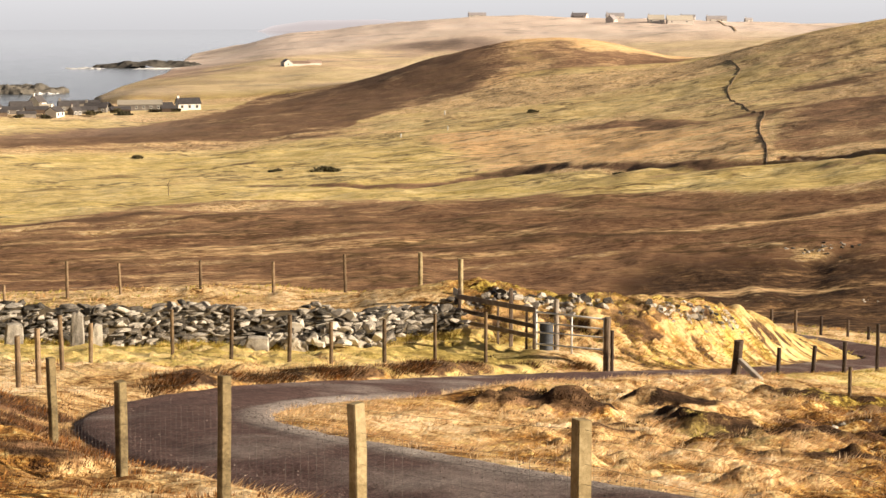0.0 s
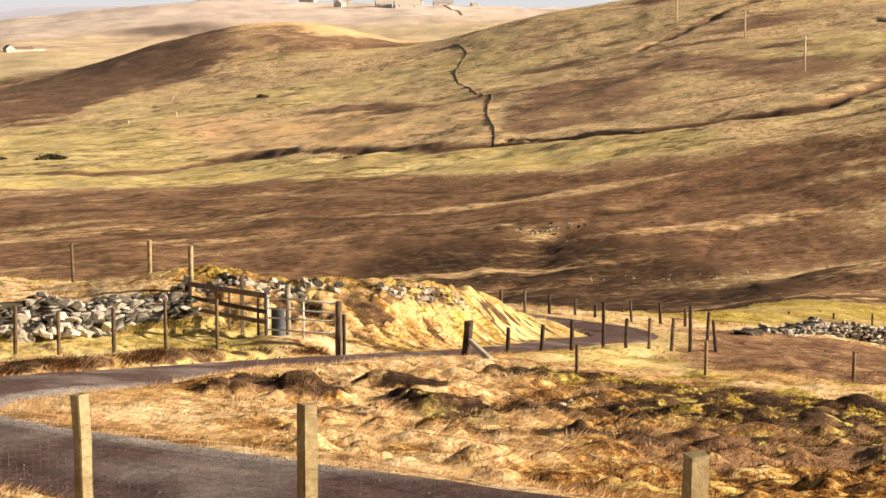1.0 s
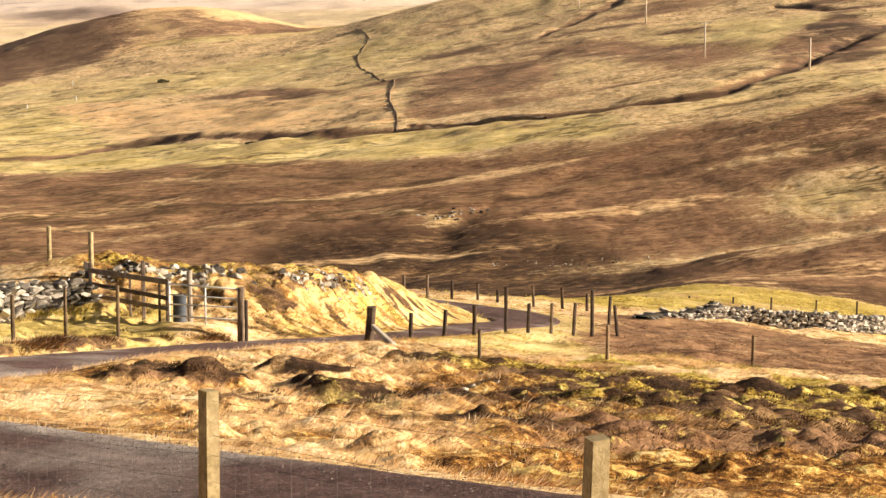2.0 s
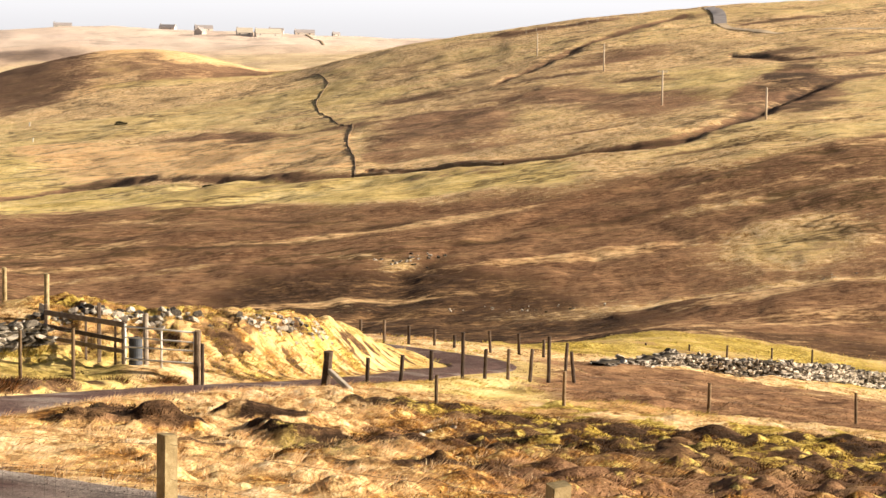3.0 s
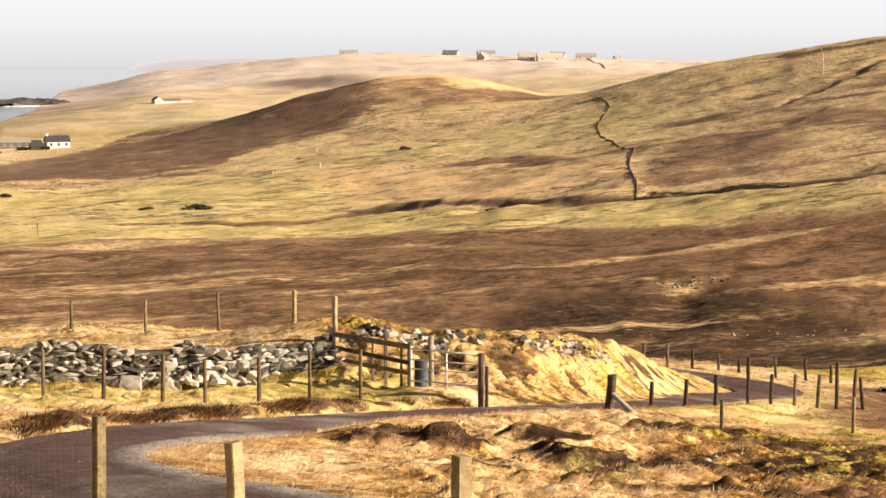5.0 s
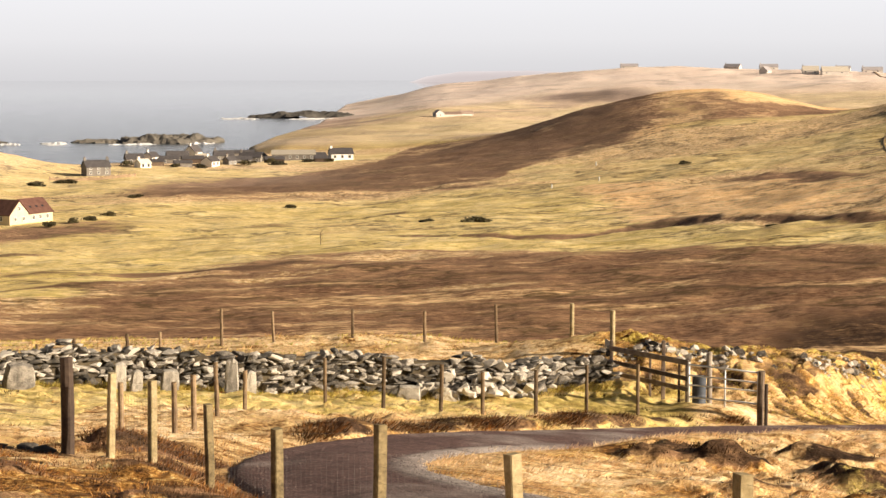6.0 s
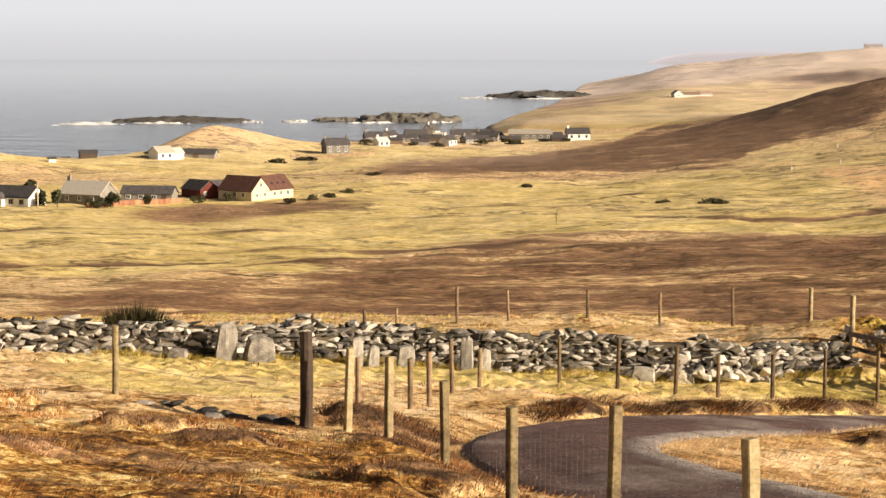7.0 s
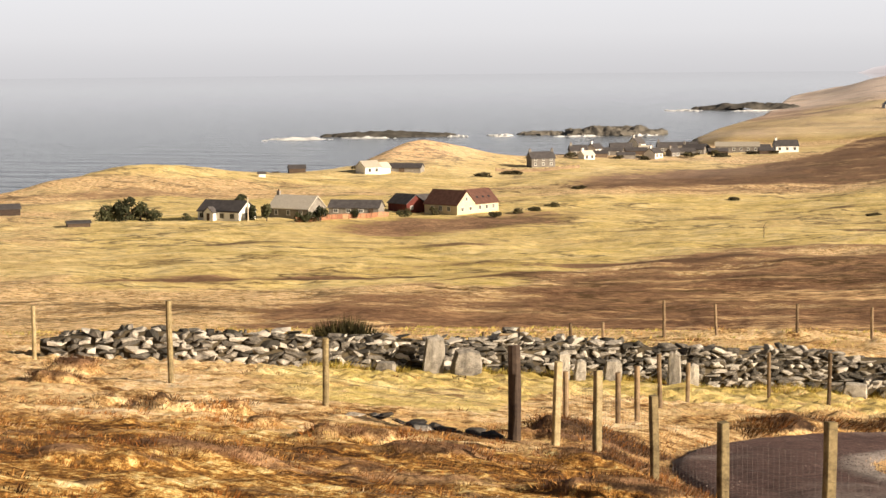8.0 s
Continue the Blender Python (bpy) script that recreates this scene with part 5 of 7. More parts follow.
def build_gate():
    """Four rails between two end stiles, one short stile in the middle."""
    left, right = (2.81, 52.3), (4.86, 51.2)
    base = spot3(*left, 9.42)
    root = tagged(new("field_gate"), "bright galvanised steel four-bar field gate, shut, at the roadside", "gate")
    root.location = base
    for k, (da, db) in enumerate(((8.23, 8.24), (8.52, 8.51), (8.79, 8.74), (9.12, 9.08))):
        part("rail", pipe(spot3(*left, da) - base, spot3(*right, db) - base, 0.026 if k in (0, 3) else 0.021), STEEL, root, even=True)
    for (az, r), top, low, rad in ((left, 8.17, 9.4, 0.032), ((3.88, 51.72), 8.22, 9.28, 0.026), (right, 8.2, 9.14, 0.028)):
        part("stile", pipe(spot3(az, r, top) - base, spot3(az, r, low) - base, rad), STEEL, root, even=True)
    for d in (8.3, 9.02):
        p = spot3(*right, d) - base
        part("hinge", pipe(p, p + Vector((0.14, -0.05, 0)), 0.02), STEEL, root)
    return root


build_gate()


def build_hurdle():
    a0, b0 = (0.48, 57.0), (2.78, 52.45)
    base = spot3(*a0, 9.3)
    root = tagged(new("wooden_hurdle"), "dark weathered wooden rail fence joining gate and bank", "fence")
    root.location = base
    for da, db, high in ((8.52, 8.21, 0.15), (8.92, 8.66, 0.12), (9.25, 8.95, 0.12)):
        part("rail", bar(spot3(*a0, da) - base, spot3(*b0, db) - base, 0.05, high, 0.1), RAIL_WOOD, root)
    for az, r, top, wide in ((0.5, 57.15, 8.3, 0.1), (1.66, 54.9, 8.42, 0.07), (2.05, 54.3, 7.87, 0.11), (2.52, 53.2, 8.3, 0.07), (2.76, 52.6, 8.12, 0.1)):
        x, y = at(az, r)
        part("post", bar(Vector((x, y, ground_z(x, y) - 0.3)) - base, Vector((x, y, EYE - top)) - base, wide, wide), RAIL_WOOD, root)
    return root


build_hurdle()


def round_post(name, az, r, top, rad, material, lean, label, category="post"):
    x, y = at(az, r)
    z = ground_z(x, y)
    root = tagged(new(name), label, category)
    root.location = (x, y, z)
    p = part("shaft", post_mesh("shaft", rad, EYE - top - z, int(r * 7)), material, root, even=False)
    p.matrix_basis = pose(0, 0, 0, 0, lean, 20)
    return root


round_post("gate_post", 4.93, 51.1, 8.18, 0.095, DARK_WOOD, 1, "stout dark wooden gate post at the hinge side")
round_post("gate_stake", 5.1, 50.95, 8.5, 0.05, DARK_WOOD, 0, "short dark stake beside the gate post")
round_post("clapping_post", 3.42, 53.0, 7.99, 0.075, GREY_WOOD, 0, "pale grey post behind the steel gate")


def build_drum():
    x, y = at(3.12, 52.9)
    root = tagged(new("steel_drum"), "dark blue-grey steel drum standing behind the gate", "drum")
    root.location = (x, y, ground_z(x, y))
    paint = surface("blue_grey_paint", (0.03, 0.036, 0.046), (0.06, 0.07, 0.09), (0.13, 0.145, 0.17), 2.0, 0.6, 0.2, 0.01)
    bm = bmesh.new()
    levels = [(z * 0.94, q * 0.7) for z, q in ((0, 0.24), (0.02, 0.27), (0.26, 0.27), (0.28, 0.285), (0.31, 0.27), (0.55, 0.27), (0.57, 0.285), (0.6, 0.27), (0.82, 0.27), (0.84, 0.285), (0.86, 0.27), (0.845, 0.25))]
    rings_ = [[bm.verts.new((q * math.cos(2 * math.pi * s / 20), q * math.sin(2 * math.pi * s / 20), z)) for s in range(20)] for z, q in levels]
    for a, b in zip(rings_[:-1], rings_[1:]):
        for s in range(20):
            bm.faces.new((a[s], a[(s + 1) % 20], b[(s + 1) % 20], b[s]))
    bm.faces.new(rings_[-1])
    bm.faces.new(rings_[0][::-1])
    part("body", bm, paint, root)
    bm = bmesh.new()
    bmesh.ops.create_cone(bm, cap_ends=True, segments=10, radius1=0.035, radius2=0.03, depth=0.03, matrix=Matrix.Translation((0.08, 0.03, 0.8)))
    part("bung", bm, STEEL, root)


build_drum()


def build_strainer():
    x, y = at(8.79, 51)
    z = ground_z(x, y)
    root = tagged(new("strainer_post"), "leaning dark strainer post propped by a pale timber strut", "post")
    root.location = (x, y, z)
    p = part("shaft", post_mesh("shaft", 0.13, EYE - 8.71 - z, 31), DARK_WOOD, root)
    p.matrix_basis = pose(0, 0, 0, 0, 5, 0)
    x2, y2 = at(9.55, 49.2)
    part("strut", bar(Vector((0.1, -0.1, (EYE - 8.65 - z) * 0.44)), Vector((x2 - x, y2 - y, ground_z(x2, y2) - z)), 0.13, 0.14), PALE_TIMBER, root, "pale squared timber strut")


build_strainer()


# ---- houses ----
def prism(bm, x0, x1, y0, y1, eave, ridge, along_x=True, low=-1.5):
    """Walls of one gabled wing, ridge along x or along y."""
    def v(x, y, z):
        return bm.verts.new((x, y, z))
    if along_x:
        ym = (y0 + y1) / 2
        a = [v(x0, y0, low), v(x0, y1, low), v(x0, y1, eave), v(x0, ym, ridge), v(x0, y0, eave)]
        b = [v(x1, y0, low), v(x1, y1, low), v(x1, y1, eave), v(x1, ym, ridge), v(x1, y0, eave)]
    else:
        xm = (x0 + x1) / 2
        a = [v(x1, y0, low), v(x0, y0, low), v(x0, y0, eave), v(xm, y0, ridge), v(x1, y0, eave)]
        b = [v(x1, y1, low), v(x0, y1, low), v(x0, y1, eave), v(xm, y1, ridge), v(x1, y1, eave)]
    bm.faces.new(a)
    bm.faces.new(b[::-1])
    for i in range(5):
        j = (i + 1) % 5
        bm.faces.new((a[j], a[i], b[i], b[j]))
    bmesh.ops.recalc_face_normals(bm, faces=bm.faces[:])


def roof_mesh(x0, x1, y0, y1, eave, ridge, along_x=True, over=0.3, thick=0.22):
    """Two slabs that meet at the ridge and stand out over eaves and verges."""
    bm = bmesh.new()
    if not along_x:
        x0, x1, y0, y1 = y0, y1, x0, x1
    ym = (y0 + y1) / 2
    drop = (ridge - eave) / (ym - y0) * over
    prof = [(y0 - over, eave - drop + 0.05), (ym, ridge + 0.05), (y1 + over, eave - drop + 0.05), (y1 + over, eave - drop + thick), (ym, ridge + thick + 0.08), (y0 - over, eave - drop + thick)]
    ends = []
    for x in (x0 - over, x1 + over):
        ends.append([bm.verts.new((x, y, z) if along_x else (y, x, z)) for y, z in prof])
    a, b = ends
    for i in range(6):
        j = (i + 1) % 6
        bm.faces.new((a[i], a[j], b[j], b[i]))
    for e in ends:
        bm.faces.new((e[0], e[1], e[4], e[5]))
        bm.faces.new((e[1], e[2], e[3], e[4]))
    bmesh.ops.recalc_face_normals(bm, faces=bm.faces[:])
    return bm


def window(parent, m, w, h, frame_material):
    bm = bmesh.new()
    for sx, sz, cx, cz in ((w + 0.2, 0.12, 0, h / 2), (w + 0.2, 0.12, 0, -h / 2), (0.12, h, -w / 2, 0), (0.12, h, w / 2, 0), (0.07, h, 0, 0)):
        box(bm, (sx, 0.14, sz), Matrix.Translation((cx, 0, cz)))
    ob = part("window", bm, frame_material, parent)
    ob.matrix_basis = m
    bm = bmesh.new()
    box(bm, (w, 0.05, h))
    part("pane", bm, GLASS, ob)
    return ob


def chimney(parent, x, y, z, material):
    bm = bmesh.new()
    box(bm, (0.9, 0.6, 1.7), Matrix.Translation((x, y, z + 0.2)))
    box(bm, (1.05, 0.75, 0.15), Matrix.Translation((x, y, z + 1.05)))
    ob = part("chimney", bm, material, parent)
    bm = bmesh.new()
    bmesh.ops.create_cone(bm, segments=8, cap_ends=True, radius1=0.16, radius2=0.13, depth=0.5, matrix=Matrix.Translation((x, y, z + 1.35)))
    part("pot", bm, RED_TILE, ob)


def house(label, az, r, turn, wings, wall, roof, windows=(), chimneys=(), skylights=(), doors=(), lift=0.0, category="house", group="houses of the village", name="house", size=1.0):
    """wings: x0, x1, y0, y1, eave, ridge, ridge along x?, wall and roof when they differ. windows: x, y, z, facing degrees, width, height. The x axis lies square to the bearing, turned by turn."""
    x, y = at(az, r)
    root = tagged(new(name), label, category, group)
    root.matrix_basis = pose(x, y, ground_z(x, y) + lift, 0, 0, turn - az) @ Matrix.Scale(size, 4)
    for w in wings:
        bm = bmesh.new()
        prism(bm, *w[:7])
        part("wall", bm, w[7] if len(w) > 7 else wall, root)
        part("roof", roof_mesh(*w[:7]), w[8] if len(w) > 8 else roof, root)
    frame_mat = GREY_WALL if wall is WHITE_WALL else WHITE_WALL
    for wx, wy, wz, face, ww, wh in windows:
        window(root, pose(wx, wy, wz, 0, 0, face), ww, wh, frame_mat)
    for cx, cy, cz in chimneys:
        chimney(root, cx, cy, cz, wall)
    for sx, sy, sz, tilt, face in skylights:
        bm = bmesh.new()
        box(bm, (0.9, 1.1, 0.1))
        bmesh.ops.bevel(bm, geom=bm.edges[:], offset=0.03, segments=1, affect="EDGES")
        part("skylight", bm, GLASS, root).matrix_basis = pose(sx, sy, sz, 0, 0, face) @ pose(0, 0, 0, tilt)
    for dx, dy, face, dw, dh in doors:
        bm = bmesh.new()
        box(bm, (dw, 0.12, dh))
        part("door", bm, DARK_WOOD, root).matrix_basis = pose(dx, dy, dh / 2, 0, 0, face)
    return root


FARMS = "houses of the near farms"
house("cream farmhouse with red-brown tiled roofs and roof windows", -16.98, 498, 48,
      [(-3.75, 3.75, 0, 12, 2.7, 6.2, False, CREAM_WALL, RED_TILE), (3.75, 13.2, 0.05, 7.5, 2.7, 6.1, True)], CREAM_WALL, RED_TILE,
      [(-1.6, -0.05, 1.5, 0, 0.9, 1.1), (1.6, -0.05, 1.5, 0, 0.9, 1.1), (0, -0.05, 4.2, 0, 0.9, 1.1), (5.5, 0, 1.6, 0, 1.0, 1.2), (8.2, 0, 1.6, 0, 1.0, 1.2), (11, 0, 1.6, 0, 1.0, 1.2), (-3.8, 3, 1.6, 90, 1.1, 1.2), (-3.8, 6, 1.6, 90, 1.1, 1.2), (-3.8, 9, 1.6, 90, 1.1, 1.2)],
      skylights=[(6, 1.7, 4.4, 42, 0), (8.4, 1.7, 4.4, 42, 0), (10.8, 1.7, 4.4, 42, 0), (-2.1, 3, 4.4, 42, -90), (-2.1, 6, 4.4, 42, -90), (-2.1, 9, 4.4, 42, -90)], size=0.965, group=FARMS)
house("dark red boarded barn with a grey roof and a white door", -18.5, 506, 40, [(-3.2, 3.2, 0, 8, 2.6, 4.8, False, RED_BOARD, SLATE), (3.2, 8.6, 0.6, 6.5, 2.2, 4.4, True, WHITE_WALL, SLATE)], RED_BOARD, SLATE, [(-1.5, -0.05, 1.5, 0, 0.9, 1.0)], doors=[(6, 0.55, 0, 2.6, 2.2)], category="barn", size=0.965, group=FARMS, name="barn")
house("long low byre with a dark felted roof behind an orange fence", -20.35, 493, -16, [(-7, 6.8, 0, 6, 1.9, 3.6, True)], GREY_WALL, SLATE, [(-5, -0.05, 1.1, 0, 1.2, 0.9), (-1.5, -0.05, 1.1, 0, 1.2, 0.9), (2, -0.05, 1.1, 0, 1.2, 0.9)], doors=[(4.8, -0.05, 0, 1.2, 1.8)], category="byre", size=0.965, group=FARMS, name="byre")
house("grey harled farmhouse with a pale slated roof and white chimney", -22.3, 482, -38, [(-6.5, 6.5, 0, 7.5, 2.6, 5.6, True, GREY_WALL, PALE_STONE)], GREY_WALL, PALE_STONE, [(-4, -0.05, 1.5, 0, 1, 1.2), (0, -0.05, 1.5, 0, 1, 1.2), (4, -0.05, 1.5, 0, 1, 1.2)], [(-6, 3.75, 5.7)], size=0.965, group=FARMS)
house("white cottage with a dark slate roof and a bright gable end", -24.1, 478, -36, [(-9.5, 3.5, 0, 7.5, 2.4, 4.9, True), (-6.5, -3.5, -1.6, 0.2, 2.2, 3.4, False)], WHITE_WALL, SLATE,
      [(-8.2, -0.05, 1.3, 0, 1.2, 1.2), (-1.8, -0.05, 1.3, 0, 1.2, 1.2), (1.4, -0.05, 1.3, 0, 1.2, 1.2), (3.55, 3.75, 1.3, 90, 1.6, 1.4)], doors=[(-5, -1.65, 0, 0.9, 2.0)], size=0.965, group=FARMS)
house("small pinkish cottage on the shore below the knoll", -19.75, 690, 35, [(-3.5, 3.5, 0, 6, 2.6, 4.6, True), (3.5, 8, 0.5, 5, 2.2, 3.8, True)], WHITE_WALL, PALE_STONE, [(-1.5, -0.05, 1.5, 0, 0.9, 1.1), (1.5, -0.05, 1.5, 0, 0.9, 1.1)])
house("low dark sheds beside the shore cottage", -18.9, 697, -14, [(-7, 7, 0, 6, 1.6, 3.0, True)], GREY_WALL, SLATE, doors=[(0, -0.05, 0, 2, 1.5)], category="shed", name="shed")
house("two-storey grey stone house with a dark slate roof", -14.65, 725, 18, [(-4.9, 4.4, 0, 6.5, 3.4, 5.6, True)], GREY_WALL, SLATE, [(-3.4, -0.05, 1.3, 0, 0.9, 1.0), (-0.3, -0.05, 1.3, 0, 0.9, 1.0), (2.8, -0.05, 1.3, 0, 0.9, 1.0), (-3.4, -0.05, 2.9, 0, 0.9, 0.7), (-0.3, -0.05, 2.9, 0, 0.9, 0.7), (2.8, -0.05, 2.9, 0, 0.9, 0.7)], [(-4.6, 3.25, 5.7), (4.1, 3.25, 5.7)])
VILLAGE = (
    ("grey cottage with a dark roof by the bay", -13.6, 790, 12, 8.5, 6, 2.3, 4.6, GREY_WALL, SLATE), ("white gabled cottage by the water", -13.0, 815, 55, 7, 6, 2.6, 4.8, WHITE_WALL, SLATE),
    ("grey net store with a slate roof", -12.35, 840, 8, 11, 6, 2.6, 5.0, GREY_WALL, SLATE), ("white house with a tall bright gable", -11.75, 858, 62, 8, 6.5, 3.4, 6.6, WHITE_WALL, SLATE),
    ("low dark workshop in the village", -12.6, 795, 5, 9, 6, 2.0, 3.4, GREY_WALL, SLATE), ("grey rendered house with a pale roof", -11.6, 832, 20, 7, 6, 2.6, 4.6, GREY_WALL, PALE_STONE),
    ("white cottage with its gable to the road", -11.25, 788, 58, 7, 6.2, 2.6, 4.8, WHITE_WALL, SLATE), ("small grey outhouse beside the cottage", -10.75, 793, 40, 5, 4.5, 2.2, 3.8, GREY_WALL, SLATE),
    ("grey slated house behind the street", -11.0, 845, 6, 10, 6.5, 2.6, 5.0, GREY_WALL, SLATE), ("grey terrace with a dark roof", -10.25, 830, -10, 11, 6, 2.6, 4.9, GREY_WALL, SLATE),
    ("white cottage among dark sheds", -9.85, 838, 50, 6, 5.5, 2.5, 4.4, WHITE_WALL, SLATE), ("long fish shed with a pale sheeted roof", -8.95, 835, 0, 22, 9, 3.0, 5.0, GREY_WALL, PALE_STONE),
    ("dark shed at the end of the pier", -10.5, 868, 4, 14, 6, 2.2, 3.6, GREY_WALL, SLATE), ("low store with dark doors", -8.2, 840, 15, 8, 6, 2.2, 3.8, GREY_WALL, SLATE),
    ("white house with a dark slate roof on the green slope", -7.5, 833, 14, 11.5, 7, 3.2, 5.9, WHITE_WALL, SLATE), ("pale cottage at the edge of the village", -13.3, 770, 35, 6, 5, 2.2, 4.0, WHITE_WALL, PALE_STONE))
for text, az, r, turn, ln, wd, ev, rd, wall, roof in VILLAGE:
    ln, wd, ev, rd = ln * 0.85, wd * 0.85, ev * 0.86, rd * 0.84
    n = max(2, int(ln / 3))
    house(text, az, r, turn, [(-ln / 2, ln / 2, 0, wd, ev, rd, True)], wall, roof, [(-ln / 2 + ln * (k + 0.5) / n, -0.05, ev * 0.55, 0, 0.9, 1.1) for k in range(n)], [(-ln / 2 + 0.6, wd / 2, rd + 0.1)] if "shed" not in text and "work" not in text and "store" not in text else ())
# Paled roofs and walls: the haze before these far houses is in their colours.
HAZE_SLATE = surface("haze_paled_slate", (0.3, 0.28, 0.29), (0.38, 0.35, 0.36), (0.46, 0.43, 0.43), 0.5, 0.8, 0.2, 0.03)
PALE_HARL = surface("pale_harling", (0.5, 0.46, 0.43), (0.6, 0.56, 0.52), (0.7, 0.66, 0.61), 0.5, 0.9, 0.2, 0.03)
BROWN_ROOF = surface("haze_paled_brown_roof", (0.2, 0.14, 0.11), (0.28, 0.2, 0.16), (0.36, 0.27, 0.22), 0.6, 0.9, 0.2, 0.03)
house("pale farmhouse with long brown-roofed steadings on the coast", -4.6, 1352, 20, [(-2.5, 3.5, 0, 7, 2.6, 4.8, False, PALE_HARL, HAZE_SLATE), (3.5, 17, 1, 7, 1.9, 3.4, True, PALE_HARL, BROWN_ROOF), (17, 26, 2, 8, 2.2, 4.0, True, PALE_HARL, BROWN_ROOF)], PALE_HARL, HAZE_SLATE, [(0.5, -0.05, 1.4, 0, 1, 1.2)])
CREST = (
    ("grey house alone on the skyline", 1.02, 2215, 5, 20, 8, 3.4, 6.6, PALE_HARL, HAZE_SLATE), ("dark-roofed bungalow on the skyline", 4.0, 2200, -20, 18, 9, 2.8, 6.4, PALE_HARL, HAZE_SLATE),
    ("white house with a slate roof on the crest", 5.1, 2190, 10, 20, 8, 4.2, 8.0, PALE_HARL, HAZE_SLATE), ("grey gabled barn below the crest", 5.1, 1975, 60, 9, 9, 3.2, 8.0, PALE_HARL, HAZE_SLATE),
    ("grey byre on the far hillside", 6.3, 1940, 8, 16, 9, 4.0, 9.0, PALE_HARL, PALE_STONE), ("long white farmhouse with a lit gable", 7.0, 1935, 12, 26, 9, 4.5, 9.5, PALE_HARL, PALE_STONE),
    ("pale house behind the farm on the crest", 7.2, 2160, -6, 16, 8, 3.6, 7.0, PALE_HARL, HAZE_SLATE), ("large grey-roofed house on the skyline", 8.06, 2170, 8, 22, 9, 3.8, 7.6, PALE_HARL, HAZE_SLATE), ("small shed at the end of the crest", 9.0, 2170, 20, 8, 6, 2.6, 5, PALE_HARL, HAZE_SLATE))
for text, az, r, turn, ln, wd, ev, rd, wall, roof in CREST:
    ev, rd = ev * 0.85, rd * 0.85
    house(text, az, r, turn, [(-ln / 2, ln / 2, 0, wd, ev, rd, True)], wall, roof, [(-ln / 3, -0.05, ev * 0.55, 0, 1.4, 1.4), (ln / 4, -0.05, ev * 0.55, 0, 1.4, 1.4)], [(-ln / 2 + 0.6, wd / 2, rd + 0.1)], group="houses on the far crest")

for text, az, r, ln, wd, ev, rd, wall, roof in (
        ("low dark shed standing alone in the pasture", -28.45, 475, 5.5, 3, 0.9, 1.3, DARK_WOOD, SLATE), ("dark barn at the edge of the farm fields", -30.5, 525, 7, 5, 1.8, 2.8, DARK_WOOD, SLATE),
        ("dark boat shed among the shore rocks", -22.0, 693, 6, 4, 1.6, 2.6, DARK_WOOD, SLATE), ("small white hut above the shore", -23.05, 655, 2.4, 2.0, 1.2, 1.6, WHITE_WALL, SLATE), ("dark lean-to beside the village houses", -12.2, 782, 7, 4, 1.6, 2.4, GREY_WALL, SLATE),
        ("low grey store among the village sheds", -10.5, 806, 9, 5, 1.7, 2.8, GREY_WALL, SLATE), ("low tarred shed behind the white cottages", -13.05, 783, 8, 4, 1.6, 2.5, DARK_WOOD, SLATE), ("dark net shed near the shore road", -11.9, 806, 9, 5, 1.8, 2.9, DARK_WOOD, SLATE), ("tarred store beside the long fish shed", -9.5, 818, 8, 5, 1.8, 2.8, DARK_WOOD, SLATE), ("dark garage at the end of the village", -8.1, 826, 6, 5, 1.9, 2.8, DARK_WOOD, SLATE)):
    house(text, az, r, 8, [(-ln / 2, ln / 2, 0, wd, ev, rd, True)], wall, roof, category="shed", name="shed")


def board_fence(label, a, b, high, material, n):
    p, q = Vector((*at(*a), 0)), Vector((*at(*b), 0))
    root = tagged(new("board_fence"), label, "fence")
    root.location = (p.x, p.y, ground_z(p.x, p.y))
    for k in range(n):
        s, t = p.lerp(q, k / n), p.lerp(q, (k + 0.92) / n)
        z1, z2 = ground_z(s.x, s.y), ground_z(t.x, t.y)
        part("panel", bar(Vector((s.x, s.y, z1 + high / 2)) - root.location, Vector((t.x, t.y, z2 + high / 2)) - root.location, 0.08, high), material, root)


ORANGE = surface("orange_stained_boards", (0.22, 0.1, 0.06), (0.32, 0.155, 0.09), (0.42, 0.22, 0.13), 0.8, 0.85, 0.2, 0.02)
board_fence("orange-red board fence along the farm garden", (-22.1, 468), (-19.3, 484), 1.25, ORANGE, 16)


# ---- poles, the dyke, the far road, skerries, surf ----
def pole(az, r, high, arm, label):
    x, y = at(az, r)
    root = tagged(new("utility_pole"), label, "pole", "poles on the hillside")
    root.location = (x, y, ground_z(x, y))
    bm = bmesh.new()
    bmesh.ops.create_cone(bm, cap_ends=True, segments=10, radius1=0.22, radius2=0.15, depth=high + 1, matrix=Matrix.Translation((0, 0, high / 2 - 0.5)))
    part("shaft", bm, POLE_WOOD, root, even=True)
    if arm:
        part("crossarm", bar(Vector((-1.1, 0, high - 0.4)), Vector((1.1, 0, high - 0.4)), 0.14, 0.16), POLE_WOOD, root)
        for ix in (-1.0, 0, 1.0):
            bm = bmesh.new()
            bmesh.ops.create_cone(bm, cap_ends=True, segments=8, radius1=0.1, radius2=0.06, depth=0.3, matrix=Matrix.Translation((ix, 0, high - 0.18)))
            part("insulator", bm, PALE_STONE, root)


POLE_WOOD = surface("bleached_pole_wood", (0.4, 0.33, 0.25), (0.56, 0.47, 0.37), (0.68, 0.58, 0.47), 0.8, 0.85, 0.2, 0.02)
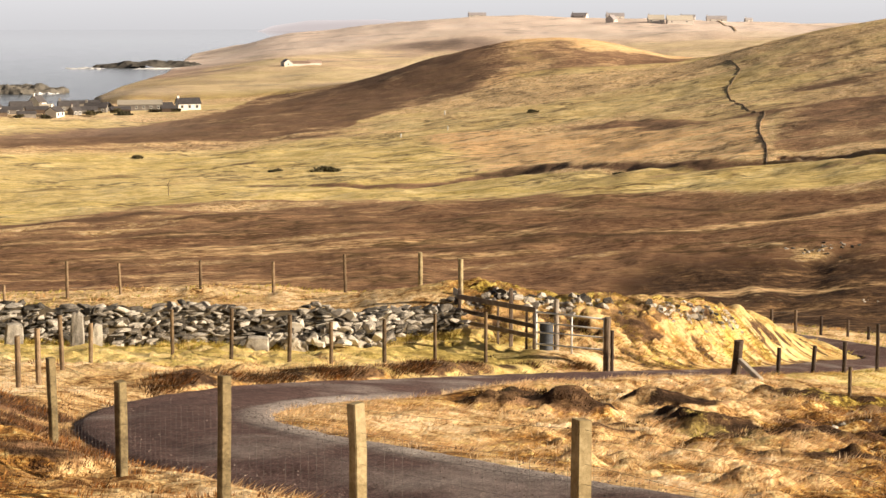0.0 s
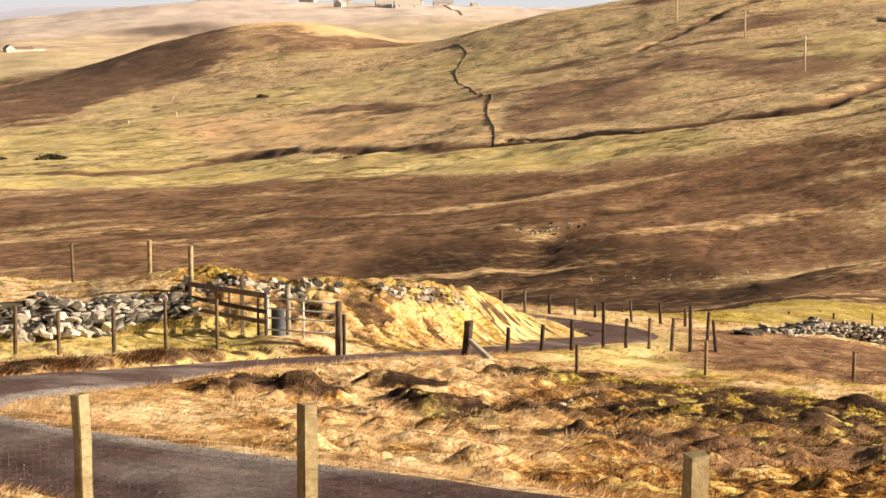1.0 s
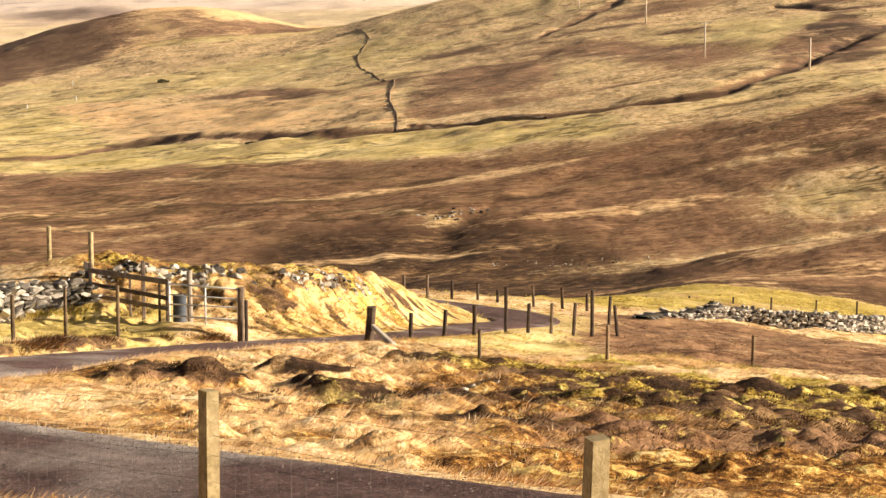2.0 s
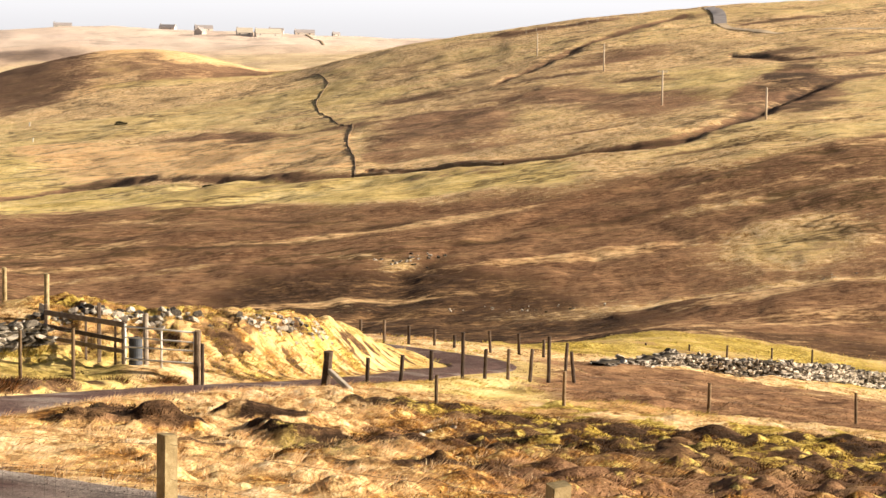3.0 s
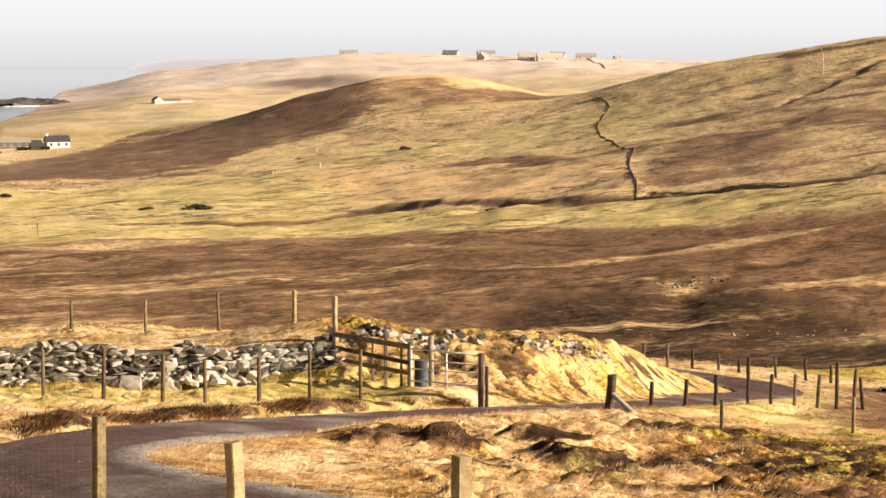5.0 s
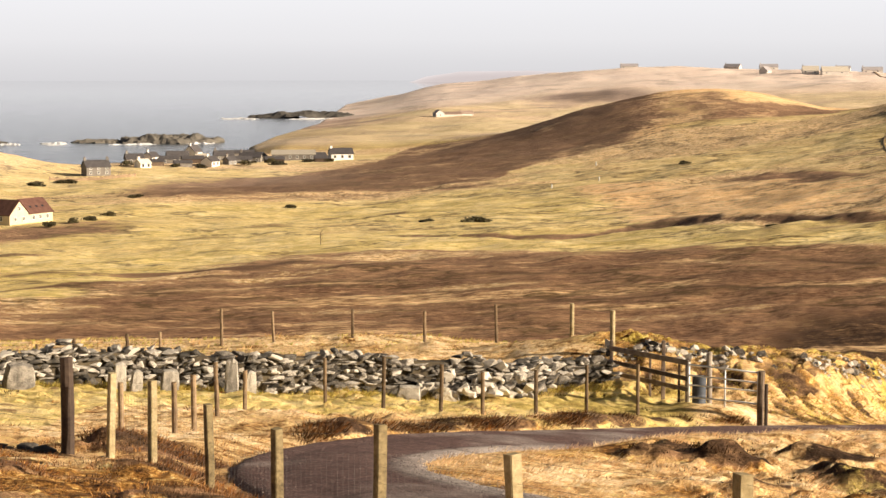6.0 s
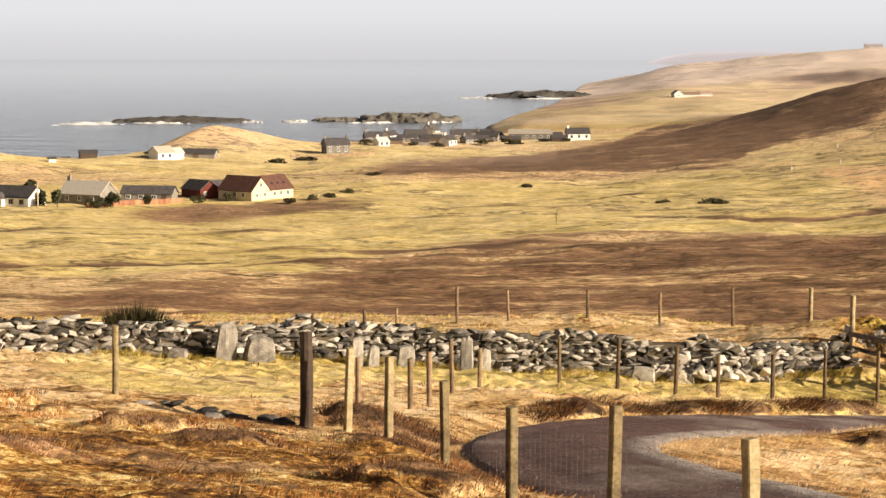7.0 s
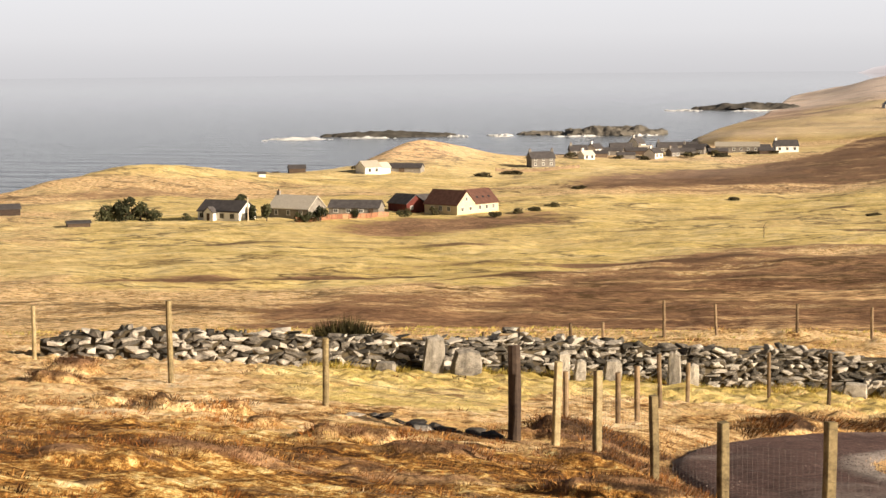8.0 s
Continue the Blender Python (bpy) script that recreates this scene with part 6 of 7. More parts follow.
for az, r, h, arm in ((14.94, 620, 7.2, 0), (16.92, 542, 7.6, 0), (18.66, 420, 7.6, 1), (21.71, 353, 5.8, 0)):
    pole(az, r, h, arm, "bleached wooden electricity pole with a crossarm" if arm else "bleached wooden electricity pole on the hillside")


def dyke(label, line, high, thick, seed):
    pts = line_points(line, 16)
    t = np.gradient(pts, axis=0)
    t /= np.linalg.norm(t, axis=1)[:, None]
    side = np.stack([t[:, 1], -t[:, 0]], 1)
    rng = np.random.RandomState(seed)
    z = height(pts[:, 0], pts[:, 1])
    off = np.array([-0.5, -0.42, -0.2, 0.2, 0.42, 0.5]) * thick
    up = np.array([-0.8, 0.7, 1, 1, 0.7, -0.8]) * high
    X = pts[:, :1] + side[:, :1] * off[None] + rng.uniform(-0.12, 0.12, (len(pts), 6))
    Y = pts[:, 1:] + side[:, 1:] * off[None] + rng.uniform(-0.12, 0.12, (len(pts), 6))
    Z = z[:, None] + up[None] * (1 + rng.uniform(-0.28, 0.22, (len(pts), 1))) + rng.uniform(-0.1, 0.1, (len(pts), 6))
    me = sheet("field_dyke", X, Y, Z)
    me.materials.append(DYKE_STONE)
    return tagged(new("field_dyke", me), label, "stone wall", "field dykes")


DYKE_STONE = surface("mossy_dyke_stone", (0.17, 0.12, 0.075), (0.3, 0.215, 0.135), (0.44, 0.33, 0.21), 0.5, 0.95, 0.6, 0.1)
dyke("mossy dark field dyke winding up the hillside", [(9.6, 350), (9.55, 378), (9.37, 407), (9.4, 440), (9.48, 468), (9.1, 500), (8.78, 527), (8.5, 560), (8.41, 596), (8.6, 628), (8.76, 653), (8.6, 680), (8.35, 700)], 0.12, 0.4, 3)
dyke("low turf-grown dyke along the valley field", [(9.6, 350), (11.5, 347), (14, 337)], 0.6, 1.2, 4)
dyke("dark garden wall in front of the grey stone house", [(-16.1, 706), (-15.2, 709), (-14.2, 712), (-13.6, 716)], 1.2, 0.6, 6)
dyke("thin far dyke running down from the crest farm", [(8.1, 2050), (8.5, 1900), (8.7, 1780)], 0.5, 3, 5)


def far_track(name, label, line, half, lift, material):
    pts = line_points(line, 14)
    t = np.gradient(pts, axis=0)
    t /= np.linalg.norm(t, axis=1)[:, None]
    side = np.stack([t[:, 1], -t[:, 0]], 1)
    w = np.linspace(-half, half, 5)
    X, Y = pts[:, :1] + side[:, :1] * w[None], pts[:, 1:] + side[:, 1:] * w[None]
    me = sheet(name, X, Y, height(X, Y) + lift)
    me.materials.append(material)
    return tagged(new(name, me), label, "road", kind="structure")


ASPHALT = surface("worn_asphalt", (0.3, 0.28, 0.29), (0.4, 0.38, 0.4), (0.5, 0.47, 0.49), 0.3, 0.7, 0.2, 0.05)
far_track("road_far", "worn grey road cresting the far hill", [(20.3, 655), (20.25, 680), (20.05, 715), (19.95, 745)], 2.2, 0.25, ASPHALT)
TRACK = surface("dry_earth_track", (0.44, 0.34, 0.24), (0.62, 0.5, 0.36), (0.76, 0.64, 0.48), 0.4, 0.95, 0.3, 0.05)
far_track("track_far", "pale track crossing the far hillside", [(20.3, 655), (20.45, 640), (21.5, 622), (23.5, 612), (26, 608)], 1.5, 0.12, TRACK)


def skerry(label, az, r, long, deep, high, seed, turn=0.0):
    u, v = np.meshgrid(np.linspace(-1.1, 1.1, 90), np.linspace(-1.1, 1.1, 36), indexing="ij")
    cx, cy = at(az, r)
    a = radians(turn - az)
    X = cx + u * long / 2 * math.cos(a) - v * deep / 2 * math.sin(a)
    Y = cy + u * long / 2 * math.sin(a) + v * deep / 2 * math.cos(a)
    edge = np.clip(1 - (u**2 + v**2) * (0.85 + 0.5 * fbm(u * 3 + seed, v * 2, seed, 3)), -0.4, 1)
    Z = 0.72 * high * np.sign(edge) * np.abs(edge)**0.55 * (0.75 + 0.55 * fbm(u * 4 + seed, v * 3, seed + 3, 4)) + 0.6 * fbm(u * 14, v * 8, seed, 3)
    me = sheet("skerry", X, Y, Z)
    me.materials.append(ROCK)
    return tagged(new("skerry", me), label, "rock", "rocks in the bay")


skerry("long low dark skerry in the bay ringed by surf", -19.3, 1160, 74, 34, 4.6, 3)
skerry("rugged rocky islet off the village", -12.5, 1160, 56, 36, 8.5, 7)
skerry("small dark rocks beside the islet", -14.6, 1165, 34, 16, 3.6, 11)
skerry("dark rocky headland running out into the sea", -8.55, 1665, 92, 46, 9.0, 15)
skerry("low dark shore rocks beyond the village", -10.0, 960, 50, 16, 4.0, 19)
skerry("dark rocks at the shore below the knoll", -22.4, 752, 26, 14, 4.6, 23)
skerry("dark rocks at the shore beside the cottage", -20.9, 760, 22, 12, 3.0, 27)


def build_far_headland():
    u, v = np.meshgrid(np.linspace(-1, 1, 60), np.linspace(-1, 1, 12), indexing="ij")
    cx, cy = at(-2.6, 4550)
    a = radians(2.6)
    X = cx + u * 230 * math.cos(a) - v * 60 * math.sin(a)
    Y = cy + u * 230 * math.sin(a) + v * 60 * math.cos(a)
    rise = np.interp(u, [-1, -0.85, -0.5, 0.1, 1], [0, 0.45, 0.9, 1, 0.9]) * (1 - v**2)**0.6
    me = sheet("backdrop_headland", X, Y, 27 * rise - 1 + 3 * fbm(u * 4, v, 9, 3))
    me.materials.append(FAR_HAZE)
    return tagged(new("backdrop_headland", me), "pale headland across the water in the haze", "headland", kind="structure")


# Haze over the headland is put in as an even glow of its surface.
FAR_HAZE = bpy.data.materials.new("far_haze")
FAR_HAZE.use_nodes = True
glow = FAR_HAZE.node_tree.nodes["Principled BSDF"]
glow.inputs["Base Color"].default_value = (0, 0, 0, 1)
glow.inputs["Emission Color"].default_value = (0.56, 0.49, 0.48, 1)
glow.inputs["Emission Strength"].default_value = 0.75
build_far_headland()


def surf(az, r, long, deep, seed):
    """Ragged foam that breaks through the water where the swell runs up the rocks."""
    u, v = np.meshgrid(np.linspace(-1, 1, 130), np.linspace(-1, 1, 22), indexing="ij")
    cx, cy = at(az, r)
    a = radians(-az)
    X = cx + u * long / 2 * math.cos(a) - v * deep / 2 * math.sin(a)
    Y = cy + u * long / 2 * math.sin(a) + v * deep / 2 * math.cos(a) + 2 * fbm(u * 3, u * 0, seed, 2)
    me = sheet("surf", X, Y, 0.1 + 0.5 * (1 - v**2) * (1 - u**2) - 0.75 * np.maximum(u**2, v**2) + 1.3 * fbm(u * 4 + seed, v * 3, seed, 4))
    me.materials.append(FOAM)
    return tagged(new("surf", me), "white breaking surf on the grey sea", "surf", "breakers", kind="stuff")


FOAM = surface("sea_foam", (0.6, 0.61, 0.62), (0.76, 0.76, 0.77), (0.85, 0.85, 0.85), 0.2, 0.8, 0.4, 0.2)
for az, r, ln, dp, sd in ((-22.1, 1128, 46, 40, 1), (-19.9, 1132, 34, 16, 2), (-15.9, 1150, 20, 44, 3), (-17.2, 1145, 14, 26, 4), (-13.6, 1132, 30, 12, 5), (-10.5, 1625, 40, 46, 6), (-22.6, 738, 12, 8, 8), (-8.4, 1615, 60, 12, 9), (-11.7, 1138, 20, 14, 10)):
    surf(az, r, ln, dp, sd)

RIDGE = [(az, r, EYE - ground_z(*at(az, r)) - 1.25, 0) for az, r in ((14.6, 702), (14.9, 700), (15.2, 699), (15.5, 698), (15.8, 699), (16.1, 700), (16.4, 702), (16.7, 702), (17.0, 704), (17.3, 706), (17.6, 707), (17.9, 708))]
fence("far line of thin pale fence posts along the skyline", RIDGE, 0.1, (0.85, 0.5), POLE_WOOD, 0.01)
MARKER_PAINT = surface("white_marker_paint", (0.6, 0.58, 0.53), (0.72, 0.7, 0.65), (0.8, 0.78, 0.74), 2.0, 0.8, 0.1, 0.005)
for az, r in ((-1.26, 560), (0.14, 572), (0.05, 640)):
    round_post("marker_post", az, r, EYE - ground_z(*at(az, r)) - 1.3, 0.16, MARKER_PAINT, 2, "short white-painted marker post standing in the pasture", "post")


def limb(bm, a, b, r0, r1):
    d = b - a
    bmesh.ops.create_cone(bm, cap_ends=True, segments=7, radius1=r0, radius2=r1, depth=d.length, matrix=Matrix.Translation(a.lerp(b, 0.5)) @ d.to_track_quat("Z", "X").to_matrix().to_4x4())


def build_sapling():
    """A bare young tree with a few thin upright limbs."""
    x, y = at(-8.17, 398)
    root = tagged(new("sapling"), "bare thin sapling standing alone in the pale grass", "tree")
    root.location = (x, y, ground_z(x, y))
    bm = bmesh.new()
    rng = random.Random(8)
    limb(bm, Vector((0, 0, -0.2)), Vector((0.05, 0, 2.7)), 0.09, 0.03)
    for k in range(7):
        a, z = k * 2.1, 0.8 + 0.25 * k
        limb(bm, Vector((0, 0, z)), Vector((0.45 * math.cos(a), 0.45 * math.sin(a), z + rng.uniform(0.5, 0.9))), 0.04, 0.015)
    part("trunk", bm, BROWN_WOOD, root)


build_sapling()
pole(-23.5, 474, 5.6, False, "thin pale pole beside the white cottage")
fence("small wooden garden fence beside the cream house", [(-15.75, 497, 40.6, 0), (-15.6, 500, 40.5, 2), (-15.42, 503, 40.5, 0), (-15.2, 506, 40.4, -2), (-15.0, 509, 40.4, 0)], 0.12, (0.9, 0.5), DARK_WOOD, 0.02)


# ---- grass, heather, bushes and trees ----
def blade_material():
    m = bpy.data.materials.new("grass_blades")
    m.use_nodes = True
    n, l = m.node_tree.nodes, m.node_tree.links
    n.remove(n["Principled BSDF"])
    tint = n.new("ShaderNodeAttribute")
    tint.attribute_name = "tint"
    island = n.new("ShaderNodeNewGeometry").outputs["Random Per Island"]
    col = blend(n, l, 0.4, tint.outputs["Color"], ramp(n, l, island, [(0.0, (0.3, 0.29, 0.28)), (0.5, (0.5, 0.5, 0.5)), (1.0, (0.72, 0.72, 0.7))]), "OVERLAY")
    d, t, mix = n.new("ShaderNodeBsdfDiffuse"), n.new("ShaderNodeBsdfTranslucent"), n.new("ShaderNodeMixShader")
    l.new(col, d.inputs["Color"])
    l.new(col, t.inputs["Color"])
    mix.inputs[0].default_value = 0.35
    l.new(d.outputs[0], mix.inputs[1])
    l.new(t.outputs[0], mix.inputs[2])
    l.new(mix.outputs[0], n["Material Output"].inputs["Surface"])
    return m


BLADES = blade_material()


def blades(name, label, x, y, tall, wide, spread, tint, count, seed, lean=(0.3, -0.12), droop=0.55):
    """Tufts of thin three-cornered blades, each tuft fanned out from its foot."""
    rng = np.random.RandomState(seed)
    n = len(x)
    z = height(x, y)
    k = n * count
    i = np.repeat(np.arange(n), count)
    a, q = rng.uniform(0, 2 * np.pi, k), np.sqrt(rng.uniform(0, 1, k))
    ox, oy = np.cos(a) * q, np.sin(a) * q
    h = tall[i] * rng.uniform(0.55, 1.1, k) * (1 - 0.35 * q)
    fx, fy = x[i] + ox * spread[i], y[i] + oy * spread[i]
    fz = z[i] - 0.05
    face = rng.uniform(0, np.pi, k)
    wx, wy = np.cos(face) * wide[i] / 2, np.sin(face) * wide[i] / 2
    tx = fx + h * (ox * droop + lean[0] + rng.normal(0, 0.16, k))
    ty = fy + h * (oy * droop + lean[1] + rng.normal(0, 0.16, k))
    co = np.stack([np.stack([fx - wx, fy - wy, fz], -1), np.stack([fx + wx, fy + wy, fz], -1), np.stack([tx, ty, fz + h], -1)], 1).reshape(-1, 3)
    me = bpy.data.meshes.new(name)
    me.vertices.add(len(co))
    me.vertices.foreach_set("co", co.ravel())
    me.loops.add(len(co))
    me.loops.foreach_set("vertex_index", np.arange(len(co), dtype=np.int32))
    me.polygons.add(k)
    me.polygons.foreach_set("loop_start", np.arange(0, len(co), 3, dtype=np.int32))
    me.update(calc_edges=True)
    attr = me.color_attributes.new("tint", "FLOAT_COLOR", "POINT")
    attr.data.foreach_set("color", np.repeat(np.concatenate([tint, np.ones((n, 1))], 1)[i], 3, axis=0).ravel())
    me.materials.append(BLADES)
    return tagged(new(name, me), label, "grass", kind="stuff")


def sow(n, az0, az1, r0, r1, power, seed):
    rng = np.random.RandomState(seed)
    r = r0 + (r1 - r0) * rng.uniform(0, 1, n)**power
    x, y = polar(rng.uniform(az0, az1, n), r)
    d = near_line(x, y, ROAD_XY)[0]
    keep = d > 1.35 + 0.35 * fbm(x * 1.3, y * 1.3, 12, 3)
    return x[keep], y[keep], rng


def pick_tint(options, rng, n):
    """A colour for each tuft, from a few grasses."""
    c = np.array(options)[rng.randint(0, len(options), n)]
    return np.clip(c * rng.uniform(0.75, 1.2, (n, 1)), 0, 1)


PALE_STRAW = [(0.88, 0.64, 0.38), (0.82, 0.55, 0.29), (0.66, 0.4, 0.17), (0.9, 0.69, 0.45)]
GOLD_TURF = [(0.73, 0.55, 0.2), (0.62, 0.51, 0.15), (0.44, 0.4, 0.09), (0.6, 0.5, 0.15)]
RUST = [(0.44, 0.2, 0.06), (0.3, 0.125, 0.038), (0.56, 0.3, 0.1), (0.2, 0.08, 0.028)]
HEATHER = [(0.055, 0.03, 0.018), (0.1, 0.052, 0.028), (0.045, 0.026, 0.016), (0.19, 0.11, 0.05)]
# Dark heather of the hags, blackened further by the shade of their faces.
HAG_SHADE_HEATH = [(0.022, 0.013, 0.009), (0.03, 0.018, 0.012), (0.05, 0.028, 0.016), (0.016, 0.01, 0.008)]
MOUND_TURF = [(0.62, 0.45, 0.16), (0.5, 0.35, 0.11), (0.72, 0.53, 0.22), (0.34, 0.21, 0.065)]
DRY_BROWN = [(0.3, 0.165, 0.095), (0.22, 0.12, 0.07), (0.42, 0.25, 0.14), (0.15, 0.08, 0.045)]
MOSS = [(0.46, 0.33, 0.075), (0.34, 0.24, 0.05), (0.56, 0.42, 0.13), (0.2, 0.13, 0.03)]


def sow_straw():
    x, y, rng = sow(46000, -34, 30, 9, 66, 0.85, 1)
    az, r = np.degrees(np.arctan2(x, y)), np.hypot(x, y)
    turf = turf_of(az, r)
    body = fbm(x / 2.2, y / 2.2, 14, 3)
    keep = (rng.uniform(0, 1, len(x)) > 0.55 * turf + 0.5 * smooth(-9, -14, az) * (1 - smooth(21, 27, r))) & (body > -0.35 + 0.3 * rng.normal(0, 1, len(x))) & ((hags(x, y) < rng.uniform(0.05, 0.16, len(x))) | (az < -8) | (az > 9.5))
    x, y, az, r, turf, body = (v[keep] for v in (x, y, az, r, turf, body))
    n = len(x)
    tint = pick_tint(PALE_STRAW, rng, n)
    rusty = (0.8 * smooth(-9, -14, az) * (1 - smooth(21, 27, r)) + 0.7 * smooth(9, 14, az) * (1 - smooth(44, 50, r)) + 0.4 * (body < -0.05)) > rng.uniform(0.1, 1, n)
    tint[rusty] = pick_tint(RUST, rng, rusty.sum())
    dark = np.maximum(dark_patch(x, y), 0.75 * smooth(9, 16, az + 6 * fbm(x / 3.5, y / 3.5, 115, 3)) * (0.3 * smooth(17, 21, r) + 0.7 * smooth(25, 35, r)) * (1 - smooth(46, 50, r))) > rng.uniform(0.15, 0.9, n)
    tint[dark] = pick_tint(HEATHER, rng, dark.sum())
    cushion = cushions_of(x, y) > rng.uniform(0.3, 1.1, n)
    tint[cushion] = pick_tint(MOSS, rng, cushion.sum())
    grn = turf > rng.uniform(0, 0.8, n)
    grn |= (smooth(8, 11, az) * smooth(49, 53, r)) > rng.uniform(0, 1, n)
    tint[grn] = pick_tint(GOLD_TURF, rng, grn.sum())
    hump = (smooth(0, 2, az) * smooth(52, 54, r) * (1 - smooth(12, 14, az))) > rng.uniform(0, 1, n)
    tint[hump] = pick_tint(MOUND_TURF, rng, hump.sum())
    drab = (smooth(13.5, 16, az) * smooth(51, 55, r)) > rng.uniform(0, 1, n)
    tint[drab] = pick_tint(DRY_BROWN, rng, drab.sum())
    tall = (0.035 + 0.06 * rng.uniform(0, 1, n)**3 + 0.1 * np.clip(body, 0, 1)) * (1 - 0.4 * turf) * (1 + 0.8 * smooth(-11, -8, az)) * (1 - 0.5 * np.exp(-(near_line(x, y, MOUND_XY)[0] / 5)**2))
    wide = 0.006 + 0.00032 * r
    blades("grass_tussocks", "straw-coloured winter grass tussocks bent by the wind", x, y, tall, wide, 0.1 + 0.16 * rng.uniform(0, 1, n), tint, 14, 2, (0.9, -0.5), 1.3)


sow_straw()


def sow_long_straw():
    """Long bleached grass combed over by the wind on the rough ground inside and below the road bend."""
    x, y, rng = sow(9000, -7, 16, 17, 47, 0.8, 61)
    az, r = np.degrees(np.arctan2(x, y)), np.hypot(x, y)
    body = fbm(x / 1.7, y / 0.9, 63, 3)
    bare = np.maximum(dark_patch(x, y), smooth(9, 14, az + 5 * fbm(x / 3.5, y / 3.5, 115, 3)) * smooth(22, 30, r))
    keep = (rough_tops(x, y) > rng.uniform(0.05, 0.5, len(x))) & (bare < rng.uniform(0.3, 1.0, len(x))) & (blot(az, r, 8.6, 31.5, 1.8, 2.6, -1.0) < rng.uniform(0.2, 0.9, len(x))) & (hags(x, y) < rng.uniform(0.03, 0.12, len(x)))
    x, y, r, body = x[keep], y[keep], r[keep], body[keep]
    n = len(x)
    blades("long_straw_grass", "long bleached straw grass combed over by the wind", x, y, 0.08 + 0.12 * rng.uniform(0, 1, n) + 0.12 * np.clip(body, 0, 0.6), 0.006 + 0.00034 * r, 0.16 + 0.14 * rng.uniform(0, 1, n), pick_tint(PALE_STRAW[:2] + PALE_STRAW[3:], rng, n), 14, 62, (0.7, -0.6), 1.3)


sow_long_straw()


def sow_heather():
    x, y, rng = sow(15000, -34, 30, 9, 52, 0.8, 5)
    az, r = np.degrees(np.arctan2(x, y)), np.hypot(x, y)
    clump = fbm(x / 1.6, y / 2.4, 33, 3)
    zone = 0.55 * smooth(-9, -15, az) * (1 - smooth(23, 30, r)) + 0.6 * smooth(-5, -9, az) * smooth(14, 17, r) * (1 - smooth(27, 32, r)) + smooth(7, 13, az) * (0.4 * smooth(15, 22, r) + 0.6 * smooth(25, 35, r)) * (1 - smooth(42, 47, r)) + 0.28 + hags(x, y)
    keep = (clump > 0.22 - 0.3 * zone) & (zone > rng.uniform(0.15, 0.9, len(x)))
    x, y, az, r = x[keep], y[keep], az[keep], r[keep]
    n = len(x)
    tint = pick_tint(HEATHER, rng, n)
    deep = (hags(x, y) > 0.08) & (az > -8) & (az < 10)
    tint[deep] = pick_tint(HAG_SHADE_HEATH, rng, deep.sum())
    left = (az < 0) & (rng.uniform(0, 1, n) > 0.15)
    tint[left] = pick_tint(RUST, rng, left.sum())
    bright = cushions_of(x, y) > rng.uniform(0.3, 0.9, n)
    tint[bright] = pick_tint(MOSS, rng, bright.sum())
    blades("heather", "dark brown heather and yellow moss cushions in the rough ground", x, y, 0.05 + 0.09 * rng.uniform(0, 1, n)**2 + 0.06 * np.clip(hags(x, y), 0, 1) * rng.uniform(0.2, 1, n), 0.01 + 0.0004 * r, 0.16 + 0.16 * rng.uniform(0, 1, n), tint, 30, 6, (0.05, 0), 0.8)


sow_heather()


def sow_bank_heather():
    """Bushy red-brown heather on the bank where the two fences meet and in clumps along the shoulder."""
    x, y, rng = sow(26000, -31, -10.5, 18, 39, 0.9, 67)
    high = hags(x, y)
    keep = high > rng.uniform(0.04, 0.22, len(x))
    x, y, high = x[keep], y[keep], high[keep]
    n = len(x)
    blades("bank_heather", "bushy red-brown winter heather on the bank by the fence", x, y, 0.05 + 0.11 * rng.uniform(0, 1, n)**2, np.full(n, 0.011), 0.12 + 0.14 * rng.uniform(0, 1, n), pick_tint(DRY_BROWN + HEATHER[1:] + RUST[1:2], rng, n), 22, 68, (0.1, 0), 0.5)


sow_bank_heather()


def sow_far_turf():
    x, y, rng = sow(7000, -34, 30, 62, 135, 0.8, 9)
    n = len(x)
    r = np.hypot(x, y)
    az = np.degrees(np.arctan2(x, y))
    tint = pick_tint(PALE_STRAW[1:3] + GOLD_TURF, rng, n)
    drab = (smooth(13.5, 16, az) * (1 - smooth(84, 90, r))) > rng.uniform(0, 1, n)
    tint[drab] = pick_tint(DRY_BROWN, rng, drab.sum())
    hump = (smooth(0, 2, az) * (1 - smooth(10.5, 12, az)) * (1 - smooth(70, 75, r))) > rng.uniform(0, 1, n)
    tint[hump] = pick_tint(MOUND_TURF, rng, hump.sum())
    low = 1 - 0.6 * smooth(12, 16, az)
    blades("bank_grass", "rough golden grass on the bank and verges beyond the wall", x, y, (0.1 + 0.16 * rng.uniform(0, 1, n)) * low * (1 - 0.65 * np.exp(-(near_line(x, y, MOUND_XY)[0] / 5)**2)), 0.012 + 0.0006 * r, 0.25 + 0.2 * rng.uniform(0, 1, n), tint, 12, 10, (0.5, -0.3), 0.9)



sow_far_turf()


def sow_mound():
    """Long grass combed down the face of the turf mound."""
    rng = np.random.RandomState(27)
    n = 6500
    x, y = polar(rng.uniform(-1, 12.5, n), rng.uniform(55, 66, n))
    keep = (mound_face(x, y) > 0.4) & (near_line(x, y, ROAD_XY)[0] > 1.7) & (fbm(x / 0.9, y / 0.9, 29, 3) > -0.15)
    x, y = x[keep], y[keep]
    n = len(x)
    blades("mound_grass", "long golden grass hanging down the turf mound", x, y, 0.05 + 0.09 * rng.uniform(0, 1, n), np.full(n, 0.026), 0.12 + 0.14 * rng.uniform(0, 1, n), pick_tint(MOUND_TURF + GOLD_TURF[:2], rng, n), 16, 28, (0.5, -1.3), 0.7)


sow_mound()


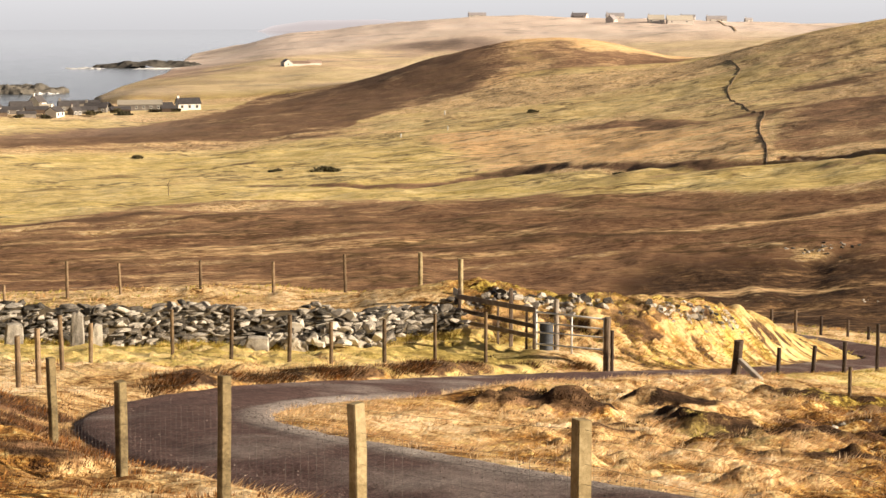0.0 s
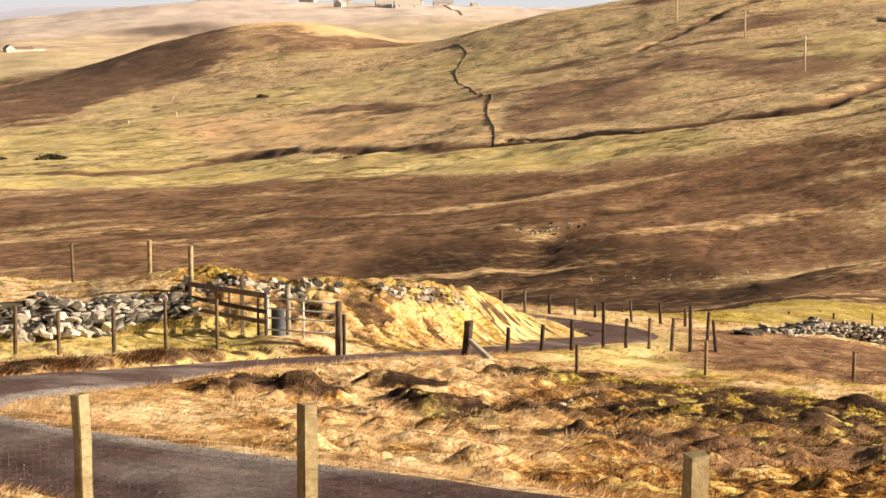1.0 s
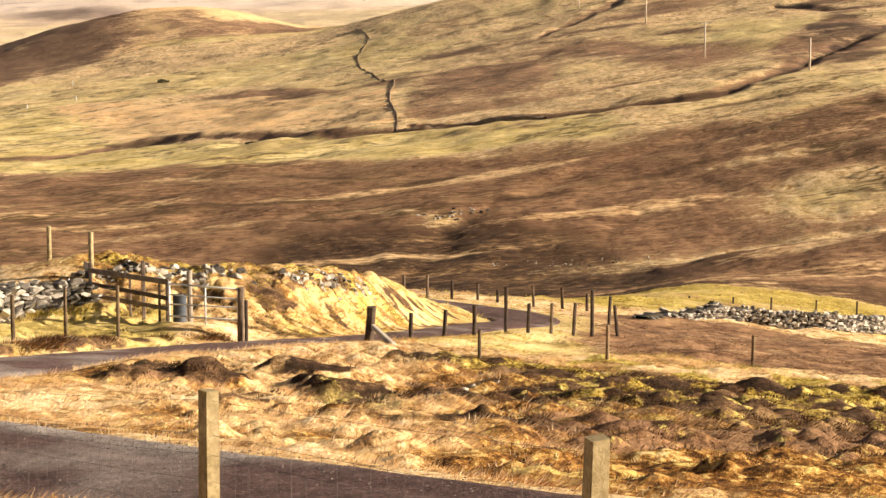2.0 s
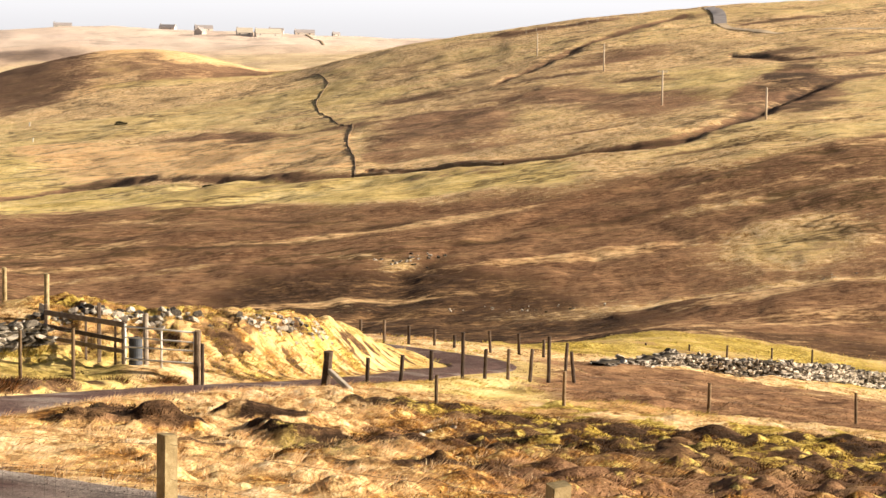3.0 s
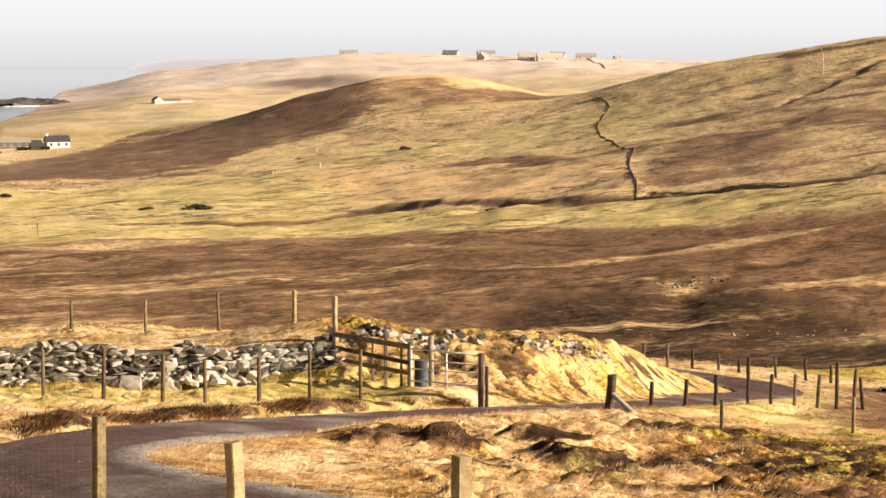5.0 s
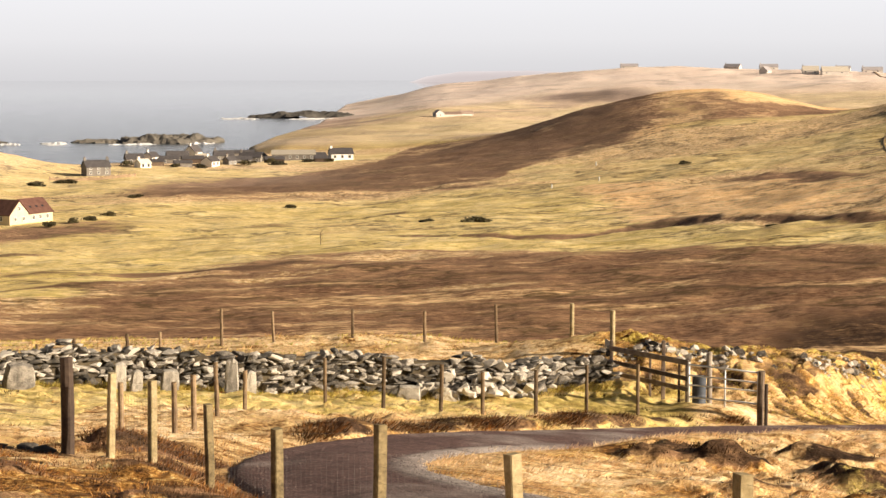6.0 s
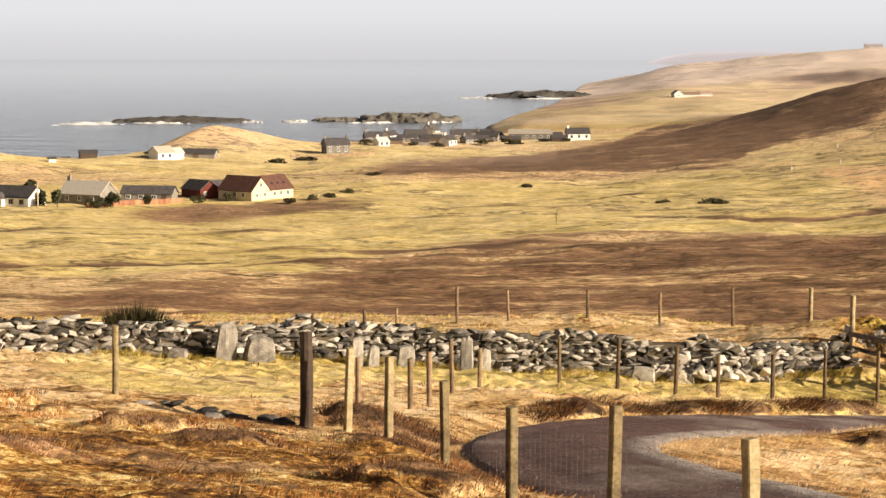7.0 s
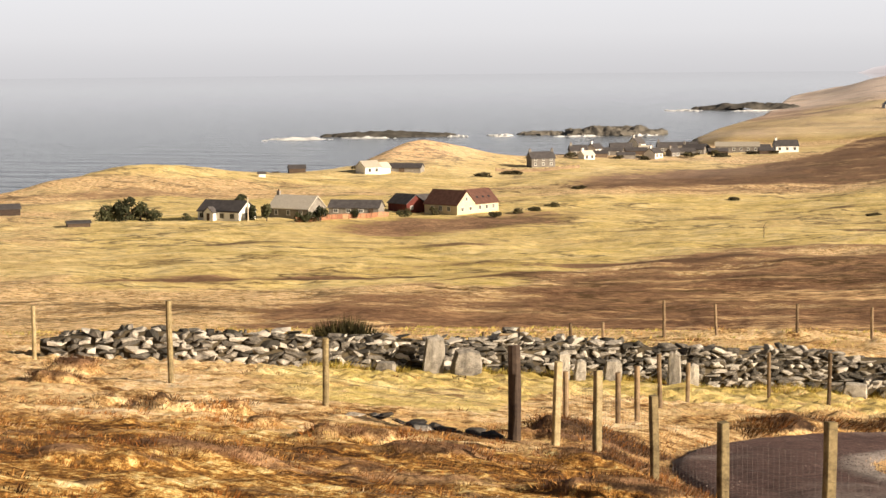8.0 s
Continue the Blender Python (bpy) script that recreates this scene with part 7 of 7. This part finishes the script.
def sow_roots():
    """Taller growth at the foot of the wall and along the cut bank of the road."""
    rng = np.random.RandomState(15)
    az = rng.uniform(-22, 0.5, 900)
    r = np.interp(az, [-30, -21, -13, -5.7, 0.5], [45.6, 46.5, 49.4, 51.2, 55.2]) + rng.normal(0, 0.18, 900)
    x, y = polar(az, r)
    blades("wall_foot_grass", "green-gold grass growing along the wall foot", x, y, 0.1 + 0.2 * rng.uniform(0, 1, 900), np.full(900, 0.026), 0.2 + 0.1 * rng.uniform(0, 1, 900), pick_tint(GOLD_TURF + MOSS, rng, 900), 16, 16)
    pts = ROAD_XY[(len(ROAD_XY) * 7) // 20:(len(ROAD_XY) * 12) // 20]
    t = np.gradient(pts, axis=0)
    t /= np.linalg.norm(t, axis=1)[:, None]
    k = rng.randint(0, len(pts), 1100)
    off = -(1.8 + np.abs(rng.normal(0, 0.22, 1100)))
    x, y = pts[k, 0] + t[k, 1] * off + rng.normal(0, 0.12, 1100), pts[k, 1] - t[k, 0] * off + rng.normal(0, 0.12, 1100)
    keep = fbm(x / 1.5, y / 1.5, 39, 2) > -0.1
    x, y = x[keep], y[keep]
    n = len(x)
    blades("bank_heather", "dark tufts overhanging the cut bank of the road", x, y, 0.1 + 0.16 * rng.uniform(0, 1, n)**2, np.full(n, 0.02), 0.22 + 0.2 * rng.uniform(0, 1, n), pick_tint(HEATHER + RUST[1:2], rng, n), 26, 17, (0.3, -0.3), 0.9)


sow_roots()


def leaf_mesh(seed, count, size, rad, high, point=0.0):
    """A crown of many small leaf clumps with an uneven outline and gaps."""
    rng = np.random.RandomState(seed)
    v, f = [], []
    lobes = [(rng.uniform(-0.5, 0.5) * rad, rng.uniform(-0.5, 0.5) * rad, rng.uniform(0.15, 0.75) * high, rng.uniform(0.4, 0.65) * rad) for _ in range(6)]
    for k in range(count):
        lx, ly, lz, lr = lobes[k % 6]
        d = rng.normal(0, 1, 3)
        d /= np.linalg.norm(d)
        c = np.array((lx, ly, lz)) + d * lr * rng.uniform(0.55, 1.0) * np.array((1, 1, 0.9 * high / rad * 0.5))
        c[2] = max(c[2], 0.05)
        if point:
            c[:2] *= max(0.15, 1 - point * c[2] / high)
        for _ in range(2):
            a, b = rng.normal(0, 1, 3), rng.normal(0, 1, 3)
            s = size * rng.uniform(0.6, 1.4)
            n = len(v)
            v += [tuple(c + a / np.linalg.norm(a) * s), tuple(c + b / np.linalg.norm(b) * s), tuple(c - (a + b) / np.linalg.norm(a + b) * s)]
            f.append((n, n + 1, n + 2))
    return soup("crown", v, f)


LEAF = surface("dark_evergreen_leaves", (0.025, 0.028, 0.014), (0.055, 0.06, 0.028), (0.1, 0.1, 0.05), 1.5, 0.8, 0.0, 0.01, 0.3)
SCRUB = surface("winter_scrub", (0.03, 0.026, 0.014), (0.07, 0.06, 0.03), (0.13, 0.11, 0.055), 1.5, 0.85, 0.0, 0.01, 0.3)
GORSE = surface("gorse_leaves", (0.022, 0.02, 0.008), (0.06, 0.05, 0.016), (0.13, 0.1, 0.035), 2.5, 0.8, 0.0, 0.01, 0.3)


def tree(label, az, r, high, rad, seed, point=0.3, leaf=LEAF, count=700, size=None, name="tree"):
    x, y = at(az, r)
    rng = random.Random(seed)
    root = tagged(new(name), label, name, "trees by the farms" if name == "tree" else "bushes")
    root.location = (x, y, ground_z(x, y))
    bm = bmesh.new()
    limb(bm, Vector((0, 0, -0.3)), Vector((rng.uniform(-0.1, 0.1) * high, 0, high * 0.6)), high * 0.035, high * 0.015)
    for k in range(5):
        a = k * 1.3 + rng.uniform(0, 0.6)
        limb(bm, Vector((0, 0, high * (0.15 + 0.07 * k))), Vector((math.cos(a) * rad * 0.7, math.sin(a) * rad * 0.7, high * (0.45 + 0.08 * k))), high * 0.014, high * 0.005)
    part("trunk", bm, DARK_WOOD, root)
    part("crown", leaf_mesh(seed, count, size or high * 0.055, rad, high, point), leaf, root)
    return root


for az, r, h, rad, sd in ((-27.6, 490, 6.6, 3.6, 1), (-27.1, 491, 7.0, 4.0, 2), (-26.65, 492, 6.0, 3.4, 3), (-26.3, 490, 3.4, 2.6, 13), (-23.75, 492, 5.8, 2.2, 4), (-23.35, 478, 4.2, 1.6, 5), (-22.95, 473, 4.4, 1.7, 6), (-22.0, 469, 2.6, 1.5, 7),
                          (-21.75, 468, 3.0, 1.6, 8), (-21.35, 470, 4.2, 2.2, 9), (-20.3, 478, 2.4, 1.5, 10), (-18.85, 490, 2.8, 2.0, 11), (-25.3, 480, 2.0, 1.8, 12)):
    tree("dark wind-shaped evergreen beside the farm buildings", az, r, h * 1.05, rad * 1.15, sd)
for az, r, h, rad, sd in ((-15.4, 492, 2.0, 2.0, 31), (-15.0, 500, 1.8, 2.6, 32), (-14.4, 520, 1.6, 2.4, 33), (-13.6, 600, 1.4, 3.0, 34), (-9.06, 552, 1.4, 2.2, 35), (-5.0, 470, 1.0, 3.0, 36), (-3.5, 455, 1.1, 4.5, 37), (2.65, 602, 1.4, 2.6, 38), (5.3, 372, 0.9, 2.0, 39), (-16.5, 690, 2.2, 4.0, 40), (-15.6, 700, 2.0, 5.0, 41), (-9.4, 800, 2.4, 5.0, 42), (-10.3, 806, 2.2, 4.0, 43), (-12.0, 812, 2.6, 4.0, 47)):
    tree("low dark scrub bush on the pasture", az, r, h * 0.75, rad, sd, 0.2, SCRUB, 420, 0.22 * rad / 2.2, "bush")
for az, r, h, rad, sd in ((-13.85, 778, 2.4, 3.4, 71), (-12.4, 776, 2.0, 3.0, 72), (-11.7, 782, 1.8, 3.6, 73), (-10.35, 790, 2.2, 3.0, 74), (-9.6, 815, 2.4, 3.4, 75), (-8.5, 818, 2.0, 4.0, 76), (-7.9, 815, 1.6, 3.0, 77), (-20.2, 700, 2.0, 3.2, 78), (-16.1, 486, 1.8, 2.0, 79), (-17.95, 498, 2.2, 1.6, 80)):
    tree("dark garden shrub by the village houses", az, r, h, rad, sd, 0.2, SCRUB, 320, 0.3, "bush")
def spike_mesh(seed, count, rad, high):
    """Stiff shoots that fan up and out from one root."""
    rng = np.random.RandomState(seed)
    v, f = [], []
    for k in range(count):
        a, q = rng.uniform(0, 2 * np.pi), np.sqrt(rng.uniform(0, 1))
        foot = np.array((np.cos(a) * q * rad * 0.75, np.sin(a) * q * rad * 0.4, 0.0))
        tip = foot + np.array((np.cos(a) * q * 0.35 * rad + rng.normal(0, 0.08), np.sin(a) * q * 0.3 * rad, high * rng.uniform(0.45, 1.0) * (1 - 0.4 * q * q)))
        side = rng.normal(0, 1, 3)
        side *= 0.02 / np.linalg.norm(side)
        for s0, s1 in ((0.0, 1.0), (0.35, 0.8), (0.5, 0.95)):
            p, e = foot + (tip - foot) * s0, foot + (tip - foot) * s1 + rng.normal(0, 0.05, 3) * (s0 > 0)
            n = len(v)
            v += [tuple(p - side), tuple(p + side), tuple(e)]
            f.append((n, n + 1, n + 2))
    return soup("foliage", v, f)


gorse = tagged(new("gorse_bush"), "dense dark spiky gorse bush behind the stone wall", "bush", "bushes")
gorse.location = (*at(-20.75, 55), ground_z(*at(-20.75, 55)))
part("foliage", spike_mesh(61, 900, 1.05, 1.25), GORSE, gorse)
tree("flattened gorse beside the larger bush", -20.15, 55.3, 0.35, 0.6, 62, 0.1, GORSE, 500, 0.08, "bush")


def scatter_gravel():
    """Loose chippings on the road and along its edges."""
    rng = np.random.RandomState(44)
    pts = line_points(ROAD, 40)
    pts = pts[:int(len(pts) * 0.55)]
    t = np.gradient(pts, axis=0)
    t /= np.linalg.norm(t, axis=1)[:, None]
    n = 5200
    k = rng.randint(0, len(pts), n)
    off = np.where(rng.uniform(0, 1, n) < 0.55, rng.uniform(0.9, 1.6, n) * np.sign(rng.normal(0.5, 1, n)), rng.normal(0, 0.6, n))
    x, y = pts[k, 0] + t[k, 1] * off + rng.normal(0, 0.1, n), pts[k, 1] - t[k, 0] * off + rng.normal(0, 0.1, n)
    z = lie(x, y) * 0 + lie(pts[k, 0], pts[k, 1]) - 0.045 - 0.09 * smooth(1.25, 1.55, np.abs(off))
    s = rng.uniform(0.006, 0.016, n)
    corner = np.array([(1, 0, 0), (-0.6, 0.8, 0), (-0.6, -0.8, 0), (0.1, 0.1, 0.8), (0, 0, -0.6)])
    v = np.stack([x, y, z], -1)[:, None] + (corner[None] * rng.uniform(0.7, 1.3, (n, 5, 1))) * s[:, None, None]
    tri = np.array([(0, 1, 3), (1, 2, 3), (2, 0, 3)])
    f = (np.arange(n)[:, None, None] * 5 + tri[None]).reshape(-1, 3)
    me = soup("loose_gravel", v.reshape(-1, 3).tolist(), f.tolist())
    me.materials.append(surface("chippings", (0.045, 0.03, 0.027), (0.1, 0.07, 0.062), (0.2, 0.155, 0.14), 30.0, 0.9, 0.3, 0.005, 0.6, pieces=True))
    return tagged(new("loose_gravel", me), "loose grey and brown chippings on the farm road", "gravel", kind="stuff")


scatter_gravel()
